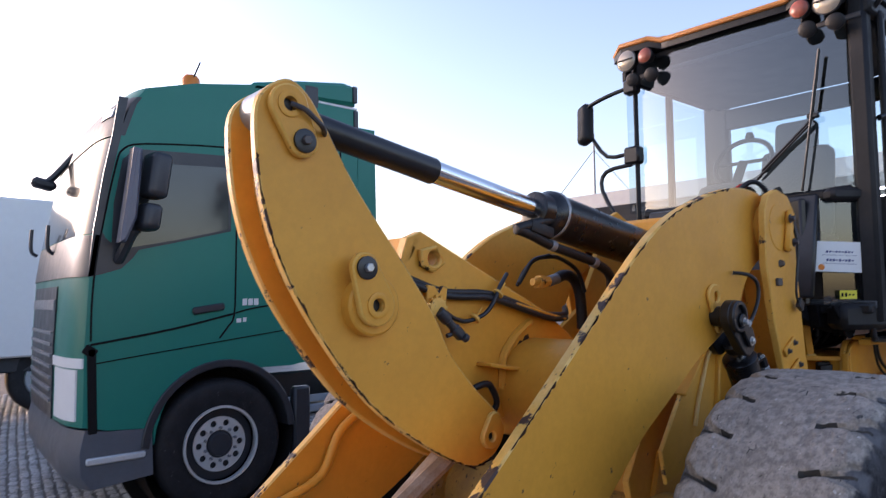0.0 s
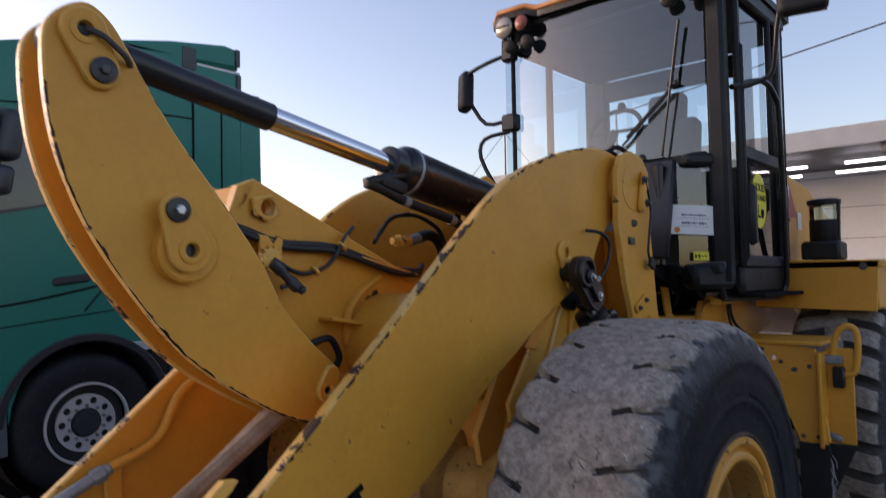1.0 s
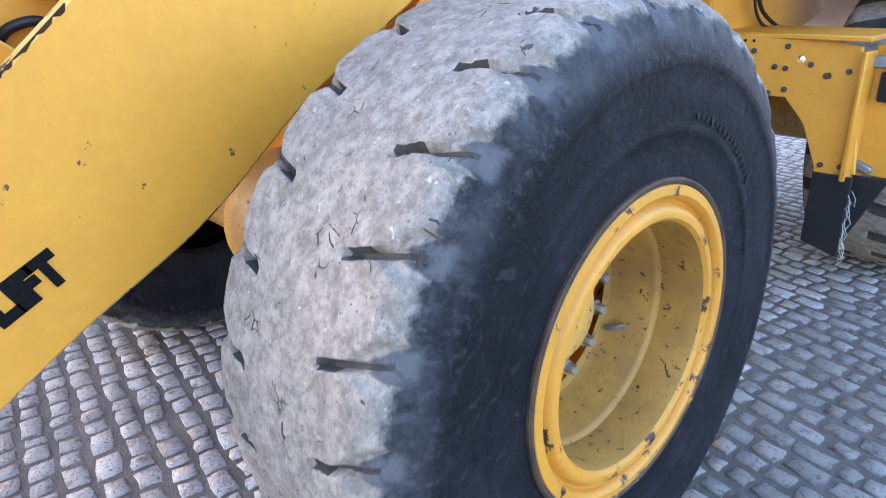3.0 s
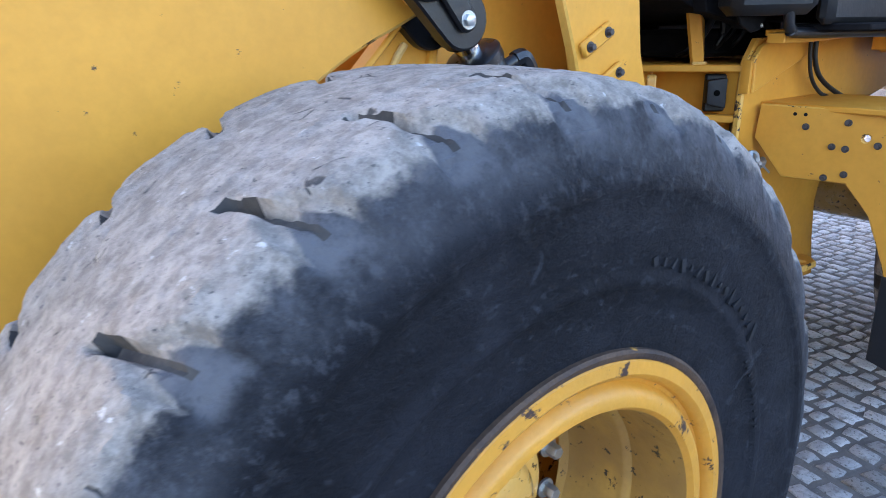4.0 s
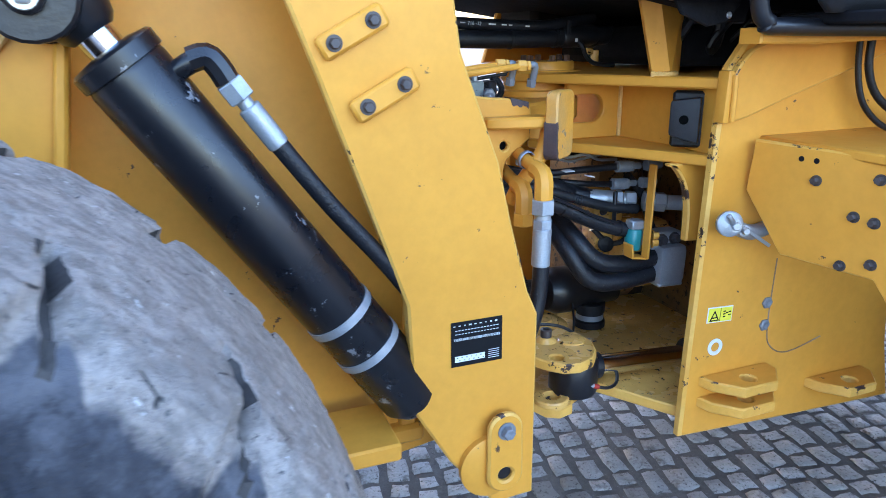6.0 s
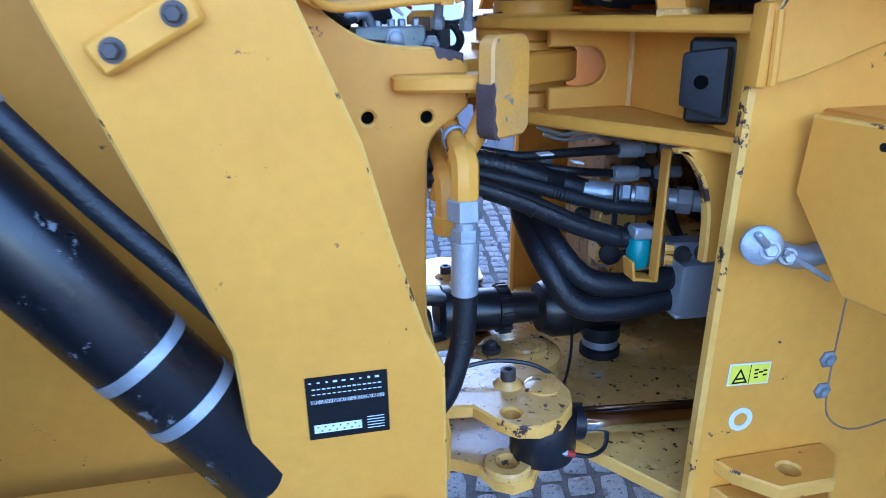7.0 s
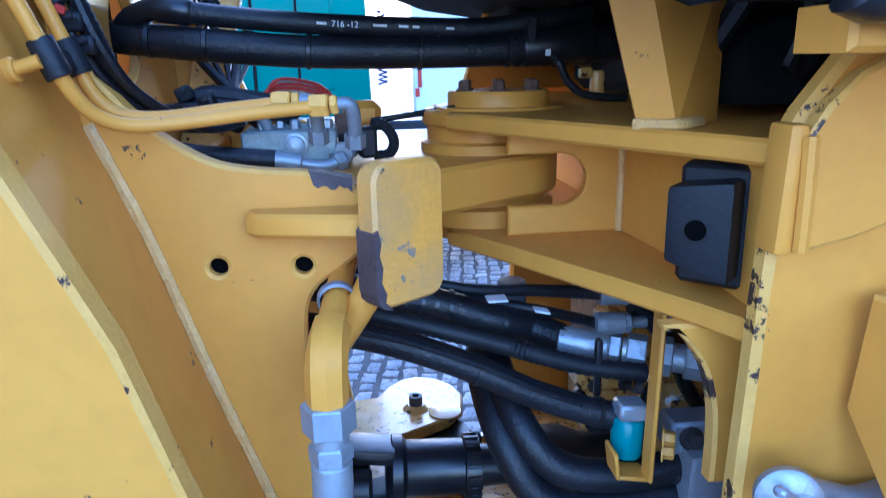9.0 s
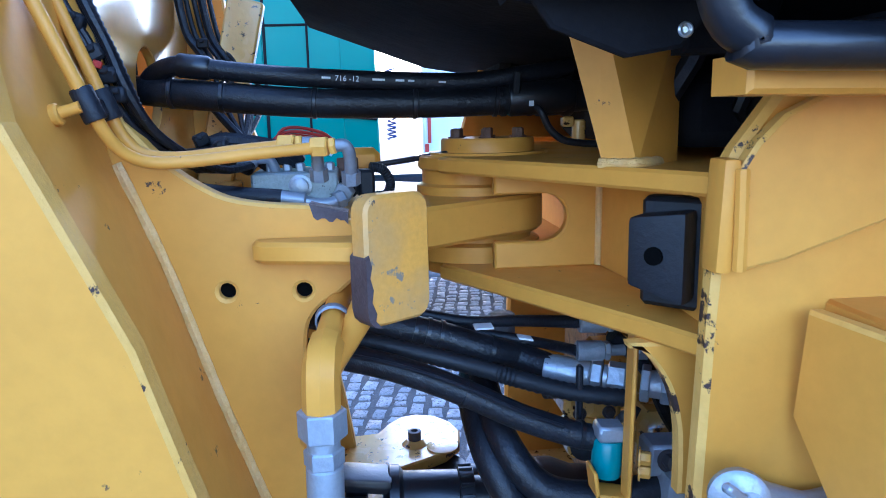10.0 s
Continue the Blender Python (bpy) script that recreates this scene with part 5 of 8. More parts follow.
# gusset and platform bracket
gus = [(1.655, 1.242), (1.649, 1.342), (1.664, 1.366), (1.690, 1.392), (1.735, 1.413), (2.30, 1.425), (2.175, 1.405), (1.93, 1.327), (1.80, 1.286), (1.70, 1.252)]
b = plate_bm(gus, -0.530, -0.509, "y", bevel=0.004)
part("platform_gusset", b, [yellow, yellow_edge], loader)
b = bmesh.new()
merge(b, plate_bm([(1.578, 1.407), (1.578, 1.436), (1.86, 1.455), (2.58, 1.470), (2.58, 1.43), (1.72, 1.405)], -0.66, -0.60, "y", bevel=0.004))
box(b, (2.14, -0.565, 1.437), (0.88, 0.08, 0.022), (0, 0, 0), 0.004)
part("platform_edge", b, [yellow, yellow], loader)
# walkway of guessed width, added to shade the frame side plate below
b = bmesh.new()
box(b, (2.06, -0.735, 1.452), (0.78, 0.26, 0.022), (0, 0, 0), 0.004)
part("platform", b, matt, loader, "dark walkway plate added beside the cab to shade the side plate")
# floor plate and steering pin plates
b = plate_bm([(1.34, -0.06), (1.47, -0.22), (1.545, -0.335), (1.635, -0.475), (2.05, -0.475), (2.05, 0.52), (1.635, 0.52), (1.545, 0.41), (1.47, 0.30), (1.34, 0.14)], 0.490, 0.520, "z", bevel=0.004)
part("floor_plate", b, [yellow_dirty, yellow_edge], loader, "oily yellow belly plate with flaking dirt")
UP = [(1.16, -0.30), (1.236, -0.305), (1.285, -0.312), (1.315, -0.365), (1.345, -0.395), (1.385, -0.405), (1.43, -0.39), (1.465, -0.35), (1.482, -0.30), (1.475, -0.24), (1.44, -0.195), (1.40, -0.172), (1.30, -0.12), (1.16, -0.08)]
LOW = [(1.16, -0.27), (1.25, -0.29), (1.295, -0.32), (1.312, -0.365), (1.345, -0.385), (1.385, -0.375), (1.41, -0.335), (1.50, -0.288), (1.50, -0.20), (1.40, -0.13), (1.16, -0.08)]
for s, c in ((-1, -0.298), (1, 0.278)):
    up_ = [(x, y if s < 0 else 0.08 - y) for x, y in UP]
    low_ = [(x, y if s < 0 else 0.08 - y) for x, y in LOW]
    b = plate_bm(up_, 0.630, 0.658, "z", holes=[ring(1.347, -0.352, 0.017, 14)] if s < 0 else (), bevel=0.004)
    part("steering_lug", b, [yellow_dirty, yellow_edge], loader, "oily yellow steering cylinder lug")
    b = plate_bm(low_, 0.500, 0.528, "z", holes=[ring(1.346, -0.335, 0.022, 14)] if s < 0 else (), bevel=0.004)
    part("steering_lug", b, [yellow_dirty, yellow_edge], loader)
    b = bmesh.new()
    lathe(b, [(0.036, 0), (0.036, 0.004), (0.030, 0.006)], (1.433, c + 0.02, 0.658), (0, 0, 1), 28, 0)
    lathe(b, [(0.030, 0), (0.018, 0.012)], (1.371, c + 0.045, 0.658), (0, 0, 1), 20, 0)
    part("pin_head", b, yellow_dirty, loader)
    b = bmesh.new()
    lathe(b, [(0.015, 0.01), (0.015, 0.032), (0.008, 0.033), (0.008, 0.020)], (1.371, c + 0.045, 0.658), (0, 0, 1), 16, 0)
    part("pin_bolt", b, steel, loader)
    b = bmesh.new()
    lathe(b, [(0.060, 0.0), (0.064, 0.01), (0.064, 0.088), (0.058, 0.098)], (1.425, c - 0.01, 0.531), (0, 0, 1), 32, 0)
    rod(b, (1.47, c, 0.585), (1.505, c, 0.582), 0.036, 20)
    part("rod_eye", b, black, loader)
    b = bmesh.new()
    rod(b, (1.49, c, 0.583), (1.86, c, 0.555), 0.027, 28)
    st = part("steering_cylinder", b, chrome, loader, "chrome steering cylinder rod")
    b = bmesh.new()
    rod(b, (1.80, c, 0.56), (2.1, c, 0.54), 0.045, 24)
    part("barrel", b, black, st)
b = bmesh.new()
lathe(b, [(0.046, 0), (0.046, 0.010), (0.042, 0.014), (0.024, 0.014), (0.022, 0.0)], (1.346, -0.335, 0.528), (0, 0, 1), 32, 0, cap=False)
part("lower_boss", b, yellow_dirty, loader)
# lower hitch pin
b = bmesh.new()
lathe(b, [(0.10, 0), (0.10, 0.045), (0.094, 0.05)], (1.47, -0.01, 0.545), (0, 0, 1), 36, 0)
cap = [(q[0], q[1]) for q in ring(1.495, -0.02, 0.046, 10, -90, 90)] + [(q[0], q[1]) for q in ring(1.405, -0.022, 0.042, 10, 90, 270)]
merge(b, plate_bm(cap, 0.588, 0.606, "z"))
lathe(b, [(0.036, 0), (0.032, 0.006), (0.022, 0.004), (0.012, 0.007)], (1.485, -0.02, 0.606), (0, 0, 1), 24, 0)
lp = part("lower_hitch_pin", b, [yellow_dirty, yellow_dirty], loader)
b = bmesh.new()
lathe(b, [(0.022, 0), (0.022, 0.010)], (1.402, -0.024, 0.606), (0, 0, 1), 20, 0)
bolt_bm(b, (1.402, -0.024, 0.614), (0, 0, 1), 0.014, 0.016, 0, False)
part("pin_bolt", b, steel, lp)
# driveshaft
b = bmesh.new()
lathe(b, [(0.048, 0), (0.052, 0.01), (0.052, 0.14), (0.058, 0.142), (0.058, 0.17), (0.040, 0.172), (0.036, 0.24)], (1.30, 0.08, 0.67), (1, 0, -0.05), 32, 0)
for s in (-1, 1):
    box(b, (1.262, 0.07, 0.672 + s * 0.050), (0.105, 0.075, 0.030), (0, 8 * s, 0), 0.012, 0, 2)
lathe(b, [(0.06, 0), (0.075, 0.03), (0.075, 0.08), (0.06, 0.12), (0.055, 0.25)], (1.55, 0.08, 0.655), (1, 0, -0.05), 28, 0)
rod(b, (0.9, 0.08, 0.69), (1.19, 0.08, 0.678), 0.055, 24)
rod(b, (1.245, 0.08, 0.61), (1.245, 0.08, 0.735), 0.022, 16, 0, 0.004)
rod(b, (1.19, 0.02, 0.675), (1.27, 0.02, 0.673), 0.035, 16, 0, 0.006)
lathe(b, [(0.05, 0), (0.064, 0.012), (0.064, 0.03), (0.05, 0.04)], (1.295, 0.08, 0.670), (1, 0, -0.05), 28, 0)
shaft = part("driveshaft", b, black, loader, "black driveshaft with universal joint")
b = bmesh.new()
for k in range(18):
    a = 2 * math.pi * k / 18
    box(b, (1.458, 0.08 + 0.058 * math.sin(a), 0.662 + 0.058 * math.cos(a)), (0.026, 0.007, 0.008), (-math.degrees(a), 0, 0), 0.001)
pieces("spline", b, black, shaft)
b = bmesh.new()
lathe(b, [(0.05, 0), (0.05, 0.02), (0.043, 0.022), (0.043, 0.05), (0.048, 0.052), (0.048, 0.08)], (1.71, 0.06, 0.522), (0, 0, 1), 28, 0)
part("suspension_mount", b, [plastic], loader)
b = bmesh.new()
lathe(b, [(0.0445, 0), (0.0445, 0.018)], (1.71, 0.06, 0.548), (0, 0, 1), 28, 0, cap=False)
part("mount_band", b, zinc, loader)
# bulkhead and dark inside of the rear frame
b = bmesh.new()
box(b, (2.06, 0.02, 0.92), (0.03, 0.98, 0.86), (0, 0, 0), 0.003)
part("rear_bulkhead", b, oily, loader)
b = bmesh.new()
box(b, (1.86, 0.30, 0.80), (0.22, 0.30, 0.50), (0, 0, 0), 0.03)
part("transmission_case", b, oily, loader)
b = bmesh.new()
box(b, (1.80, -0.03, 0.80), (0.14, 0.18, 0.20), (0, 0, 0), 0.02)
box(b, (1.745, 0.06, 0.86), (0.10, 0.12, 0.22), (0, 0, 0), 0.015)
rod(b, (1.66, 0.04, 0.80), (1.70, 0.03, 0.80), 0.030, 20)
part("valve_body", b, yellow_dirty, loader, "dirty yellow transmission valve body")
b = bmesh.new()
lathe(b, [(0.026, 0), (0.026, 0.012), (0.018, 0.014), (0.018, 0.03)], (1.665, -0.02, 0.815), (-0.5, -0.85, 0.1), 18, 0)
for k in range(5):
    bolt_bm(b, (1.63 + 0.03 * k, -0.06, 0.90 - 0.01 * k), (0, 0, 1), 0.009, 0.012)
pieces("valve_cap", b, zinc_dirty, loader)
# web with the arched cutout
arch = [(1.586, 1.138), (1.588, 1.132)] + [(p.x, p.y) for p in curve_pts([(1.600, 1.131), (1.620, 1.110), (1.638, 1.078), (1.649, 1.035), (1.652, 0.99), (1.652, 0.945)], 4)] + [(1.72, 0.94), (1.72, 1.138)]
b = plate_bm(arch, -0.425, -0.40, "y", bevel=0.004)
part("arched_web", b, [yellow, yellow_edge], loader)
# stickers on the side plate
b = bmesh.new()
box(b, (1.7015, -0.5092, 0.778), (0.076, 0.0016, 0.040), (0, 3, 0), 0.0004)
st1 = part("warning_sticker", b, sticker_w, rear_frame)
b = bmesh.new()
box(b, (1.7015, -0.5102, 0.778), (0.071, 0.0012, 0.035), (0, 3, 0), 0)
part("sticker_face", b, sticker_y, st1)
b = bmesh.new()
tri = [(1.6695, 0.764), (1.6985, 0.7635), (1.684, 0.791)]
tri2 = [(1.674, 0.7665), (1.694, 0.7662), (1.684, 0.7855)]
merge(b, plate_bm(tri, -0.5116, -0.5106, "y", holes=[tri2], bevel=0))
box(b, (1.684, -0.511, 0.772), (0.014, 0.001, 0.003), (0, 0, 0), 0)
box(b, (1.7015, -0.511, 0.778), (0.001, 0.001, 0.034), (0, 3, 0), 0)
for k, (dx, dz) in enumerate(((0.012, 0.007), (0.012, 0.0), (0.012, -0.007), (0.020, 0.002), (0.028, 0.004), (0.028, -0.004))):
    box(b, (1.7015 + dx, -0.511, 0.778 + dz), (0.007, 0.001, 0.0028), (0, 0, 0), 0)
part("sticker_print", b, ink, st1)
b = plate_bm(ring(1.698, 0.692, 0.022, 24), -0.5100, -0.5085, "y", holes=[ring(1.698, 0.692, 0.0125, 20)], bevel=0)
part("painted_ring", b, [sticker_w, sticker_w], rear_frame)
b = bmesh.new()
for z in (0.786, 0.726):
    lathe(b, [(0.016, 0), (0.016, 0.004), (0.010, 0.007), (0.004, 0.004)], (1.848, -0.508, z), (0, -1, 0), 6, 0)
pieces("cover_bolt", b, zinc_dirty, rear_frame)
cov = [(p.x, p.y) for p in curve_pts([(1.862, 0.90), (1.86, 0.72), (1.88, 0.66), (1.94, 0.635), (2.05, 0.66)], 4)]
b = bmesh.new()
sweep(b, [(x, -0.5082, z) for x, z in cov], 0.002, 6, 0, 0)
part("cover_seam", b, rust, rear_frame)
# tie-down lugs
for x0, x1, z in ((1.66, 1.87, 0.605), (1.66, 1.87, 0.548), (2.02, 2.22, 0.53)):
    o = [(x0, -0.508), (x0 + 0.01, -0.545), (x0 + 0.06, -0.60), (x1 - 0.05, -0.60), (x1, -0.545), (x1, -0.508)]
    b = plate_bm(o, z - 0.014, z + 0.014, "z", holes=[ring((x0 + x1) / 2, -0.56, 0.018, 14)], bevel=0.004)
    part("tie_down_lug", b, [yellow, yellow_edge], rear_frame)

# hoses and fittings in the hitch
def hexnut(b, p, q, r):
    rod(b, p, q, r, 6, 0, 0.002)


def hose(pts, r, name="hydraulic_hose", label=""):
    bb = bmesh.new()
    sweep(bb, pts, r, 14, 0, 6)
    return part(name, bb, hose_m, loader, label)


b = bmesh.new()
F0, F1 = Vector((1.562, -0.125, 1.000)), Vector((1.80, -0.235, 0.985))
fd_ = (F1 - F0).normalized()


def fpt(k):
    return F0 + fd_ * k


rod(b, fpt(0), fpt(0.075), 0.0235, 24, 0, 0.003)
rod(b, fpt(0.018), fpt(0.022), 0.0245, 24)
hexnut(b, fpt(0.075), fpt(0.092), 0.0262)
pieces("zinc_fitting", b, zinc, loader, "zinc-plated hydraulic coupling")
b = bmesh.new()
rod(b, fpt(0.094), fpt(0.112), 0.019, 16)
hexnut(b, fpt(0.100), fpt(0.128), 0.0262)
pieces("zinc_fitting", b, zinc, loader)
b = bmesh.new()
hexnut(b, fpt(0.150), fpt(0.164), 0.029)
rod(b, fpt(0.164), fpt(0.180), 0.021, 16)
hexnut(b, fpt(0.180), fpt(0.208), 0.028)
rod(b, fpt(0.208), fpt(0.26), 0.021, 16, 0, 0.004)
pieces("zinc_fitting", b, zinc, loader)
b = bmesh.new()
for z, y, x in ((1.096, -0.20, 1.625), (1.045, -0.18, 1.628)):
    rod(b, (x - 0.03, y, z), (x + 0.012, y, z - 0.002), 0.0155, 16, 0, 0.002)
    hexnut(b, (x + 0.012, y, z - 0.002), (x + 0.022, y, z - 0.002), 0.015)
    rod(b, (x + 0.022, y, z - 0.002), (x + 0.045, y, z - 0.003), 0.0085, 12)
    hexnut(b, (x + 0.062, y, z - 0.003), (x + 0.082, y, z - 0.004), 0.016)
    rod(b, (x + 0.082, y, z - 0.004), (x + 0.11, y, z - 0.005), 0.012, 12)
pieces("small_fitting", b, zinc_dirty, loader)
hose([F0 + fd_ * 0.01, F0 - fd_ * 0.04 + Vector((0, 0.006, 0.010)), (1.475, -0.115, 1.030), (1.40, -0.110, 1.056), (1.34, -0.108, 1.072), (1.20, -0.10, 1.10), (1.08, -0.09, 1.13)], 0.0235, label="thick black hydraulic hose with tie wraps")
Y0 = -0.11
hose([(1.60, -0.20, 1.096), (1.53, -0.12, 1.078), (1.45, -0.07, 1.066), (1.38, -0.06, 1.078), (1.28, -0.06, 1.105), (1.15, -0.06, 1.14)], 0.0095)
hose([(1.60, -0.18, 1.045), (1.55, -0.10, 1.036), (1.45, -0.075, 1.050), (1.36, -0.07, 1.070), (1.25, -0.07, 1.095)], 0.0085)
b = bmesh.new()
sweep(b, [(1.667, -0.205, 0.975), (1.586, -0.195, 0.986), (1.511, -0.190, 1.008), (1.462, -0.185, 1.024), (1.387, -0.180, 1.047), (1.321, -0.170, 1.064), (1.22, -0.15, 1.085)], 0.0125, 12, 0, 13, 0.12)
part("corrugated_conduit", b, plastic, loader)
hose([(1.618, -0.240, 0.930), (1.574, -0.235, 0.940), (1.50, -0.230, 0.968), (1.436, -0.225, 1.000), (1.364, -0.22, 1.032), (1.289, -0.21, 1.056), (1.20, -0.195, 1.072), (1.10, -0.17, 1.08)], 0.0195)
hose([(1.735, -0.238, 0.846), (1.62, -0.235, 0.834), (1.535, -0.225, 0.850), (1.487, -0.19, 0.905), (1.47, -0.10, 0.96), (1.475, -0.04, 0.985), (1.49, 0.04, 0.985)], 0.0245)
hose([(1.735, -0.238, 0.800), (1.60, -0.235, 0.786), (1.515, -0.225, 0.800), (1.466, -0.19, 0.875), (1.45, -0.10, 0.94), (1.46, -0.04, 0.965), (1.48, 0.04, 0.97)], 0.0245)
b = bmesh.new()
sweep(b, [(1.20, -0.225, 1.088), (1.32, -0.240, 1.062), (1.42, -0.248, 1.024), (1.50, -0.252, 0.984), (1.56, -0.252, 0.958)], 0.0035, 6)
part("thin_wire", b, hose_m, loader)
b = bmesh.new()
for c, r, q in (((1.475, -0.113, 1.030), 0.0255, (1, 0, -0.34)), ((1.355, -0.108, 1.068), 0.0255, (1, 0, -0.28)), ((1.375, -0.108, 1.063), 0.0255, (1, 0, -0.28)), ((1.395, -0.11, 1.058), 0.0255, (1, 0, -0.3)), ((1.585, -0.236, 0.938), 0.0215, (1, 0, -0.25)), ((1.42, -0.224, 1.007), 0.0210, (1, 0, -0.45))):
    lathe(b, [(r, 0), (r, 0.006)], c, q, 20, 0)
box(b, (1.598, -0.200, 0.985), (0.010, 0.012, 0.09), (0, 0, 0), 0.003)
pieces("tie_wrap", b, black, loader)
b = bmesh.new()
box(b, (1.365, Y0 + 0.02, 1.112), (0.018, 0.012, 0.025), (0, 0, 0), 0.003)
box(b, (1.455, -0.19, 1.094), (0.028, 0.026, 0.003), (0, 0, 0), 0.001)
box(b, (1.515, -0.20, 1.077), (0.022, 0.02, 0.003), (0, 12, 0), 0.001)
pieces("hose_tag", b, sticker_w, loader)
# bracket with coil
b = bmesh.new()
box(b, (1.642, -0.290, 0.988), (0.007, 0.030, 0.25), (0, 1, 0), 0.003)
box(b, (1.620, -0.275, 0.866), (0.048, 0.040, 0.006), (0, 10, 0), 0.002)
box(b, (1.597, -0.275, 0.886), (0.006, 0.040, 0.040), (0, -8, 0), 0.002)
br = part("valve_bracket", b, yellow, loader)
b = bmesh.new()
lathe(b, [(0.020, 0), (0.022, 0.004), (0.022, 0.052), (0.019, 0.056)], (1.622, -0.255, 0.882), (0.05, 0, 1), 24, 0)
part("solenoid_coil", b, teal_m, br, "teal solenoid coil")
b = bmesh.new()
box(b, (1.625, -0.257, 0.950), (0.040, 0.036, 0.024), (0, 4, 0), 0.004)
part("coil_cap", b, zinc, br)
b = bmesh.new()
for z in (0.925, 0.905):
    bolt_bm(b, (1.656, -0.292, z), (0.9, -0.4, 0), 0.010, 0.014)
pieces("bracket_bolt", b, yellow_edge, br)
b = bmesh.new()
box(b, (1.746, -0.238, 0.825), (0.085, 0.085, 0.112), (0, 2, 0), 0.018, 0, 2)
box(b, (1.746, -0.238, 0.768), (0.080, 0.070, 0.010), (0, 2, 0), 0.003)
box(b, (1.738, -0.225, 0.890), (0.095, 0.05, 0.05), (0, 2, 0), 0.005)
cl = part("hose_clamp", b, zinc, loader, "zinc hose clamp block")
b = bmesh.new()
for x in (1.722, 1.765):
    bolt_bm(b, (x - 0.004, -0.252, 0.894), (0, -1, 0.2), 0.012, 0.016)
pieces("clamp_bolt", b, steel, cl)
# elbow pipes on the front frame
b = bmesh.new()
sweep(b, [(1.228, -0.320, 1.06), (1.240, -0.330, 1.095), (1.284, -0.352, 1.170), (1.312, -0.335, 1.225)], 0.017, 12)
part("slanting_pipe", b, yellow, loader)
for dx, dy, k in ((0.004, 0.0, 0), (-0.006, 0.07, 1)):
    b = bmesh.new()
    sweep(b, [(1.262 + dx, -0.20 + dy, 1.190), (1.250 + dx, -0.30 + dy, 1.172), (1.243 + dx, -0.37 + dy, 1.158), (1.240 + dx, -0.425 + dy, 1.148)], 0.0145, 14)
    sweep(b, [(1.241 + dx, -0.405 + dy, 1.151), (1.239 + dx, -0.436 + dy, 1.146), (1.237 + dx, -0.449 + dy, 1.128), (1.236 + dx, -0.45 + dy, 1.092)], 0.0205, 8, 0, 2)
    if k:
        for v in b.verts:
            v.co.z -= 0.045
        hexnut(b, (1.236 + dx, -0.45 + dy, 1.050), (1.236 + dx, -0.45 + dy, 1.020), 0.024)
    el = part("pipe_elbow", b, yellow, loader, "yellow painted pipe elbow")
    if k:
        continue
    b = bmesh.new()
    hexnut(b, (1.236 + dx, -0.45 + dy, 1.094), (1.236 + dx, -0.45 + dy, 1.062), 0.0265)
    rod(b, (1.236 + dx, -0.45 + dy, 1.062), (1.236 + dx, -0.45 + dy, 1.050), 0.018, 14)
    hexnut(b, (1.236 + dx, -0.45 + dy, 1.050), (1.236 + dx, -0.45 + dy, 1.030), 0.022)
    rod(b, (1.236 + dx, -0.45 + dy, 1.030), (1.234 + dx, -0.45 + dy, 0.945), 0.0205, 20, 0, 0.002)
    part("hose_fitting", b, zinc, el, "weathered zinc hose fitting")
    b = bmesh.new()
    sweep(b, [(1.236 + dx, -0.45 + dy, 0.95), (1.232 + dx, -0.452 + dy, 0.89), (1.222 + dx, -0.455 + dy, 0.84), (1.195 + dx, -0.46 + dy, 0.775), (1.14 + dx, -0.455 + dy, 0.725), (1.05 + dx, -0.45 + dy, 0.69)], 0.0185, 16)
    part("hose", b, hose_m, el)
    if not k:
        b = bmesh.new()
        lathe(b, [(0.019, 0), (0.019, 0.016)], (1.178, -0.462, 0.752), (-0.7, 0, -0.7), 18, 0, cap=False)
        part("hose_label", b, sticker_w, el)
        b = bmesh.new()
        lathe(b, [(0.0185, 0), (0.021, 0.002), (0.021, 0.010), (0.0185, 0.012)], (1.249, -0.345, 1.164), (0.07, -0.97, -0.2), 18, 0, cap=False)
        part("pipe_clamp", b, zinc_dirty, el)
# steering sensor wires
b = bmesh.new()
sweep(b, [(1.20, -0.17, 0.665), (1.28, -0.21, 0.682), (1.36, -0.215, 0.690), (1.44, -0.225, 0.672), (1.49, -0.24, 0.63), (1.50, -0.25, 0.60)], 0.0045, 8)
sweep(b, [(1.455, -0.36, 0.56), (1.50, -0.36, 0.545), (1.54, -0.34, 0.545), (1.555, -0.31, 0.57), (1.54, -0.28, 0.60)], 0.0045, 8)
sweep(b, [(1.62, 0.04, 0.66), (1.60, -0.02, 0.60), (1.575, -0.06, 0.545), (1.53, -0.12, 0.53)], 0.0035, 8)
part("sensor_wire", b, black, loader)
b = bmesh.new()
rod(b, (1.425, -0.362, 0.573), (1.452, -0.362, 0.562), 0.008, 6)
sens = part("wire_plug", b, zinc, loader)
b = bmesh.new()
rod(b, (1.452, -0.362, 0.562), (1.468, -0.362, 0.556), 0.007, 10)
part("plug_boot", b, red_m, sens)
# drain tap
b = bmesh.new()
lathe(b, [(0.026, 0), (0.029, 0.004), (0.029, 0.014), (0.024, 0.018)], (1.652, -0.552, 1.022), (-0.35, -0.92, 0.12), 28, 0)
sweep(b, [(1.66, -0.54, 1.018), (1.70, -0.535, 1.000), (1.745, -0.53, 0.985), (1.80, -0.515, 0.985), (1.84, -0.49, 0.985)], 0.018, 12)
tap = part("drain_tap", b, zinc, loader, "weathered zinc tap")
b = bmesh.new()
box(b, (1.638, -0.578, 1.036), (0.045, 0.012, 0.010), (0, 40, 20), 0.003)
box(b, (1.728, -0.565, 0.985), (0.10, 0.004, 0.008), (0, 32, 0), 0.001)
bolt_bm(b, (1.655, -0.572, 1.020), (-0.35, -0.92, 0.12), 0.010, 0.010)
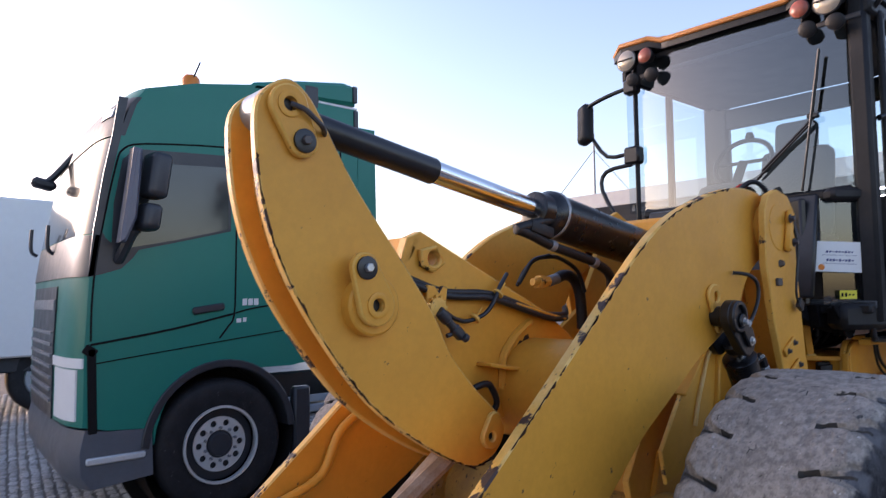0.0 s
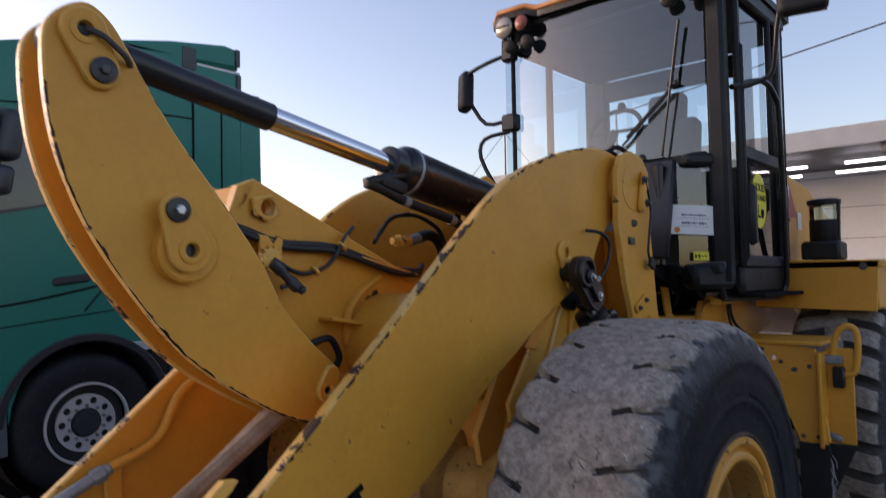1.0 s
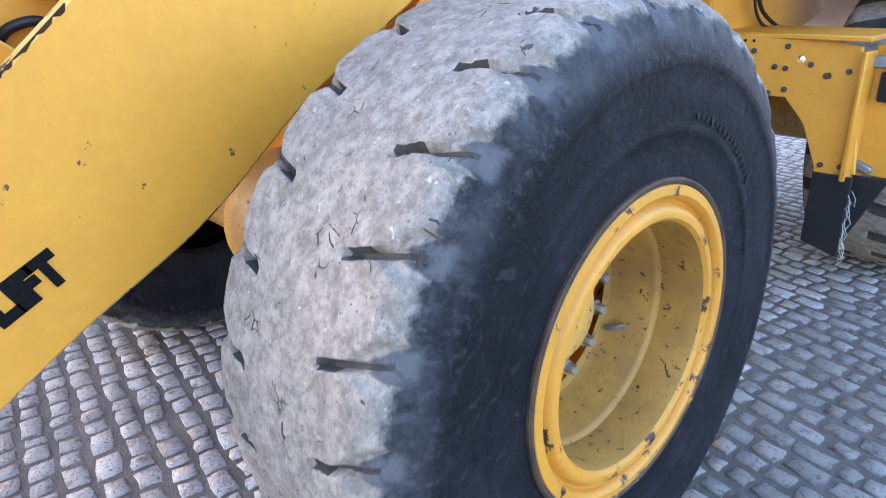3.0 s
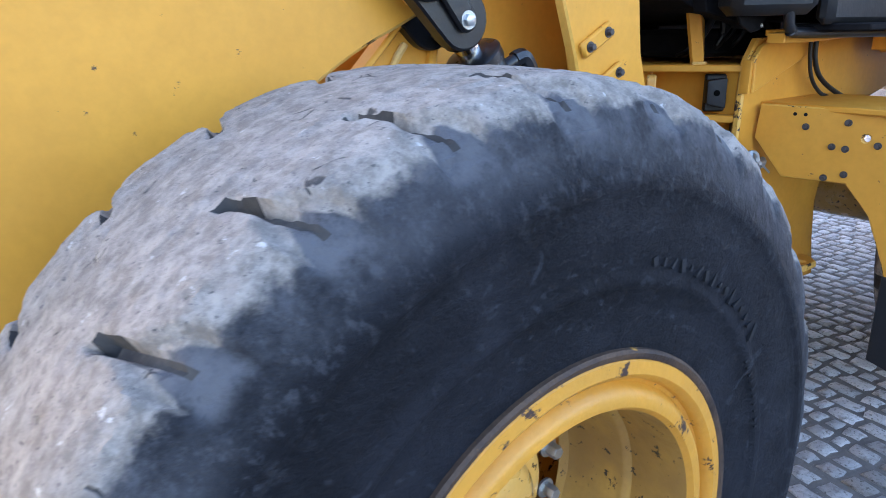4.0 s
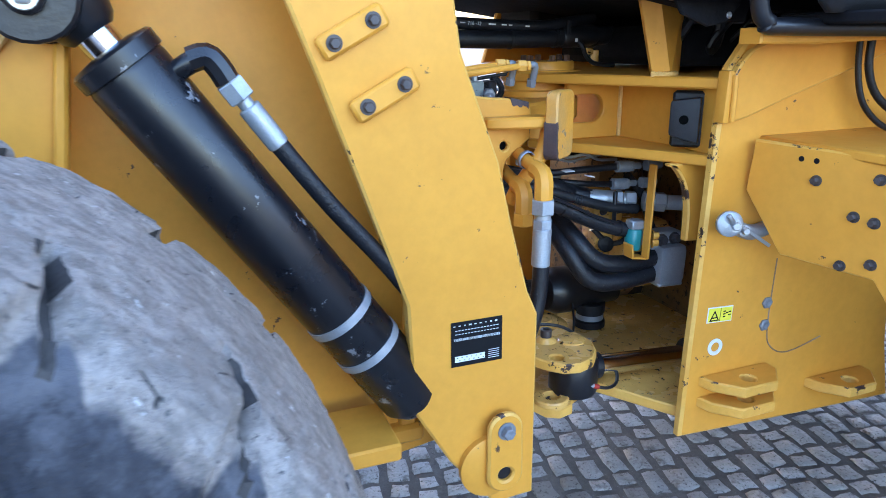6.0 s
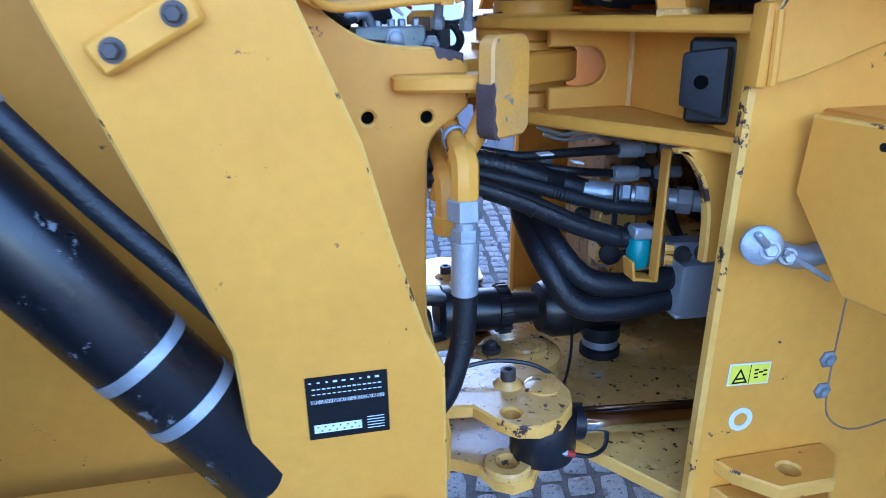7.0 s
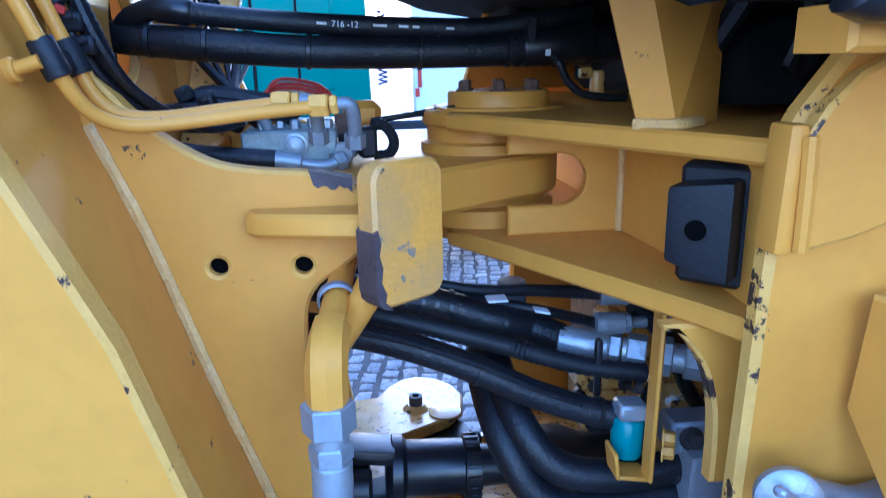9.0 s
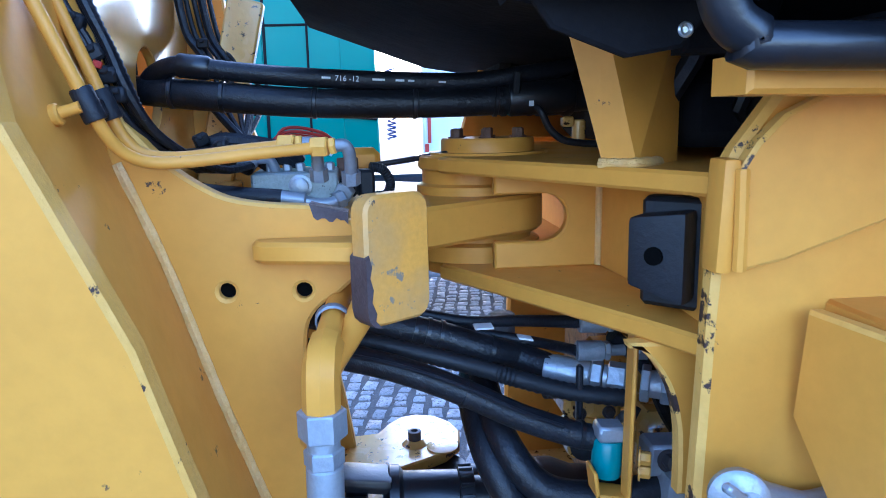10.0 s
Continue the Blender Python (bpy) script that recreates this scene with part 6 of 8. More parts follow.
bolt_bm(b, (1.70, -0.555, 1.0), (-0.35, -0.92, 0.12), 0.009, 0.012)
part("tap_lever", b, zinc, tap)
# upper hoses, valve block, pipes and harness above the hitch
hose([(0.90, 0.06, 1.455), (0.974, 0.02, 1.446), (1.07, 0.0, 1.436), (1.214, 0.0, 1.424), (1.381, 0.0, 1.420), (1.517, 0.0, 1.422), (1.62, 0.01, 1.427), (1.72, 0.04, 1.43)], 0.0235)
hose([(0.935, 0.05, 1.455), (0.965, 0.02, 1.476), (1.005, 0.0, 1.486), (1.046, 0.0, 1.481), (1.12, 0.0, 1.472), (1.221, 0.0, 1.463), (1.35, 0.0, 1.456), (1.469, 0.0, 1.453), (1.557, 0.0, 1.463), (1.64, 0.02, 1.475)], 0.0155)
# clamps, cuff and slack cable where the upper hoses end
b = bmesh.new()
lathe(b, [(0.024, 0), (0.030, 0.004), (0.030, 0.045), (0.033, 0.05), (0.033, 0.062), (0.026, 0.066), (0.026, 0.11)], (1.575, 0.004, 1.4245), (1, 0.10, 0.04), 24, 0)
part("hose_cuff", b, hose_m, loader, "black rubber hose cuff")
b = bmesh.new()
for x, r in ((1.518, 0.0265), (1.536, 0.0262), (1.562, 0.0268)):
    lathe(b, [(r - 0.004, 0), (r, 0.001), (r, 0.008), (r - 0.004, 0.009)], (x, 0.003, 1.4225), (1, 0.08, 0.03), 24, 0, cap=False)
pieces("hose_band", b, plastic, loader)
b = bmesh.new()
box(b, (1.541, -0.022, 1.447), (0.013, 0.010, 0.042), (0, 4, 0), 0.003)
part("clip_buckle", b, plastic, loader)
b = bmesh.new()
box(b, (1.564, -0.0265, 1.416), (0.008, 0.002, 0.009), (0, 0, 0), 0.0004)
part("white_tag", b, sticker_w, loader)
b = bmesh.new()
sweep(b, [(1.572, -0.018, 1.412), (1.581, -0.030, 1.400), (1.592, -0.030, 1.377), (1.614, -0.030, 1.357), (1.646, -0.030, 1.350), (1.685, -0.030, 1.347)], 0.006, 10)
part("slack_cable", b, hose_m, loader)
b = bmesh.new()
box(b, (1.640, 0.03, 1.385), (0.020, 0.02, 0.018), (0, 0, 0), 0.003)
rod(b, (1.660, 0.03, 1.345), (1.660, 0.03, 1.388), 0.012, 12, 0, 0.003)
pieces("bracket_foot", b, yellow_dirty, loader)
b = bmesh.new()
for x, z in ((0.985, 1.445), (1.066, 1.4365), (1.210, 1.4243), (1.372, 1.4200), (1.505, 1.4215)):
    lathe(b, [(0.0235, 0), (0.0255, 0.001), (0.0255, 0.007), (0.0235, 0.008)], (x, 0.0 if x > 1.0 else 0.012, z), (1, 0, -0.06), 22, 0)
lathe(b, [(0.026, 0), (0.028, 0.004), (0.028, 0.10), (0.024, 0.11)], (1.53, 0.0, 1.423), (1, 0, 0.05), 22, 0)
lathe(b, [(0.0175, 0), (0.019, 0.003), (0.019, 0.045), (0.0165, 0.05)], (1.005, 0.0, 1.4865), (1, 0, -0.12), 20, 0)
pieces("hose_sleeve", b, black, loader)
b = bmesh.new()
lathe(b, [(0.0178, 0), (0.0178, 0.008)], (1.040, 0.0, 1.482), (1, 0, -0.12), 18, 0, cap=False)
part("hose_band", b, teal_m, loader)
b = bmesh.new()
for k, (x, w) in enumerate(((1.235, 0.014), (1.318, 0.020), (1.352, 0.014), (1.37, 0.010), (1.42, 0.012))):
    box(b, (x, -0.0158, 1.4637 - 0.055 * (x - 1.22)), (w, 0.0008, 0.0032), (0, 3, 0), 0)
pieces("hose_print", b, sticker_w, loader, "", None)
lettering("lettering", "716 -12", 0.0125, pose(1.268, -0.0158, 1.4605, 90, 3, 0), sticker_w, loader, 0.0003)
hole = [(0.055 + 0.062 * math.cos(a * math.pi / 14), 1.452 + 0.068 * math.sin(a * math.pi / 14)) for a in range(28)]
b = plate_bm([(-0.280, 1.20), (-0.280, 1.75), (0.320, 1.75), (0.320, 1.20)], 0.926, 0.942, "x", holes=[hole], bevel=0.002)
cross_wall = part("cross_wall", b, [yellow_gloss, yellow_edge], loader, "greasy glossy yellow cross wall with hose opening")
# near-black plate behind the opening, painting the darkness inside it
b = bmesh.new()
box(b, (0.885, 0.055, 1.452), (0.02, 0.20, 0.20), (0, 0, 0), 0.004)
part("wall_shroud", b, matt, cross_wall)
b = bmesh.new()
box(b, (1.186, -0.062, 1.298), (0.126, 0.115, 0.048), (0, 0, 2), 0.003)
vb = part("valve_block", b, block_grey, loader, "grey hydraulic valve block")
b = bmesh.new()
for k in range(5):
    hexnut(b, (1.150 + 0.022 * k, -0.085 + 0.02 * (k % 2), 1.320), (1.150 + 0.022 * k, -0.085 + 0.02 * (k % 2), 1.334), 0.0075)
lathe(b, [(0.017, 0), (0.017, 0.006), (0.013, 0.007), (0.013, 0.016), (0.009, 0.018)], (1.196, -0.118, 1.302), (0, -1, 0), 18, 0)
rod(b, (1.168, -0.150, 1.289), (1.206, -0.150, 1.283), 0.0115, 16, 0, 0.002)
sweep(b, [(1.204, -0.150, 1.283), (1.222, -0.150, 1.279), (1.240, -0.148, 1.279), (1.256, -0.142, 1.284)], 0.0078, 12)
hexnut(b, (1.248, -0.146, 1.281), (1.260, -0.140, 1.285), 0.0135)
hexnut(b, (1.258, -0.135, 1.290), (1.262, -0.115, 1.292), 0.0150)
pieces("block_fitting", b, zinc, vb)
b = bmesh.new()
box(b, (1.262, -0.01, 1.318), (0.035, 0.006, 0.036), (0, 0, 4), 0.002)
part("block_bracket", b, cap_rust, vb)
b = bmesh.new()
rod(b, (1.252, -0.07, 1.295), (1.276, -0.072, 1.295), 0.017, 16, 0, 0.003)
box(b, (1.290, -0.06, 1.298), (0.026, 0.040, 0.044), (0, 0, 10), 0.005)
for k in range(4):
    box(b, (1.05 + 0.03 * k, -0.07, 1.335 + 0.006 * (k % 2)), (0.032, 0.03, 0.026), (10 * k, 12 * k, 0), 0.005)
pieces("block_plug", b, plastic, vb)
hose([(0.98, -0.13, 1.318), (1.05, -0.145, 1.302), (1.12, -0.15, 1.293), (1.172, -0.15, 1.288)], 0.0130)
hose([(1.00, -0.06, 1.345), (1.06, -0.10, 1.349), (1.11, -0.11, 1.346)], 0.0120)
b = bmesh.new()
sweep(b, [(1.298, -0.055, 1.322), (1.318, -0.05, 1.318), (1.330, -0.05, 1.296), (1.322, -0.05, 1.278), (1.300, -0.05, 1.276)], 0.0075, 10, 0, 12, 0.14)
part("corrugated_conduit", b, plastic, vb)
b = bmesh.new()
rod(b, (1.105, -0.11, 1.346), (1.135, -0.105, 1.342), 0.0125, 14, 0, 0.002)
sweep(b, [(1.132, -0.105, 1.342), (1.148, -0.10, 1.342), (1.156, -0.095, 1.330), (1.158, -0.09, 1.318)], 0.008, 10)
part("block_pipe", b, zinc, vb)
b = bmesh.new()
for k in range(3):
    sweep(b, [(1.12 + 0.02 * k, 0.01, 1.325), (1.155, 0.02, 1.358 + 0.006 * k), (1.20, 0.03, 1.360 + 0.006 * k), (1.235, 0.03, 1.338)], 0.0028, 6)
part("white_wire", b, sticker_w, loader)
b = bmesh.new()
for k, c in enumerate((0.02, 0.03, 0.045)):
    sweep(b, [(1.10 + 0.02 * k, 0.0, 1.34), (1.16, 0.01, 1.372 + 0.006 * k), (1.22, 0.02, 1.365 + 0.006 * k), (1.25, 0.02, 1.35)], 0.003, 6)
part("thin_wire", b, red_m, loader)
hose([(1.30, 0.05, 1.318), (1.36, 0.04, 1.326), (1.43, 0.0, 1.338)], 0.005)
for pts in ([(0.975, -0.44, 1.565), (1.0, -0.438, 1.50), (1.018, -0.432, 1.45), (1.034, -0.422, 1.402), (1.046, -0.405, 1.372), (1.067, -0.388, 1.357), (1.105, -0.37, 1.355), (1.178, -0.35, 1.361), (1.244, -0.33, 1.365)],
            [(0.962, -0.345, 1.57), (0.980, -0.34, 1.515), (1.002, -0.338, 1.452), (1.017, -0.336, 1.408), (1.030, -0.333, 1.378), (1.050, -0.33, 1.362), (1.088, -0.325, 1.358), (1.150, -0.315, 1.364), (1.204, -0.305, 1.368)]):
    b = bmesh.new()
    sweep(b, pts, 0.0069, 12)
    pipe = part("steel_pipe", b, yellow, loader, "bent yellow steel pipe")
    q = Vector(pts[-1])
    b = bmesh.new()
    hexnut(b, q - Vector((0.010, -0.002, -0.001)), q + Vector((0.010, -0.002, 0.001)), 0.0125)
    hexnut(b, q + Vector((0.011, -0.002, 0.001)), q + Vector((0.019, -0.003, 0.002)), 0.0105)
    part("pipe_nut", b, yellow_edge, pipe)
    b = bmesh.new()
    sweep(b, [q + Vector((0.019, -0.003, 0.002)), q + Vector((0.030, -0.003, 0.001)), q + Vector((0.034, 0.004, -0.012)), q + Vector((0.034, 0.02, -0.045))], 0.0075, 10)
    rod(b, q + Vector((0.034, 0.016, -0.030)), q + Vector((0.034, 0.02, -0.045)), 0.0115, 6)
    part("pipe_elbow", b, zinc_dirty, pipe)
b = bmesh.new()
for q in ((1.029, -0.424, 1.416), (1.014, -0.337, 1.418)):
    lathe(b, [(0.0105, -0.017), (0.0112, -0.015), (0.0112, 0.015), (0.0105, 0.017)], q, (-0.33, -0.05, 0.93), 18, 0)
box(b, (1.018, -0.382, 1.414), (0.010, 0.075, 0.022), (0, -18, 8), 0.003)
pieces("pipe_clip", b, plastic, loader)
b = bmesh.new()
rod(b, (1.002, -0.437, 1.407), (1.026, -0.435, 1.414), 0.006, 10)
rod(b, (0.999, -0.437, 1.406), (1.008, -0.437, 1.408), 0.011, 12, 0, 0.002)
part("clip_stud", b, yellow, loader)
# wiring harness up the tower
rnd = random.Random(8)
b = bmesh.new()
for k in range(11):
    o = Vector((rnd.uniform(-0.014, 0.014), rnd.uniform(-0.02, 0.02), 0))
    sweep(b, [Vector((0.945, -0.30, 1.64)) + o, Vector((0.978, -0.30, 1.535)) + o * 1.3, Vector((1.0, -0.30, 1.486)) + o, Vector((1.015, -0.29, 1.429)) + o * 1.2, Vector((1.04, -0.26, 1.378)) + o, Vector((1.085, -0.18, 1.335)) + o, Vector((1.13, -0.1, 1.335))], rnd.choice((0.0035, 0.0045, 0.006)), 8)
pieces("harness_cable", b, hose_m, loader, "", None)
b = bmesh.new()
sweep(b, [(0.955, -0.285, 1.62), (0.985, -0.285, 1.53), (1.008, -0.285, 1.47), (1.025, -0.275, 1.41)], 0.009, 10, 0, 16, 0.14)
part("corrugated_conduit", b, plastic, loader)
b = bmesh.new()
for k in range(5):
    o = Vector((0.012 * k - 0.02, 0.012 * k, 0))
    sweep(b, [Vector((0.965, 0.25, 1.66)) + o, Vector((0.98, 0.25, 1.565)) + o, Vector((1.01, 0.24, 1.515)) + o, Vector((1.03, 0.22, 1.45)) + o * 2, Vector((1.07, 0.16, 1.36))], rnd.choice((0.005, 0.008)), 8)
for k in range(4):
    sweep(b, [(1.02 + 0.01 * k, -0.06, 1.345 + 0.006 * k), (1.08, -0.08 + 0.01 * k, 1.352 + 0.008 * k), (1.15 + 0.01 * k, -0.07, 1.345 + 0.004 * k), (1.19, -0.06, 1.335)], rnd.choice((0.006, 0.009, 0.012)), 8)
pieces("harness_cable", b, hose_m, loader, "", None)
for q in ((1.0, -0.32, 1.475), (1.012, -0.32, 1.452), (0.985, -0.32, 1.51), (1.02, -0.315, 1.43), (0.99, 0.24, 1.545), (1.04, 0.20, 1.47), (1.06, -0.11, 1.345), (1.085, -0.11, 1.362), (1.12, -0.10, 1.35), (1.05, -0.08, 1.372)):
    b = bmesh.new()
    box(b, q, (0.022, 0.016, 0.018), (rnd.uniform(-30, 30), rnd.uniform(-30, 30), rnd.uniform(-30, 30)), 0.003)
    box(b, Vector(q) + Vector((0.0, -0.009, 0.004)), (0.010, 0.006, 0.008), (0, rnd.uniform(-20, 20), 0), 0.002)
    part("wire_plug", b, plastic, loader)
b = bmesh.new()
box(b, (1.008, -0.333, 1.462), (0.010, 0.004, 0.008), (0, 20, 0), 0.001)
part("plug_lock", b, red_m, loader)
# brackets behind the steering valve
b = bmesh.new()
box(b, (1.285, 0.10, 1.325), (0.06, 0.05, 0.045), (0, 0, 8), 0.012)
part("frame_lug", b, yellow, loader)
# far tower foot behind the hoses
b = bmesh.new()
box(b, (1.015, 0.30, 1.42), (0.07, 0.03, 0.44), (0, 14, 0), 0.004)
part("inner_brace", b, yellow_dirty, loader)

# brake lines and clutter behind the hoses
b = bmesh.new()
sweep(b, [(1.50, -0.02, 1.115), (1.55, -0.03, 1.098), (1.60, -0.04, 1.104), (1.64, -0.05, 1.088), (1.70, -0.05, 1.085)], 0.0045, 8)
sweep(b, [(1.52, 0.0, 1.095), (1.57, -0.01, 1.082), (1.63, -0.02, 1.092), (1.68, -0.02, 1.10)], 0.004, 8)
pieces("brake_line", b, zinc, loader, "", None)
b = bmesh.new()
sweep(b, [(1.53, -0.01, 1.125), (1.58, -0.02, 1.105), (1.64, -0.03, 1.12), (1.70, 0.0, 1.10)], 0.007, 8)
sweep(b, [(1.60, -0.10, 0.90), (1.64, -0.12, 0.86), (1.68, -0.14, 0.87), (1.72, -0.12, 0.92)], 0.008, 8)
sweep(b, [(1.66, -0.16, 1.06), (1.72, -0.15, 1.0), (1.76, -0.14, 0.92), (1.80, -0.12, 0.86)], 0.012, 8)
pieces("small_hose", b, hose_m, loader, "", None)
b = bmesh.new()
rod(b, (1.515, -0.01, 0.99), (1.515, -0.01, 1.06), 0.024, 16, 0, 0.003)
part("pipe_sleeve", b, zinc_dirty, loader)
b = bmesh.new()
box(b, (1.655, -0.06, 0.925), (0.10, 0.08, 0.07), (0, 4, 0), 0.010)
box(b, (1.64, -0.08, 0.86), (0.06, 0.06, 0.07), (0, 0, 0), 0.010)
vb2 = part("pilot_valve", b, yellow_dirty, loader, "dirty yellow pilot valve")
b = bmesh.new()
for q in ((1.63, -0.10, 0.948), (1.68, -0.10, 0.948), (1.63, -0.10, 0.905), (1.68, -0.10, 0.905)):
    bolt_bm(b, q, (0, -1, 0), 0.008, 0.010)
rod(b, (1.60, -0.07, 0.935), (1.575, -0.075, 0.938), 0.013, 12, 0, 0.002)
pieces("valve_bolt", b, steel, vb2)
b = bmesh.new()
lathe(b, [(0.020, 0), (0.022, 0.004), (0.022, 0.018), (0.012, 0.022)], (1.635, -0.11, 0.855), (-0.3, -0.9, 0.1), 18, 0)
part("valve_plug", b, plastic, vb2)


# ---- steps, cab, hood ----
def turned(b, about=-0.68):
    """Yaws the step box front a little, inner end forward."""
    for v in b.verts:
        v.co.x -= 0.005 + 0.16 * (v.co.y - about)
    return b


b = turned(plate_bm([(-0.518, 1.085), (-0.528, 1.201), (-0.86, 1.197), (-1.06, 1.165), (-1.115, 0.675), (-0.975, 0.655), (-0.955, 0.72), (-0.90, 0.86), (-0.82, 0.957), (-0.62, 0.957)], 1.755, 1.775, "x",
                    holes=[ring(-0.86, 1.11, 0.012, 10), ring(-0.96, 1.05, 0.012, 10)], bevel=0.004))
steps = part("step_box", b, [yellow, yellow_edge], loader, "yellow step box with bolts and rubber flap")
b = bmesh.new()
box(b, (1.90, -1.10, 0.90), (0.26, 0.02, 0.50), (0, 0, -8), 0.005)
box(b, (1.87, -1.16, 0.92), (0.02, 0.13, 0.50), (0, 0, 0), 0.004)
box(b, (1.98, -0.80, 1.195), (0.44, 0.60, 0.02), (0, 0, 0), 0.004)
pieces("step_side", b, yellow, steps, "", None)
b = bmesh.new()
for y, z in ((-0.680, 1.134), (-0.804, 1.156), (-0.766, 1.075), (-0.806, 1.071), (-0.755, 0.970), (-0.813, 0.988), (-0.895, 1.09), (-0.955, 1.05), (-1.03, 1.07), (-0.99, 0.70), (-1.06, 0.70)):
    bolt_bm(b, (1.755, y, z), (-1, 0, 0), 0.0080, 0.010)
turned(b)
pieces("step_bolt", b, steel, steps)
b = bmesh.new()
for y in (-0.642, -0.675):
    lathe(b, [(0.006, 0), (0.006, 0.001)], (1.7545, y, 1.174), (-1, 0, 0), 10, 0)
turned(b)
pieces("step_bore", b, ink, steps)
b = bmesh.new()
sweep(b, [(1.86, -1.13, 1.10), (1.86, -1.145, 1.22), (1.86, -1.19, 1.285), (1.86, -1.24, 1.27), (1.86, -1.25, 1.18), (1.86, -1.235, 1.06), (1.86, -1.20, 1.035), (1.86, -1.16, 1.03)], 0.017, 12)
part("grab_handle", b, yellow, steps, "yellow grab handle")
b = bmesh.new()
box(b, (1.85, -1.135, 1.11), (0.04, 0.09, 0.045), (0, 0, 0), 0.006)
box(b, (1.85, -1.13, 0.705), (0.04, 0.07, 0.03), (20, 0, 0), 0.006)
pieces("handle_hinge", b, zinc_dirty, steps)
b = bmesh.new()
box(b, (1.85, -1.16, 1.02), (0.05, 0.055, 0.11), (0, 0, 0), 0.006)
part("handle_latch", b, black, steps)
b = bmesh.new()
merge(b, plate_bm([(-0.97, 0.67), (-1.12, 0.67), (-1.12, 0.33), (-0.97, 0.37)], 1.785, 1.80, "x"))
merge(b, plate_bm([(-1.10, 0.67), (-1.235, 0.67), (-1.10, 0.36)], 1.84, 1.852, "x"))
flap = part("rubber_flap", b, [plastic, plastic], steps, "torn black rubber flap")
b = bmesh.new()
rnd = random.Random(2)
for k in range(14):
    y, z = -1.118 - 0.012 * rnd.random(), 0.62 - 0.02 * k
    sweep(b, [(1.782, y, z), (1.778, y - rnd.uniform(0.0, 0.02), z - 0.03), (1.78, y + rnd.uniform(-0.02, 0.01), z - 0.06)], 0.0012, 4, 0, 1)
part("frayed_threads", b, sticker_w, flap)
# cab floor pan as a near-black box that carries the shade under the cab
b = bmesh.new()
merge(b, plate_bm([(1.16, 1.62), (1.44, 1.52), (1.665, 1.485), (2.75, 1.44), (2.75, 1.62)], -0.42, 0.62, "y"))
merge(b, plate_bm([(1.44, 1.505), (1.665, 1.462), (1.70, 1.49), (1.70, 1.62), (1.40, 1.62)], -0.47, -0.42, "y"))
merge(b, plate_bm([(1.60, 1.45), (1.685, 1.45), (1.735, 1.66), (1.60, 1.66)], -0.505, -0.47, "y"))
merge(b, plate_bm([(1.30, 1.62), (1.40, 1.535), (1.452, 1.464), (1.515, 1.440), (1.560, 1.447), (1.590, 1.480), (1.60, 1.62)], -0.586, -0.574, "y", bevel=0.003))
under = part("cab_floor", b, [matt, matt], loader, "cab floor pan, near-black for the shade under the cab")
b = bmesh.new()
lathe(b, [(0.0062, 0), (0.0066, 0.002), (0.0050, 0.0035), (0.0028, 0.0025), (0.0026, 0.001)], (1.562, -0.5862, 1.461), (0, -1, 0), 14, 0)
part("floor_bolt", b, silver, under)
b = bmesh.new()
rnd = random.Random(12)
for k in range(9):
    x = 1.62 + 0.06 * k
    sweep(b, [(x, -0.30 + 0.03 * k, 1.60), (x + 0.03, -0.32, 1.50), (x + rnd.uniform(-0.04, 0.06), -0.33 + rnd.uniform(-0.05, 0.05), 1.40), (x + rnd.uniform(0, 0.1), -0.2, 1.36)], rnd.choice((0.006, 0.01, 0.014)), 8)
pieces("under_cab_hose", b, hose_m, loader, "", None)
# near-black boxes added to keep the space under the cab dark
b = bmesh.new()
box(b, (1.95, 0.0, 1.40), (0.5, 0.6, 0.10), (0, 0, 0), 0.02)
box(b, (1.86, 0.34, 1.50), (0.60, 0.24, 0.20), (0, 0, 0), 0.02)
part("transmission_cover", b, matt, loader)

# cab
b = bmesh.new()
for x, y0, w, dd in ((1.50, 0.65, 0.035, 0.035), (1.56, -0.69, 0.10, 0.10), (2.42, -0.74, 0.06, 0.06), (2.57, -0.72, 0.05, 0.06), (2.75, -0.47, 0.06, 0.06), (2.76, 0.72, 0.08, 0.20)):
    box(b, (x, y0, 2.40), (w, dd, 1.76), (0, 0, 0), 0.02)
box(b, (1.505, -0.02, 2.215), (0.05, 1.26, 0.07), (0, 0, 0), 0.02)
box(b, (1.51, -0.02, 3.255), (0.05, 1.26, 0.05), (0, 0, 0), 0.012)
box(b, (2.05, -0.74, 3.20), (1.06, 0.05, 0.09), (0, 0, 0), 0.015)
box(b, (2.14, 0.76, 3.20), (1.2, 0.05, 0.09), (0, 0, 0), 0.015)
box(b, (2.66, -0.60, 3.20), (0.30, 0.05, 0.09), (0, 0, 53), 0.015)
box(b, (2.66, -0.60, 1.95), (0.30, 0.05, 0.75), (0, 0, 53), 0.015)
box(b, (2.75, 0.14, 3.20), (0.06, 1.22, 0.09), (0, 0, 0), 0.015)
box(b, (2.75, 0.14, 1.95), (0.06, 1.22, 0.75), (0, 0, 0), 0.015)
box(b, (2.14, 0.76, 1.85), (1.2, 0.05, 0.65), (0, 0, 0), 0.015)
box(b, (2.11, 0.76, 2.67), (0.06, 0.045, 1.0), (0, 0, 0), 0.015)
box(b, (2.752, 0.12, 3.06), (0.05, 1.12, 0.16), (0, 0, 0), 0.01)
box(b, (1.52, -0.62, 1.56), (0.26, 0.16, 0.14), (0, 0, -38), 0.03)
box(b, (1.52, -0.62, 2.20), (0.26, 0.10, 0.07), (0, 0, -38), 0.02)
box(b, (2.08, -0.74, 1.54), (0.90, 0.06, 0.16), (0, 0, 0), 0.02)
bits = pieces("cab_pillar", b, plastic, loader, "", None)
b = bmesh.new()
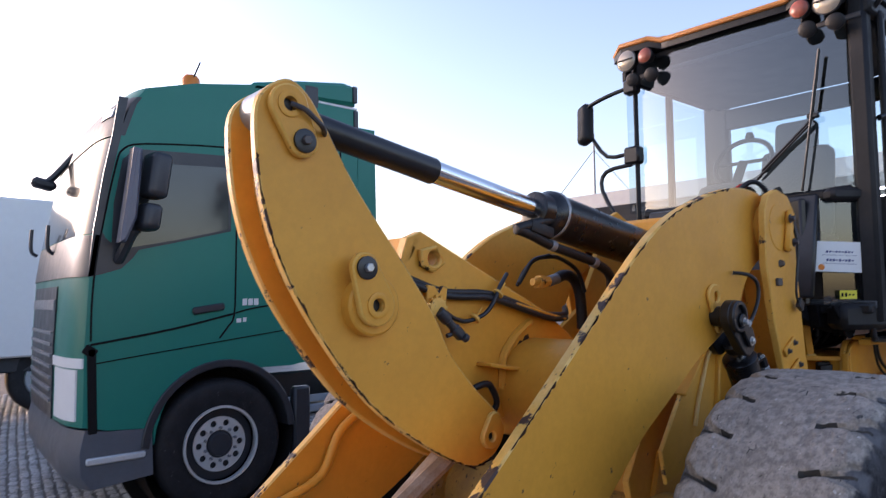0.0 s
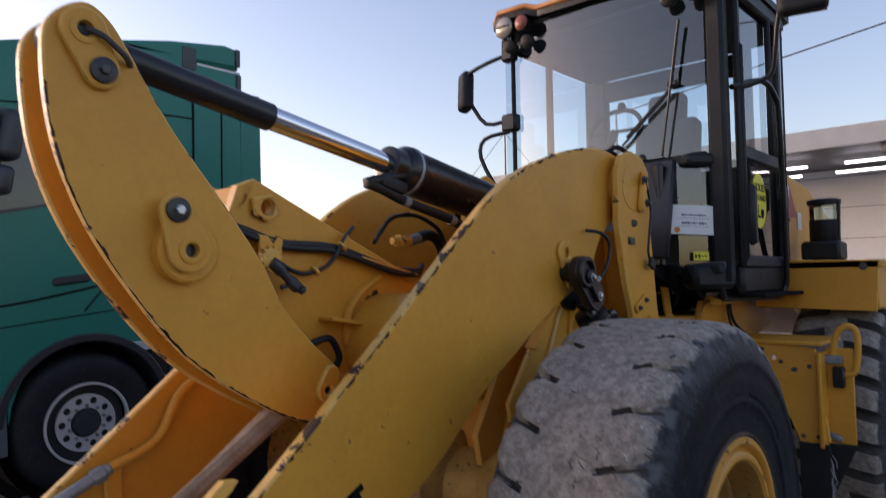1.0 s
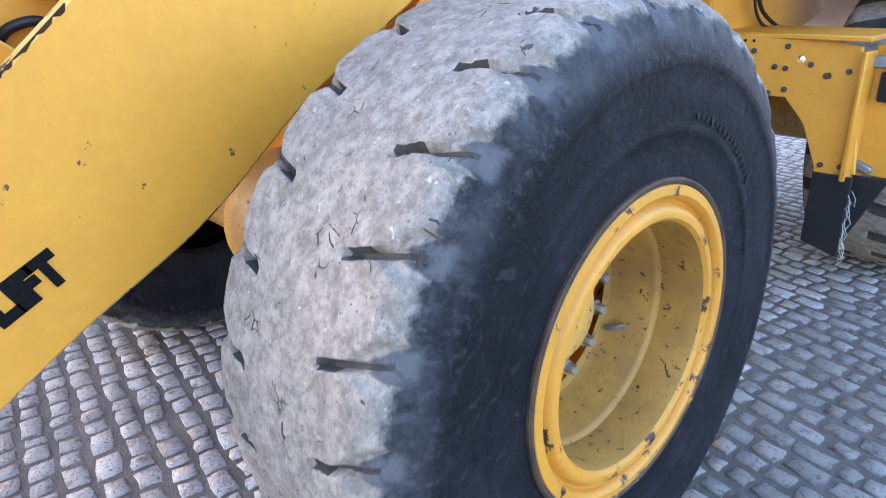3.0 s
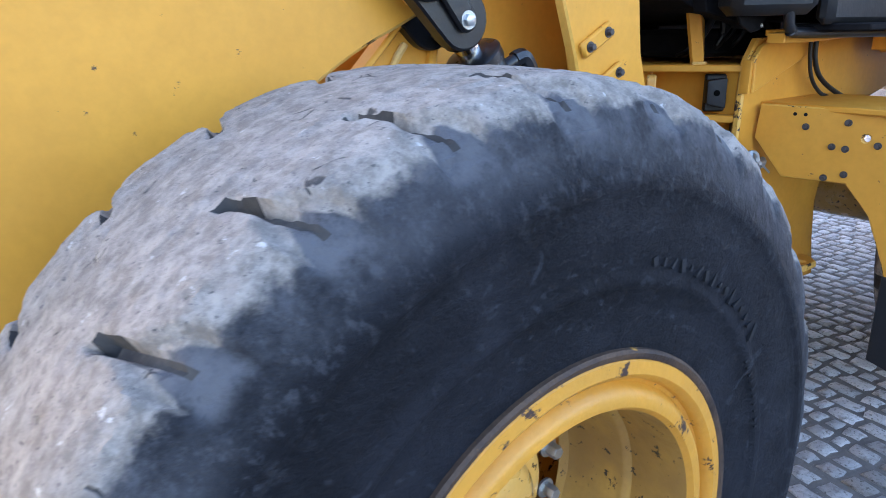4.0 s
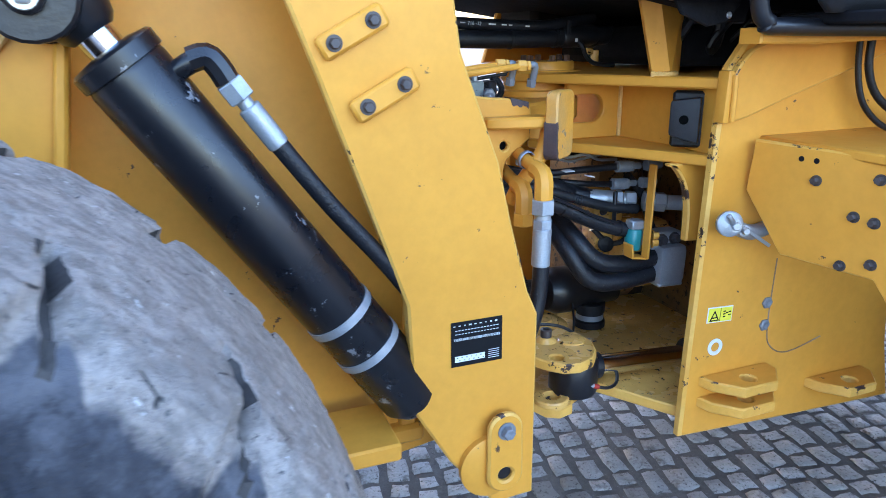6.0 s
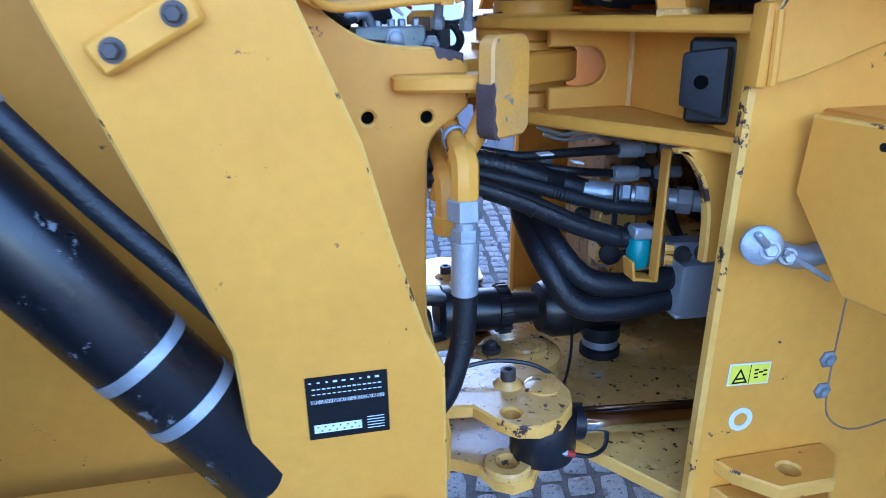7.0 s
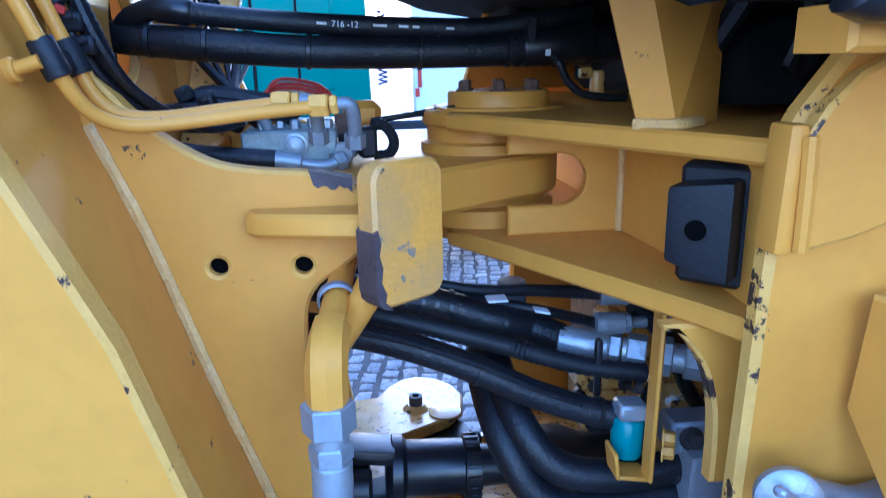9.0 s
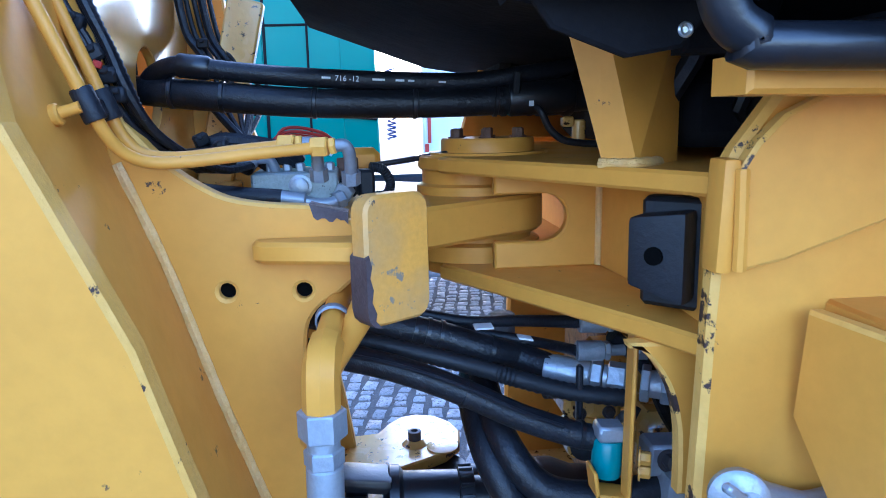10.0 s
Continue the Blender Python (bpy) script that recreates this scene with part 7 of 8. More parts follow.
box(b, (2.1, 0.02, 1.60), (1.3, 1.46, 0.05), (0, 0, 0), 0.01)
cab = part("cab", b, plastic, loader, "black operator cab with large windscreen")
for o in bits:
    o.parent = cab
b = bmesh.new()
pr = [(1.50, 0.60), (1.475, 0.35), (1.468, 0.0), (1.475, -0.35), (1.51, -0.64)]
vs = []
for x, y in pr:
    vs.append((b.verts.new((x, y, 2.24)), b.verts.new((x + 0.01, y, 3.26))))
for p, q in zip(vs, vs[1:]):
    b.faces.new((p[0], q[0], q[1], p[1]))
part("windscreen", b, windshield_glass, cab, "tinted curved windscreen")
b = bmesh.new()
f = b.faces.new([b.verts.new(p) for p in ((1.42, -0.50, 1.62), (1.62, -0.715, 1.62), (1.62, -0.715, 2.19), (1.42, -0.50, 2.19))])
part("corner_window", b, cab_glass, cab)
b = bmesh.new()
box(b, (1.30, -0.02, 1.93), (0.04, 1.0, 0.56), (0, 14, 0), 0.01)
box(b, (1.43, -0.30, 1.9), (0.04, 0.42, 0.56), (0, 0, -38), 0.01)
part("lower_front_panel", b, black, cab)
b = bmesh.new()
for x0, x1, z0, z1 in ((1.64, 2.38, 2.30, 3.14), (1.66, 2.36, 1.66, 2.20), (2.44, 2.56, 1.66, 3.14)):
    b.faces.new([b.verts.new(p) for p in ((x0, -0.745, z0), (x1, -0.745, z0), (x1, -0.745, z1), (x0, -0.745, z1))])
for x0, x1, z0, z1 in ((1.56, 2.08, 2.24, 3.14), (2.14, 2.70, 2.24, 3.14)):
    b.faces.new([b.verts.new(p) for p in ((x0, 0.76, z0), (x1, 0.76, z0), (x1, 0.76, z1), (x0, 0.76, z1))])
b.faces.new([b.verts.new(p) for p in ((2.755, -0.45, 2.34), (2.755, 0.61, 2.34), (2.755, 0.61, 3.14), (2.755, -0.45, 3.14))])
pieces("side_window", b, cab_glass, cab, "", None)
b = bmesh.new()
dy = -0.765
for x, z, sx, sz in ((1.65, 2.40, 0.05, 1.56), (2.36, 2.40, 0.045, 1.56), (2.005, 3.16, 0.75, 0.06), (2.005, 2.25, 0.75, 0.08), (2.005, 1.64, 0.75, 0.07), (2.21, 2.72, 0.03, 0.86)):
    box(b, (x, dy, z), (sx, 0.035, sz), (0, 0, 0), 0.012)
box(b, (1.70, -0.80, 1.90), (0.07, 0.05, 0.34), (0, 0, 0), 0.02)
box(b, (2.28, -0.80, 2.03), (0.10, 0.05, 0.16), (0, 0, 0), 0.02)
bits = pieces("door_frame", b, plastic, loader, "", None)
b = bmesh.new()
box(b, (1.66, -0.775, 2.25), (0.03, 0.04, 1.2), (0, 0, 0), 0.01)
door = part("cab_door", b, plastic, loader, "black framed glass cab door with oval sticker")
for o in bits:
    o.parent = door
b = plate_bm([(1.985 + 0.125 * math.cos(a * math.pi / 16), 2.00 + 0.162 * math.sin(a * math.pi / 16)) for a in range(32)], -0.754, -0.7505, "y", bevel=0)
ov = part("distance_sticker", b, [sticker_y, sticker_y], door, "oval yellow keep-distance sticker")
lettering("lettering", "HOUD", 0.066, pose(1.985, -0.7555, 2.075, 90, 0, 0), ink, ov, 0.0008)
lettering("lettering", "AFSTAND", 0.050, pose(1.985, -0.7555, 2.015, 90, 0, 0), ink, ov, 0.0008)
b = bmesh.new()
box(b, (1.96, -0.7555, 1.935), (0.010, 0.001, 0.075), (0, 0, 0), 0)
box(b, (1.975, -0.7555, 1.905), (0.05, 0.001, 0.010), (0, 0, 0), 0)
lathe(b, [(0.028, 0), (0.028, 0.001)], (2.03, -0.755, 1.925), (0, -1, 0), 16, 0)
part("sticker_print", b, ink, ov)
# roof
b = bmesh.new()
half = [(1.43, -0.32, 3.318), (1.445, -0.37, 3.325), (1.42, -0.45, 3.352), (1.42, -0.66, 3.355), (1.50, -0.77, 3.335), (2.62, -0.785, 3.29), (2.85, -0.50, 3.28)]
low = [Vector(p) for p in half] + [Vector((x, 0.04 - y, z)) for x, y, z in half[::-1]]
low = [Vector((p.x, p.y, p.z + 0.014 * (p.y - 0.8))) for p in low]
base = [b.verts.new(p + Vector((0, 0, -0.045))) for p in low]
rim = [b.verts.new(p) for p in low]
top = [b.verts.new(Vector((2.1 + (p.x - 2.1) * 0.86, (p.y - 0.02) * 0.86 + 0.02, p.z + 0.035))) for p in low]
n = len(low)
for k in range(n):
    k2 = (k + 1) % n
    b.faces.new((base[k], base[k2], rim[k2], rim[k])).material_index = 0
    b.faces.new((rim[k], rim[k2], top[k2], top[k])).material_index = 1
b.faces.new(top).material_index = 1
b.faces.new(base[::-1]).material_index = 0
bmesh.ops.recalc_face_normals(b, faces=b.faces)
roof = part("cab_roof", b, [plastic, orange_roof], loader, "black cab roof with orange front edge", smooth=25)
b = bmesh.new()
front_edge = [Vector((1.52, -0.775, 3.345))] + [Vector((x - 0.004, y, z + 0.010)) for x, y, z in half[3::-1]]
front_edge = front_edge + [Vector((p.x, 0.04 - p.y, p.z)) for p in front_edge[::-1]]
sweep(b, [Vector((p.x, p.y, p.z + 0.014 * (p.y - 0.8))) for p in front_edge], 0.017, 8, 0, 0)
part("roof_trim", b, orange_roof, roof)
for y in (-0.60, -0.46, 0.64, 0.50):
    big = abs(y - 0.02) > 0.55
    b = bmesh.new()
    r = 0.068 if big else 0.048
    z = 3.245 + 0.012 * (y - 0.8)
    lathe(b, [(r * 0.7, 0), (r * 1.05, 0.05), (r * 1.08, 0.07), (r, 0.072)], (1.46, y, z), (-1, 0, 0), 28, 0)
    lm = part("roof_lamp", b, plastic, roof)
    b = bmesh.new()
    lathe(b, [(r, 0), (r * 0.8, 0.012), (r * 0.3, 0.018)], (1.388, y, z), (-1, 0, 0), 28, 0)
    part("lamp_lens", b, lamp_glass if big else lamp_red, lm)
    if big:
        b = bmesh.new()
        box(b, (1.366, y, z), (0.008, r * 1.8, 0.006), (0, 0, 0), 0)
        part("lens_bar", b, plastic, lm)
    b = bmesh.new()
    lathe(b, [(0.03, 0), (0.045, 0.03), (0.045, 0.06), (0.03, 0.07)], (1.47, y - 0.02, 3.13), (-1, -0.1, -0.3), 20, 0)
    part("camera_pod", b, plastic, roof)
# mirrors
for s, cy, zc in ((-1, -1.06, 3.06), (1, 1.02, 2.90)):
    b = bmesh.new()
    yb = -0.76 if s < 0 else 0.70
    x0 = 1.62 if s < 0 else 1.50
    if s < 0:
        sweep(b, [(1.60, -0.74, 3.18), (1.55, -0.90, 3.30), (1.60, -0.98, 3.25), (1.62, -1.02, 3.2)], 0.014, 10, 0, 3)
        sweep(b, [(1.66, -0.78, 2.60), (1.68, -0.92, 2.64), (1.66, -0.96, 2.74), (1.62, -1.0, 2.95), (1.62, -1.08, 3.08)], 0.014, 10, 0, 3)
    else:
        sweep(b, [(1.48, 0.68, 3.09), (1.46, 0.86, 3.06), (1.46, 1.03, 3.01), (1.46, 1.05, 2.90)], 0.014, 10, 0, 3)
        sweep(b, [(1.48, 0.68, 2.64), (1.46, 0.86, 2.64), (1.46, 0.99, 2.80)], 0.014, 10, 0, 3)
        sweep(b, [(1.48, 0.68, 2.56), (1.44, 0.86, 2.53), (1.42, 0.88, 2.40), (1.42, 0.74, 2.16)], 0.014, 10, 0, 3)
        box(b, (1.49, 0.67, 3.09), (0.08, 0.10, 0.10), (0, 0, 0), 0.015)
        box(b, (1.49, 0.67, 2.62), (0.08, 0.12, 0.12), (0, 0, 0), 0.015)
    mir = part("mirror_arm", b, black, loader)
    b = bmesh.new()
    box(b, (1.60 if s < 0 else 1.46, cy + (0.02 if s > 0 else -0.06), zc), (0.09, 0.24 if s < 0 else 0.12, 0.31 if s < 0 else 0.30), (0 if s < 0 else -12, 8, 12 if s < 0 else -24), 0.04, 0, 3)
    part("mirror_housing", b, plastic, mir)
    b = bmesh.new()
    box(b, (1.60 + 0.046 if s < 0 else 1.46 + 0.046, cy + (0.02 if s > 0 else -0.06), zc), (0.006, 0.20 if s < 0 else 0.09, 0.30 if s < 0 else 0.26), (0 if s < 0 else -12, 8, 12 if s < 0 else -24), 0.002)
    part("mirror_face", b, mirror_m, mir)
# rail beside the door
b = bmesh.new()
sweep(b, [(1.60, -0.75, 2.60), (1.82, -0.84, 2.66), (1.98, -0.86, 2.60), (2.05, -0.86, 2.45), (2.30, -0.80, 1.62), (2.32, -0.775, 1.47), (2.26, -0.76, 1.43), (2.15, -0.75, 1.43), (1.62, -0.69, 1.437), (1.565, -0.685, 1.445), (1.54, -0.685, 1.475), (1.53, -0.69, 1.56), (1.53, -0.70, 1.75)], 0.0165, 12, 0, 6)
part("hand_rail", b, black, loader, "black bent handrail")
# wiper
b = bmesh.new()
rod(b, (1.44, -0.492, 2.634), (1.44, -0.20, 2.38), 0.008, 8)
rod(b, (1.44, -0.470, 2.600), (1.44, -0.17, 2.335), 0.007, 8)
rod(b, (1.425, -0.536, 2.991), (1.425, -0.417, 2.236), 0.007, 8)
box(b, (1.432, -0.505, 2.80), (0.012, 0.018, 0.38), (8.5, 0, 0), 0.003)
box(b, (1.44, -0.485, 2.64), (0.03, 0.06, 0.03), (0, 0, 0), 0.006)
part("windscreen_wiper", b, black, cab)
b = bmesh.new()
sweep(b, [(1.20, -0.10, 2.12), (1.25, -0.16, 2.26), (1.30, -0.22, 2.30), (1.38, -0.26, 2.22), (1.4, -0.28, 2.05)], 0.014, 8)
sweep(b, [(1.22, 0.02, 2.1), (1.28, -0.08, 2.25), (1.33, -0.18, 2.27), (1.4, -0.2, 2.15)], 0.012, 8)
part("cab_cables", b, hose_m, loader)
b = bmesh.new()
sweep(b, [(1.22, -0.06, 2.14), (1.27, -0.13, 2.27), (1.30, -0.17, 2.28)], 0.013, 8)
part("cab_cable_red", b, red_m, loader)
# paper and sticker on the corner window
b = bmesh.new()
box(b, (1.440, -0.578, 1.870), (0.27, 0.002, 0.160), (0, 3, -47), 0.0005)
pap = part("paper_note", b, paper_m, loader, "white handwritten note behind the cab corner")
nrm = Vector((-0.731, -0.682, 0.0))
tng = Vector((0.682, -0.731, 0.0))
b = bmesh.new()
rnd = random.Random(6)
for row in (0.026, -0.018):
    for k in range(9):
        c = Vector((1.440, -0.578, 1.870)) + tng * (-0.06 + k * 0.0155) + nrm * 0.0022 + Vector((0, 0, row - 0.052 * (-0.06 + k * 0.0155)))
        box(b, c, (0.011, 0.0008, 0.004 + 0.010 * rnd.random()), (0, rnd.uniform(-40, 40), -47), 0)
    c = Vector((1.440, -0.578, 1.870)) + nrm * 0.0022 + Vector((0, 0, row - 0.018))
    box(b, c, (0.17, 0.0008, 0.0016), (0, 3, -47), 0)
part("note_writing", b, blue_ink, pap)
b = bmesh.new()
lathe(b, [(0.016, 0), (0.016, 0.001)], Vector((1.440, -0.578, 1.870)) - tng * 0.092 + nrm * 0.002 + Vector((0, 0, -0.052)), nrm, 16, 0)
part("orange_dot", b, orange_m, pap)
b = bmesh.new()
box(b, (1.475, -0.60, 1.672), (0.085, 0.002, 0.045), (0, 0, -47), 0.0005)
ws = part("warning_sticker", b, sticker_y, loader)
b = bmesh.new()
for k in range(4):
    box(b, Vector((1.475, -0.60, 1.672)) + tng * (-0.03 + 0.018 * k) + nrm * 0.0018, (0.010, 0.0008, 0.02 if k < 2 else 0.008), (0, 0, -47), 0)
part("sticker_print", b, ink, ws)
# cab inside
b = bmesh.new()
box(b, (2.45, 0.08, 2.02), (0.46, 0.50, 0.14), (0, 0, 0), 0.05, 0, 2)
box(b, (2.62, 0.08, 2.38), (0.14, 0.48, 0.68), (0, 8, 0), 0.06, 0, 3)
box(b, (2.66, 0.08, 2.80), (0.12, 0.28, 0.24), (0, 8, 0), 0.05, 0, 3)
part("operator_seat", b, seat_m, cab, "dark operator seat with headrest")
b = bmesh.new()
box(b, (1.78, 0.22, 2.10), (0.22, 0.34, 0.60), (0, 20, 0), 0.08, 0, 3)
box(b, (2.1, -0.02, 1.62), (1.2, 1.4, 0.04), (0, 0, 0), 0.005)
box(b, (2.1, -0.02, 3.15), (1.2, 1.4, 0.03), (0, 0, 0), 0.005)
box(b, (2.50, 0.42, 2.25), (0.55, 0.16, 0.30), (0, 0, 0), 0.05)
pieces("cab_console", b, grey_cab, cab, "", None)
b = bmesh.new()
line = [Vector((1.98 + 0.07 * math.cos(a), 0.16 + 0.20 * math.cos(a) * 0 + 0.19 * math.sin(a), 2.55 + 0.16 * math.cos(a))) for a in [2 * math.pi * k / 28 for k in range(29)]]
sweep(b, line, 0.016, 8, 0, 0, 0, False)
rod(b, (1.98, 0.16, 2.55), (1.85, 0.19, 2.30), 0.03, 12)
rod(b, (1.98, 0.0, 2.55), (1.98, 0.32, 2.55), 0.012, 8)
lathe(b, [(0.02, 0), (0.03, 0.02), (0.02, 0.05)], (2.05, 0.14, 2.71), (0, 0, 1), 14, 0)
part("steering_wheel", b, plastic, cab)

# hood, fender and air pre-cleaner
b = bmesh.new()
hood = [(2.80, 1.44), (2.80, 2.32), (3.05, 2.32), (3.64, 2.26), (3.95, 2.17), (4.6, 1.95), (4.9, 1.80), (4.9, 1.0), (3.6, 1.2)]
merge(b, plate_bm(hood, -0.60, 0.64, "y", bevel=0.03))
hd = part("engine_hood", b, [yellow, yellow], loader, "yellow sloping engine hood")
b = bmesh.new()
merge(b, plate_bm([(2.84, 1.90), (3.14, 1.95), (3.10, 2.26), (2.84, 2.27)], -0.606, -0.602, "y", bevel=0))
dk = part("side_decal", b, [ink, ink], hd)
b = bmesh.new()
merge(b, plate_bm([(3.06, 1.96), (3.30, 1.99), (3.13, 2.23)], -0.6085, -0.6065, "y", bevel=0))
part("decal_wedge", b, [red_m, red_m], dk)
lettering("lettering", "938M", 0.13, pose(2.98, -0.608, 2.16, 90, 0, 0), sticker_w, dk, 0.001, "white model lettering")
b = bmesh.new()
box(b, (3.38, -0.604, 1.96), (0.10, 0.003, 0.13), (0, 0, 0), 0)
part("data_label", b, sticker_w, hd)
b = bmesh.new()
merge(b, plate_bm([(-0.58, 1.36), (-1.25, 1.34), (-1.27, 1.64), (-0.58, 1.66)], 2.40, 2.42, "x"))
merge(b, plate_bm([(2.40, 1.635), (3.35, 1.66), (3.85, 1.50), (3.85, 1.47), (3.35, 1.62), (2.40, 1.60)], -1.30, -0.55, "y"))
box(b, (2.72, -0.93, 1.49), (0.62, 0.66, 0.28), (0, 0, 0), 0.01)
fd = part("rear_fender", b, [yellow, yellow_edge], loader, "yellow rear fender box")
b = bmesh.new()
for y, z in ((-0.66, 1.60), (-1.19, 1.605)):
    bolt_bm(b, (2.40, y, z), (-1, 0, 0), 0.016, 0.016)
pieces("fender_bolt", b, steel, fd)
b = bmesh.new()
box(b, (2.397, -0.70, 1.52), (0.003, 0.07, 0.06), (10, 0, 0), 0)
part("small_sticker", b, sticker_w, fd)
b = bmesh.new()
box(b, (3.22, -0.80, 1.725), (0.23, 0.25, 0.14), (0, 0, 0), 0.02)
lathe(b, [(0.085, 0), (0.098, 0.02), (0.098, 0.16), (0.09, 0.165)], (3.26, -0.80, 1.785), (0, 0, 1), 32, 0)
lathe(b, [(0.098, 0), (0.109, 0.008), (0.109, 0.036), (0.085, 0.045)], (3.26, -0.80, 2.055), (0, 0, 1), 32, 0)
pc = part("air_precleaner", b, plastic, loader, "black air pre-cleaner with clear bowl")
b = bmesh.new()
lathe(b, [(0.090, 0), (0.096, 0.005), (0.096, 0.108)], (3.26, -0.80, 1.948), (0, 0, 1), 32, 0, cap=False)
part("clear_bowl", b, cab_glass, pc)
b = bmesh.new()
rod(b, (3.19, -0.90, 1.62), (3.20, -0.91, 2.08), 0.010, 8)
part("fender_stay", b, black, pc)

# cables beside the steps
b = bmesh.new()
sweep(b, [(1.995, -0.56, 1.42), (2.0, -0.56, 1.348), (2.035, -0.565, 1.285), (2.12, -0.57, 1.235), (2.25, -0.57, 1.19)], 0.009, 10)
sweep(b, [(1.965, -0.555, 1.42), (1.975, -0.555, 1.34), (2.0, -0.56, 1.27), (2.06, -0.565, 1.22), (2.12, -0.57, 1.20)], 0.007, 10)
pieces("step_cable", b, hose_m, loader, "", None)
# slack hose below the near arm
b = bmesh.new()
sweep(b, [(-1.30, -0.44, 0.60), (-1.25, -0.46, 0.53), (-1.245, -0.47, 0.47), (-1.275, -0.47, 0.42), (-1.33, -0.46, 0.385), (-1.42, -0.45, 0.38)], 0.014, 10)
sweep(b, [(-1.33, -0.45, 0.58), (-1.275, -0.45, 0.50), (-1.28, -0.45, 0.45), (-1.32, -0.45, 0.41), (-1.40, -0.45, 0.40)], 0.010, 10)
pieces("coupler_hose", b, hose_m, loader, "", None)


# ---- green lorry ----
lorry = thing("lorry", "green tractor unit with dark trim and amber roof beacon", "lorry")
LY, LW = 3.40, 2.5          # near side and width


SIDE = [(-1.325, 0.80), (-1.325, 1.35), (-1.305, 1.86), (-1.26, 2.20), (-1.185, 2.60), (-1.115, 2.92), (-1.04, 3.16), (-0.92, 3.30), (-0.45, 3.41), (0.05, 3.50)]


def bowed(profile, y0, y1, out=0.0, steps=24, closed=True):
    """A body from a side profile, its front bowed in plan so that the corners are rounded."""
    b = bmesh.new()
    rows = []
    for k in range(steps + 1):
        u = -math.cos(math.pi * k / steps)
        y = (y0 + y1) / 2 + u * (y1 - y0) / 2
        w = abs((y - LY - LW / 2) / (LW / 2))
        bow = 0.03 * w ** 2 + 0.085 * w ** 9 + 0.17 * (y - LY) / LW
        row = []
        for x, z in profile:
            row.append(b.verts.new((x - out + bow * min(1.0, max(0.0, (-0.5 - x) / 0.5)), y, z)))
        rows.append(row)
    n = len(profile)
    for p, q in zip(rows, rows[1:]):
        for k in range(n if closed else n - 1):
            b.faces.new((p[k], p[(k + 1) % n], q[(k + 1) % n], q[k]))
    if closed:
        b.faces.new(rows[0])
        b.faces.new(rows[-1][::-1])
    bmesh.ops.recalc_face_normals(b, faces=b.faces)
    return b


body = SIDE + [(0.62, 3.50), (0.62, 1.15), (0.40, 1.12)] + [(-0.19 + 0.60 * math.cos(radians(a)), 0.56 + 0.62 * math.sin(radians(a))) for a in range(65, 176, 11)] + [(-0.80, 0.74), (-1.15, 0.76)]
part("cab_shell", bowed(body, LY, LY + LW), green, lorry, "glossy green lorry cab", smooth=35)


def front(z0, z1, out):
    """The stretch of the front profile between two heights."""
    pts = [q for q in SIDE if z0 < q[1] < z1]
    for z in (z0, z1):
        for (xa, za), (xb, zb) in zip(SIDE, SIDE[1:]):
            if za <= z <= zb:
                pts.append((xa + (xb - xa) * (z - za) / (zb - za), z))
    pts.sort(key=lambda q: q[1])
    return pts + [(x + 0.04, z) for x, z in pts[::-1]]


part("windscreen", bowed(front(2.17, 2.90, 0), LY + 0.035, LY + LW - 0.035, 0.006), screen_m, lorry, "curved windscreen reflecting the sky", smooth=35)
part("sun_visor", bowed(front(2.91, 3.22, 0), LY - 0.003, LY + LW + 0.003, 0.012), truck_dark, lorry, smooth=35)
part("screen_panel", bowed(front(1.86, 2.16, 0), LY - 0.004, LY + LW + 0.004, 0.010), truck_dark, lorry, smooth=35)
part("front_grille", bowed(front(0.80, 1.80, 0), LY + 0.62, LY + LW - 0.62, 0.012), truck_dark, lorry, smooth=35)
b = bmesh.new()
for k in range(7):
    merge(b, bowed(front(0.92 + k * 0.085, 0.945 + k * 0.085, 0), LY + 0.66, LY + LW - 0.66, 0.026, 12))
merge(b, bowed(front(1.62, 1.70, 0), LY + 0.64, LY + LW - 0.64, 0.022, 12))
pieces("grille_bar", b, zinc_dirty, lorry, "", None, 35)
part("position_lamp", bowed(front(3.08, 3.15, 0), LY + 0.16, LY + 0.40, 0.02, 6), white, lorry)
# dark corner on the side below the screen, pillar strip and bumper
b = plate_bm([(-1.20, 1.86), (-1.12, 1.875), (-0.98, 1.92), (-0.90, 2.00), (-0.86, 2.06), (-1.03, 2.09), (-1.09, 2.14), (-1.12, 2.20), (-1.17, 2.20)], LY - 0.004, LY + 0.02, "y", bevel=0.0)
part("corner_trim", b, [truck_dark, truck_dark], lorry)
b = plate_bm([(-1.17, 2.20), (-1.12, 2.20), (-1.06, 2.60), (-1.005, 2.88), (-0.955, 3.20), (-1.02, 3.20), (-1.06, 2.90), (-1.115, 2.60)], LY - 0.004, LY + 0.02, "y", bevel=0.0)
part("screen_pillar", b, [truck_dark, truck_dark], lorry)
part("bumper", bowed([(-1.32, 0.46), (-1.33, 0.62), (-1.30, 0.78), (-1.15, 0.755), (-0.80, 0.74), (-0.78, 0.40), (-1.25, 0.36)], LY - 0.002, LY + LW + 0.002, 0.01), bumper_m, lorry, "grey lorry bumper", smooth=35)
b = bmesh.new()
box(b, (-0.985, LY - 0.006, 0.56), (0.40, 0.04, 0.05), (0, 0, 0), 0.01)
part("step_edge", b, alu, lorry)
lampo = part("headlamp", bowed(front(0.84, 1.20, 0), LY + 0.06, LY + 0.50, 0.012, 8), white, lorry, "clear wraparound headlamp", smooth=35)
part("headlamp_brow", bowed(front(1.21, 1.28, 0), LY + 0.004, LY + 0.60, 0.012, 8), white, lorry, smooth=35)
b = bmesh.new()
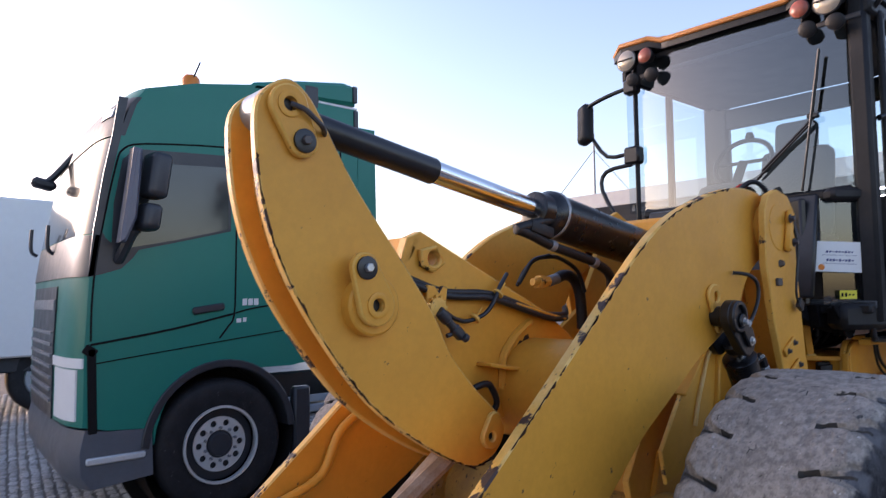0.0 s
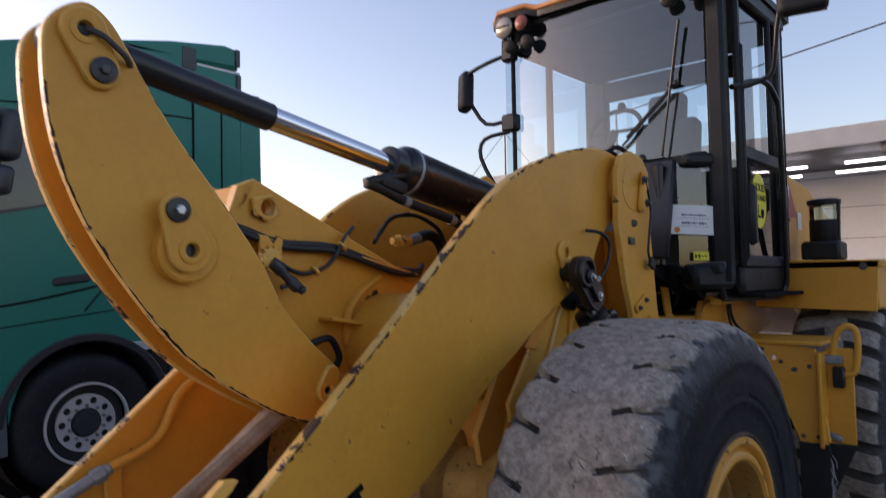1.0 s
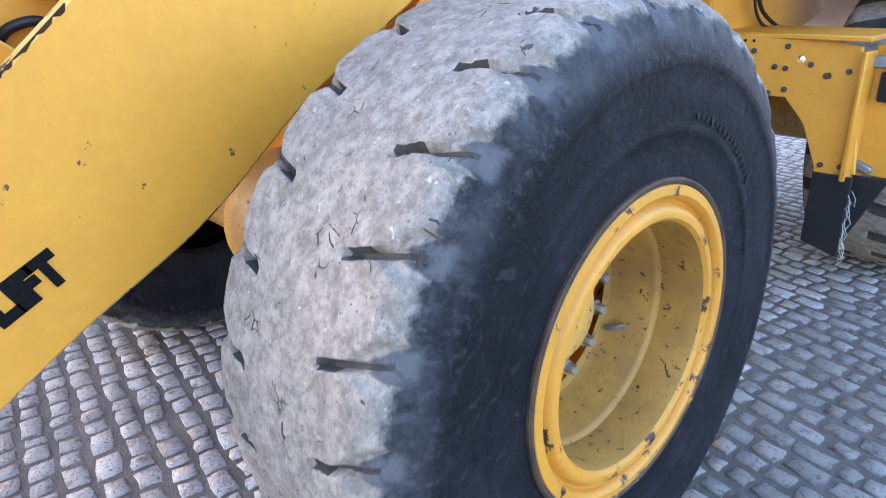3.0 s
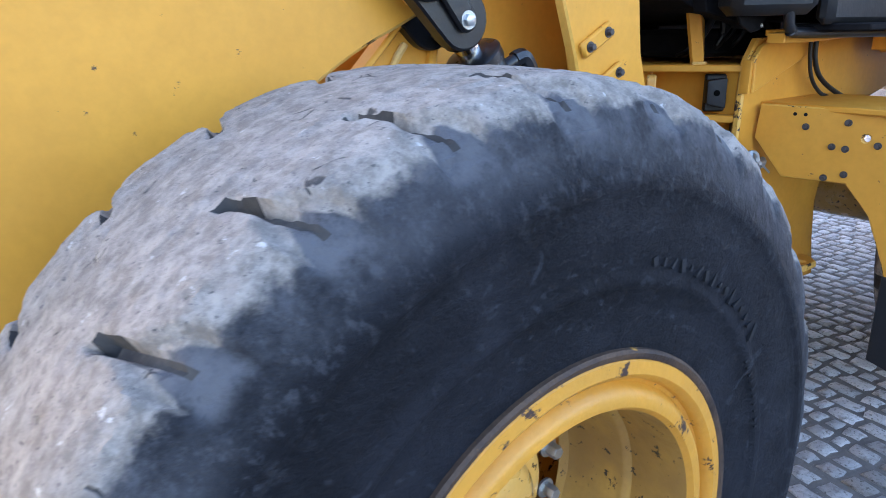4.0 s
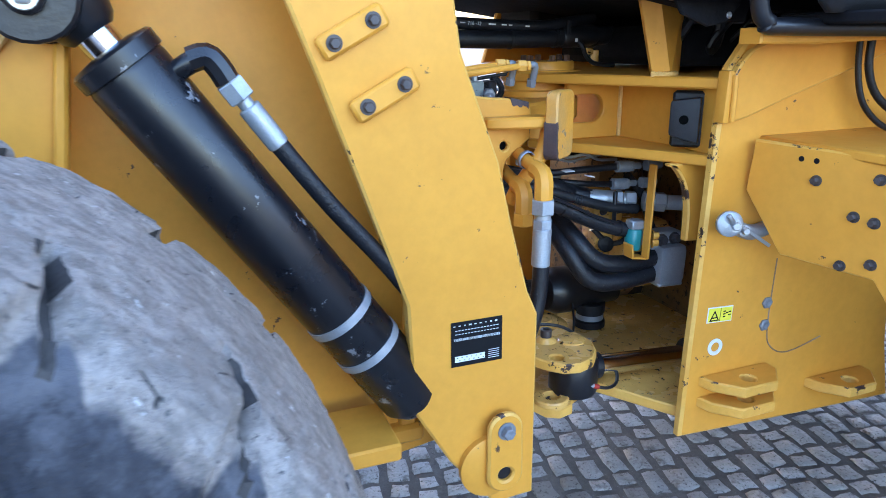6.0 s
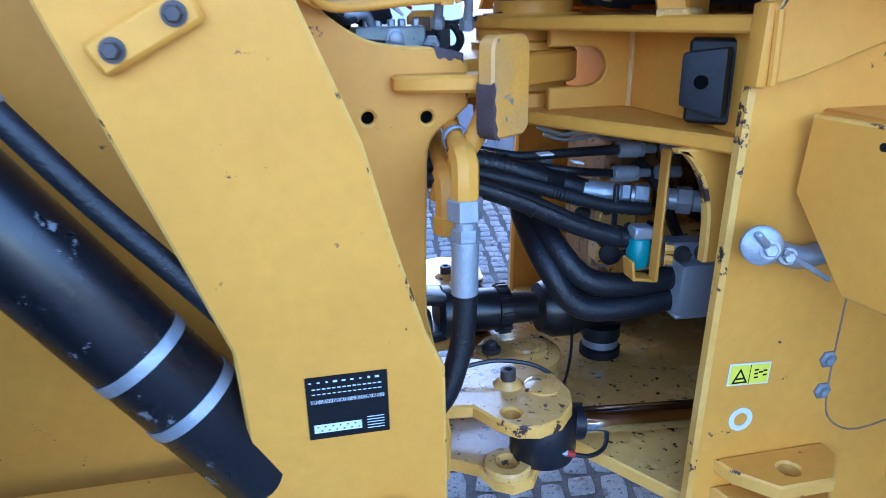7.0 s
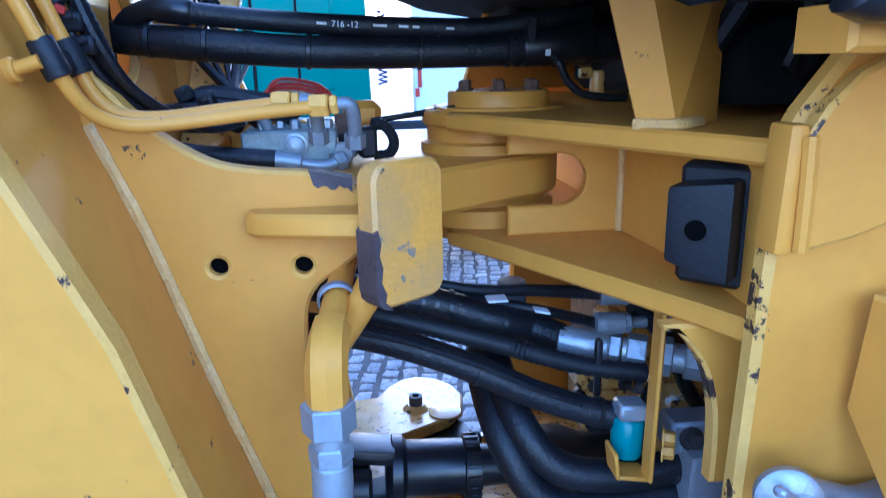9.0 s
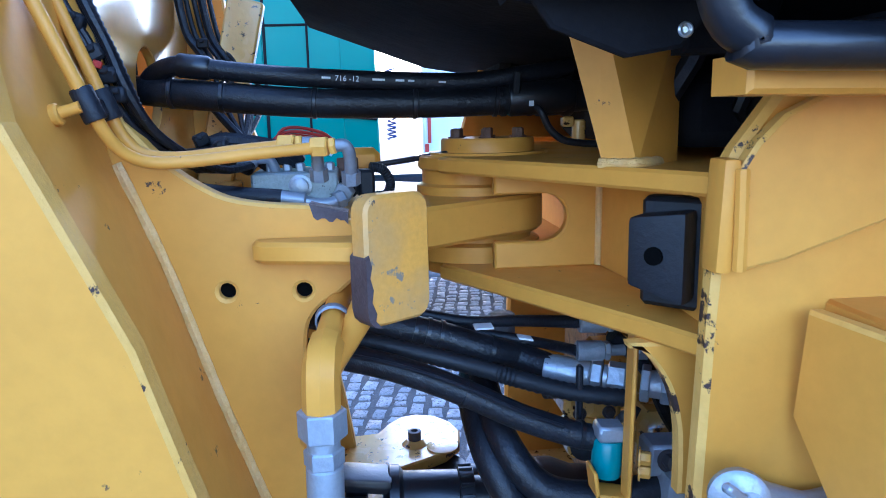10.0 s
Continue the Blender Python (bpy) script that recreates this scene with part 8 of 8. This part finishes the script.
box(b, (-1.155, LY - 0.004, 1.05), (0.06, 0.02, 0.60), (0, -2, 0), 0.008)
box(b, (-1.175, LY - 0.004, 1.33), (0.09, 0.02, 0.07), (0, 35, 0), 0.008)
part("lamp_gap", b, ink, lorry)
# door: seams, window, handle
def seam(pts, r=0.007, nm="door_seam"):
    bb = bmesh.new()
    sweep(bb, [(x, LY - 0.001, z) for x, z in pts], r, 6, 0, 3)
    return part(nm, bb, ink, lorry)


seam([(-1.17, 1.40), (-1.17, 1.65), (-1.15, 1.95), (-1.10, 2.30), (-1.03, 2.68), (-0.98, 2.81), (-0.82, 2.87), (-0.24, 2.925), (-0.13, 2.90), (-0.10, 2.80), (-0.10, 1.90), (-0.11, 1.56), (-0.16, 1.47), (-0.23, 1.38)])
seam([(-0.10, 1.575), (0.10, 1.62), (0.62, 1.68)])
seam([(0.0, 2.95), (0.30, 2.97), (0.62, 2.98)])
seam([(-1.17, 1.375), (-0.60, 1.465), (-0.12, 1.57)], 0.009)
seam([(-1.14, 1.24), (-0.74, 1.29), (0.17, 1.40), (0.60, 1.45)], 0.005)
win = [(-0.93, 2.075), (-0.90, 2.45), (-0.84, 2.66), (-0.71, 2.73), (-0.175, 2.76), (-0.165, 2.255), (-0.60, 2.145)]
b = plate_bm(win, LY - 0.004, LY + 0.012, "y", bevel=0.0)
part("door_window", b, [screen_m, truck_dark], lorry, "dark side window")
b = plate_bm([(-1.05, 2.06), (-1.04, 2.40), (-0.985, 2.73), (-0.90, 2.82), (-0.145, 2.86), (-0.145, 2.24), (-0.60, 2.125), (-0.93, 2.045)], LY - 0.003, LY + 0.02, "y", holes=[[(x * 1.0, z) for x, z in win]], bevel=0)
part("window_frame", b, [truck_dark, truck_dark], lorry)
b = bmesh.new()
box(b, (-0.325, LY - 0.012, 1.615), (0.26, 0.03, 0.06), (0, -8, 0), 0.014)
part("door_handle", b, truck_dark, lorry)
b = bmesh.new()
for k in range(3):
    box(b, (-0.02 + k * 0.05, LY - 0.002, 1.665), (0.04, 0.004, 0.055), (0, 0, 0), 0.001)
box(b, (-0.07, LY - 0.002, 1.515), (0.04, 0.004, 0.035), (0, 0, 0), 0.001)
box(b, (-0.02, LY - 0.002, 1.52), (0.03, 0.004, 0.035), (0, 0, 0), 0.001)
pieces("side_marking", b, sticker_w, lorry)
# mirror
b = bmesh.new()
box(b, (-0.80, LY - 0.17, 2.60), (0.15, 0.20, 0.34), (0, 8, 12), 0.05, 0, 3)
box(b, (-0.85, LY - 0.17, 2.29), (0.13, 0.20, 0.20), (0, 8, 12), 0.05, 0, 3)
sweep(b, [(-1.00, LY, 1.98), (-0.98, LY - 0.07, 2.06), (-0.94, LY - 0.15, 2.20)], 0.04, 8)
part("mirror", b, truck_dark, lorry)
b = plate_bm([(-1.05, 2.10), (-1.01, 2.10), (-0.94, 2.28), (-0.92, 2.55), (-0.91, 2.78), (-0.97, 2.79), (-0.99, 2.60)], LY - 0.24, LY - 0.10, "y", bevel=0.02)
part("mirror_cover", b, [mirror_grey, mirror_grey], lorry)
b = bmesh.new()
sweep(b, [(-0.97, LY + 1.55, 3.02), (-1.10, LY + 1.60, 2.84), (-1.16, LY + 1.62, 2.77)], 0.03, 8)
box(b, (-1.20, LY + 1.62, 2.74), (0.20, 0.14, 0.09), (0, 12, 0), 0.03)
for yy, zz in ((LY + 1.1, 2.18), (LY + 1.8, 2.2)):
    sweep(b, [(-1.20, yy, zz - 0.10), (-1.25, yy, zz - 0.05), (-1.25, yy, zz + 0.14)], 0.016, 6)
pieces("front_mirror", b, truck_dark, lorry)
# wheel
b = bmesh.new()
prof = [(0.30, -0.13), (0.40, -0.15), (0.475, -0.145), (0.51, -0.12), (0.522, -0.08), (0.522, 0.08), (0.51, 0.12), (0.475, 0.145), (0.40, 0.15), (0.30, 0.13)]
lathe(b, prof, (0, 0, 0), (0, 1, 0), 64, 0, cap=False)
wl = part("wheel", b, rubber, lorry, "black lorry tyre on a ten-hole rim")
wl.location = (-0.19, LY + 0.17, 0.535)
b = bmesh.new()
hol = [ring(0.168 * math.cos(2 * math.pi * k / 10), 0.168 * math.sin(2 * math.pi * k / 10), 0.026, 12) for k in range(10)]
merge(b, plate_bm(ring(0, 0, 0.215, 48), -0.105, -0.09, "y", holes=[ring(0, 0, 0.11, 24)] + hol, bevel=0))
lathe(b, [(0.285, 0.12), (0.287, 0.152), (0.305, 0.152), (0.308, 0.05)], (0, 0, 0), (0, -1, 0), 48, 0, cap=False)
rimo = part("rim", b, alu, wl)
b = bmesh.new()
lathe(b, [(0.10, 0.0), (0.10, 0.05), (0.085, 0.07), (0.02, 0.075)], (0, -0.06, 0), (0, -1, 0), 28, 0)
rod(b, (0, -0.07, 0), (0, 0.05, 0), 0.285, 32)
part("hub", b, truck_dark, wl)
b = bmesh.new()
for k in range(10):
    a = 2 * math.pi * (k + 0.5) / 10
    bolt_bm(b, (0.128 * math.cos(a), -0.105, 0.128 * math.sin(a)), (0, -1, 0), 0.012, 0.03, 0, False)
pieces("wheel_nut", b, zinc_dirty, wl)
b = bmesh.new()
arc = [(-0.19 + 0.63 * math.cos(radians(a)), 0.56 + 0.65 * math.sin(radians(a))) for a in range(5, 178, 9)]
arc2 = [(-0.19 + 0.57 * math.cos(radians(a)), 0.56 + 0.59 * math.sin(radians(a))) for a in range(177, 4, -9)]
merge(b, plate_bm(arc + arc2, LY - 0.02, LY + 0.35, "y", bevel=0.008))
box(b, (0.52, LY + 0.05, 0.62), (0.16, 0.10, 0.62), (0, 0, 0), 0.02)
part("wheel_arch", b, [truck_dark, truck_dark], lorry)
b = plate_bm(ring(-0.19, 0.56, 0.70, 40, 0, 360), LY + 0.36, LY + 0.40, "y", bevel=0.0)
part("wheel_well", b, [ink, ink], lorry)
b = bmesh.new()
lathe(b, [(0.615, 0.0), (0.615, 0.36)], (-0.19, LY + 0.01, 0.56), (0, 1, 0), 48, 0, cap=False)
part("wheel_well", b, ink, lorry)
# roof deflector, side deflector and rear fairing
b = bmesh.new()
merge(b, plate_bm([(-0.02, 3.44), (0.06, 3.53), (0.45, 3.62), (0.95, 3.70), (1.08, 3.68), (1.08, 3.50), (0.3, 3.46)], LY, LY + LW, "y", bevel=0.03))
merge(b, plate_bm([(0.615, 3.46), (1.08, 3.46), (1.10, 2.70), (1.12, 1.25), (0.615, 1.15)], LY, LY + 0.05, "y", bevel=0.01))
merge(b, plate_bm([(1.09, 3.30), (1.30, 3.30), (1.34, 1.08), (0.62, 1.08), (0.62, 1.22), (1.09, 1.25)], LY + 0.01, LY + 0.06, "y", bevel=0.01))
pieces("air_deflector", b, [green, green], lorry, "", None)
# solid white bars paint the brightness showing through the deflector's gaps
b = bmesh.new()
box(b, (0.85, LY + 0.03, 3.47), (0.50, 0.03, 0.025), (0, 0, 0), 0.006)
box(b, (0.62, LY + 0.02, 3.56), (0.12, 0.03, 0.02), (0, 50, 0), 0.006)
part("deflector_gap", b, white, lorry)
b = bmesh.new()
box(b, (0.60, LY + 0.02, 3.50), (0.16, 0.05, 0.22), (0, 0, 0), 0.02)
box(b, (1.06, LY + 0.0, 3.60), (0.05, 0.03, 0.16), (0, 0, 0), 0.008)
box(b, (1.07, LY + 0.0, 3.34), (0.05, 0.03, 0.22), (0, 0, 0), 0.008)
pieces("deflector_trim", b, truck_dark, lorry)
seam([(0.63, 1.20), (0.64, 2.2), (0.63, 3.40)], 0.010)
seam([(0.90, 1.15), (0.905, 2.0), (0.90, 3.3)], 0.008)
seam([(0.40, 1.99), (0.8, 1.995), (1.34, 2.0)], 0.008)
seam([(0.66, 1.48), (1.0, 1.44), (1.33, 1.40)], 0.008)
b = bmesh.new()
lathe(b, [(0.05, 0), (0.05, 0.03)], (-0.36, LY + 0.35, 3.42), (0, 0, 1), 16, 0)
part("beacon_foot", b, truck_dark, lorry)
b = bmesh.new()
lathe(b, [(0.07, 0.03), (0.075, 0.05), (0.072, 0.13), (0.05, 0.16)], (-0.36, LY + 0.35, 3.42), (0, 0, 1), 20, 0)
part("beacon", b, orange_m, lorry, "amber beacon on the roof")
b = bmesh.new()
rod(b, (-0.40, LY + 0.33, 3.42), (-0.32, LY + 0.25, 3.68), 0.006, 6)
part("aerial", b, black, lorry)
# chassis, side skirt tank and rear wheels
b = bmesh.new()
box(b, (2.6, LY + LW / 2, 0.85), (4.6, 0.9, 0.25), (0, 0, 0), 0.02)
part("chassis", b, truck_dark, lorry)
b = bmesh.new()
box(b, (2.05, LY + 0.34, 0.62), (1.60, 0.62, 0.62), (0, 0, 0), 0.06, 0, 3)
tank = part("fuel_tank", b, truck_grey, lorry, "pale grey side tank")
b = bmesh.new()
for k in range(9):
    box(b, (1.72 + 0.14 * k, LY + 0.025, 0.62), (0.01, 0.012, 0.5), (0, 0, 0), 0.003)
pieces("tank_rib", b, truck_grey, tank)
b = bmesh.new()
box(b, (1.42, LY + 0.015, 0.66), (0.36, 0.03, 0.40), (0, 0, 0), 0.012)
lk = part("tool_box", b, alu, lorry)
b = bmesh.new()
box(b, (1.42, LY - 0.004, 0.63), (0.22, 0.02, 0.16), (0, 0, 0), 0.03, 0, 2)
box(b, (1.42, LY - 0.016, 0.57), (0.16, 0.012, 0.02), (0, 0, 0), 0.004)
part("box_latch", b, zinc_dirty, lk)
for x in (3.3, 4.2):
    w2 = new("wheel", wl.data)
    w2.parent = lorry
    w2.location = (x, LY + 0.2, 0.52)
b = bmesh.new()
line = [Vector((1.43 + 0.03 * math.cos(k * 0.9), LY + 0.4 + 0.03 * math.sin(k * 0.9), 1.75 - 0.0045 * k)) for k in range(110)]
sweep(b, line, 0.006, 5, 0, 0)
part("coiled_air_line", b, blue_ink, lorry, "blue coiled air line")

# ---- white trailer behind the lorry ----
trailer = thing("box_trailer", "white box trailer standing on dark running gear", "trailer", (0, 0, 0))
b = bmesh.new()
box(b, (-3.9, 10.9, 2.06), (9.4, 2.5, 2.40), (0, 0, 6), 0.03)
part("box_body", b, white, trailer)
b = bmesh.new()
box(b, (-3.9, 10.9, 0.74), (9.2, 2.2, 0.22), (0, 0, 6), 0.02)
for k in range(8):
    box(b, (-7.7 + k * 1.05, 9.6 + 0.11 * k, 0.62), (0.06, 0.06, 0.3), (0, 0, 6), 0.005)
part("chassis", b, truck_dark, trailer)
for x in (-0.15, -1.35, -2.55, -6.2):
    b = bmesh.new()
    lathe(b, prof, (0, 0, 0), (0, 1, 0), 40, 0, cap=False)
    w3 = part("wheel", b, rubber, trailer)
    w3.location = (x, 9.9 + (x + 3.9) * 0.105, 0.52)
    b = bmesh.new()
    lathe(b, [(0.30, 0.10), (0.28, 0.12), (0.2, 0.08), (0.1, 0.10), (0.02, 0.10)], (0, 0, 0), (0, -1, 0), 32, 0)
    part("rim", b, truck_grey, w3)

# ---- far yard objects seen through the hitch ----
depot = thing("delivery_truck", "white box truck with red stripe, far across the yard", "truck", (0, 0, 0))
b = bmesh.new()
box(b, (2.75, 10.0, 1.55), (1.5, 2.2, 1.9), (0, 0, 0), 0.04)
part("box_body", b, white, depot)
b = bmesh.new()
box(b, (2.06, 8.885, 0.98), (0.06, 0.02, 0.12), (0, 0, 0), 0.004)
box(b, (2.10, 8.885, 1.45), (0.05, 0.02, 0.8), (0, 0, 0), 0.004)
pieces("red_stripe", b, red_m, depot)
for x in (2.3, 3.2):
    b = bmesh.new()
    lathe(b, [(0.22, -0.1), (0.33, -0.1), (0.35, -0.07), (0.35, 0.07), (0.33, 0.1), (0.22, 0.1)], (x, 9.1, 0.35), (0, 1, 0), 32, 0)
    part("wheel", b, rubber, depot)
b = bmesh.new()
box(b, (2.75, 10.0, 0.50), (1.4, 1.9, 0.30), (0, 0, 0), 0.03)
part("chassis", b, truck_dark, depot)
stack = thing("pallet_stack", "pale stacked slabs on the yard", "slab stack", (2.5, 7.4, 0), "slab stacks")
for k in range(5):
    b = bmesh.new()
    box(b, (0.02 * (k % 2), 0, 0.09 + 0.145 * k), (1.0, 0.8, 0.12), (0, 0, 3 * (k % 3)), 0.015)
    part("slab", b, truck_grey, stack)

# ---- warehouse ----
house = thing("warehouse", "pale panelled warehouse with lit canopy", "building", (0, 0, 0))
WX = 21.35
b = bmesh.new()
box(b, (WX + 4, -8.8, 2.4), (8, 46, 4.8), (0, 0, 0), 0.0)
part("wall", b, wall_m, house)
b = bmesh.new()
for k in range(5):
    box(b, (WX - 0.006, -8.8, 0.7 + k * 0.95), (0.02, 46, 0.018), (0, 0, 0), 0)
for k in range(9):
    box(b, (WX - 0.006, -28.0 + k * 4.6, 2.4), (0.02, 0.03, 4.7), (0, 0, 0), 0)
pieces("panel_joint", b, soffit_m, house, "", None)
b = bmesh.new()
box(b, (WX - 2.0, -8.8, 4.78), (4.6, 46, 0.12), (0, 0, 0), 0.0)
cn = part("canopy", b, soffit_m, house, "grey canopy soffit")
b = bmesh.new()
box(b, (WX - 4.35, -8.8, 4.97), (0.12, 46, 0.50), (0, 0, 0), 0.01)
part("canopy_fascia", b, truck_grey, cn)
b = bmesh.new()
for k in range(9):
    box(b, (WX - 2.1, -29 + k * 5.0, 4.60), (4.2, 0.14, 0.24), (0, 0, 0), 0.01)
pieces("canopy_beam", b, soffit_m, cn)
for x in (WX - 3.2, WX - 1.4):
    for k in range(12):
        b = bmesh.new()
        box(b, (x, -14 + k * 2.2 + (0.6 if x > 19 else 0), 4.46), (0.10, 1.3, 0.06), (0, 0, 0), 0.01)
        part("tube_lamp", b, tube_light, cn)
# far mast with stays and overhead line
mast = thing("lighting_mast", "thin grey mast with guy wires behind the yard", "mast", (27.0, 19.8, 0))
b = bmesh.new()
rod(b, (0, 0, 0), (0, 0, 10.3), 0.08, 10, 0, 0, 0.05)
part("mast_pole", b, zinc_dirty, mast)
for dx, dy in ((0.5, 10.9), (-0.5, -8.5)):
    b = bmesh.new()
    rod(b, (0, 0, 9.4), (dx, dy, 0.0), 0.015, 6)
    part("guy_wire", b, steel, mast)
b = bmesh.new()
rod(b, (WX - 4.35, 8.0, 6.6), (WX - 4.35, -14.0, 9.6), 0.02, 6)
rod(b, (WX - 4.35, -14.0, 5.2), (WX - 4.35, -14.0, 9.7), 0.05, 8)
rod(b, (WX - 4.35, 8.0, 5.2), (WX - 4.35, 8.0, 6.7), 0.04, 8)
part("overhead_cable", b, steel, house, "thin black overhead cable")

# ---- ground and setts ----
b = bmesh.new()
bmesh.ops.create_grid(b, x_segments=40, y_segments=40, size=400)
ground = part("ground", b, joint_m, None, "gritty brown joints between granite setts", smooth=0)
ground.location = (0, 0, -0.005)
tagged(ground, "gritty yard surface between granite setts", "ground", "", "structure")
# stone forms: low domed blocks
forms = []
rnd = random.Random(21)
for k in range(6):
    b = bmesh.new()
    lo, mid, hi = [], [], []
    for cx, cy in ((-1, -1), (0.05, -1), (1, -1), (1, 0.1), (1, 1), (-0.1, 1), (-1, 1), (-1, -0.05)):
        jx, jy = rnd.uniform(-0.15, 0.15), rnd.uniform(-0.15, 0.15)
        corner = 0.94 if cx * cy and abs(cx) == 1 and abs(cy) == 1 else 1.0
        x, y = (cx * corner + jx) * 0.5, (cy * corner + jy) * 0.5
        lo.append(b.verts.new((x * 1.03, y * 1.03, -0.02)))
        mid.append(b.verts.new((x, y, -0.003)))
        hi.append(b.verts.new((x * 0.91, y * 0.91, 0.0008 + rnd.uniform(-0.0012, 0.0012))))
    for p, q in ((lo, mid), (mid, hi)):
        for i in range(8):
            b.faces.new((p[i], p[(i + 1) % 8], q[(i + 1) % 8], q[i]))
    c = b.verts.new((rnd.uniform(-0.12, 0.12), rnd.uniform(-0.12, 0.12), 0.0012 + rnd.uniform(-0.001, 0.0015)))
    for i in range(8):
        b.faces.new((hi[i], hi[(i + 1) % 8], c))
    me = bpy.data.meshes.new("sett")
    for f in b.faces:
        f.smooth = True
    b.to_mesh(me)
    b.free()
    me.materials.append(stone_m)
    forms.append(me)
ANG = radians(-9)
cs, sn = math.cos(ANG), math.sin(ANG)
COURSE = 0.093
verts, faces = [], []
near = 0
data = [([v.co.copy() for v in me.vertices], [tuple(p.vertices) for p in me.polygons]) for me in forms]
for i in range(-97, 155):
    u = i * COURSE
    v = -9.0 + rnd.uniform(0, 0.1)
    while v < 15.0:
        ln = rnd.choice((rnd.uniform(0.065, 0.10), rnd.uniform(0.085, 0.15)))
        wd = COURSE - rnd.uniform(0.014, 0.034)
        uu = u + rnd.uniform(-0.006, 0.006) + 0.02 * math.sin(v * 0.7 + i * 0.05)
        vm = v + ln / 2
        x, y = uu * cs - vm * sn, uu * sn + vm * cs
        v += ln
        far = x > 7 or y > 7 or x < -3.5 or y < -4.5
        if far and (x > 14 or x < -6 or y > 13 or y < -6):
            continue
        k = rnd.randrange(6)
        dz = rnd.uniform(-0.0035, 0.002)
        rz = ANG + rnd.uniform(-0.09, 0.09)
        sx, sy = wd, ln - rnd.uniform(0.012, 0.024)
        tilt = (rnd.uniform(-0.02, 0.02), rnd.uniform(-0.02, 0.02))
        if near < 300 and ((0.45 < x < 2.3 and -2.15 < y < -1.05) or (1.2 < x < 1.62 and -0.9 < y < 0)):
            near += 1
            o = new("sett", forms[k])
            o.parent = ground
            o.matrix_parent_inverse = Matrix.Translation((0, 0, 0.005))
            o.matrix_basis = Matrix.LocRotScale((x, y, dz), Euler((*tilt, rz)), (sx, sy, 1.0))
        else:
            c, s = math.cos(rz), math.sin(rz)
            base = len(verts)
            for p in data[k][0]:
                px, py = p.x * sx, p.y * sy
                verts.append((x + px * c - py * s, y + px * s + py * c, p.z + dz + px * tilt[1] - py * tilt[0]))
            faces.extend(tuple(base + q for q in fc) for fc in data[k][1])
me = bpy.data.meshes.new("setts")
me.from_pydata(verts, [], faces)
me.polygons.foreach_set("use_smooth", [True] * len(me.polygons))
me.materials.append(stone_far)
st = new("setts", me)
st.parent = ground
st.matrix_parent_inverse = Matrix.Translation((0, 0, 0.005))
tagged(st, "worn grey granite setts", "", "", "stuff")
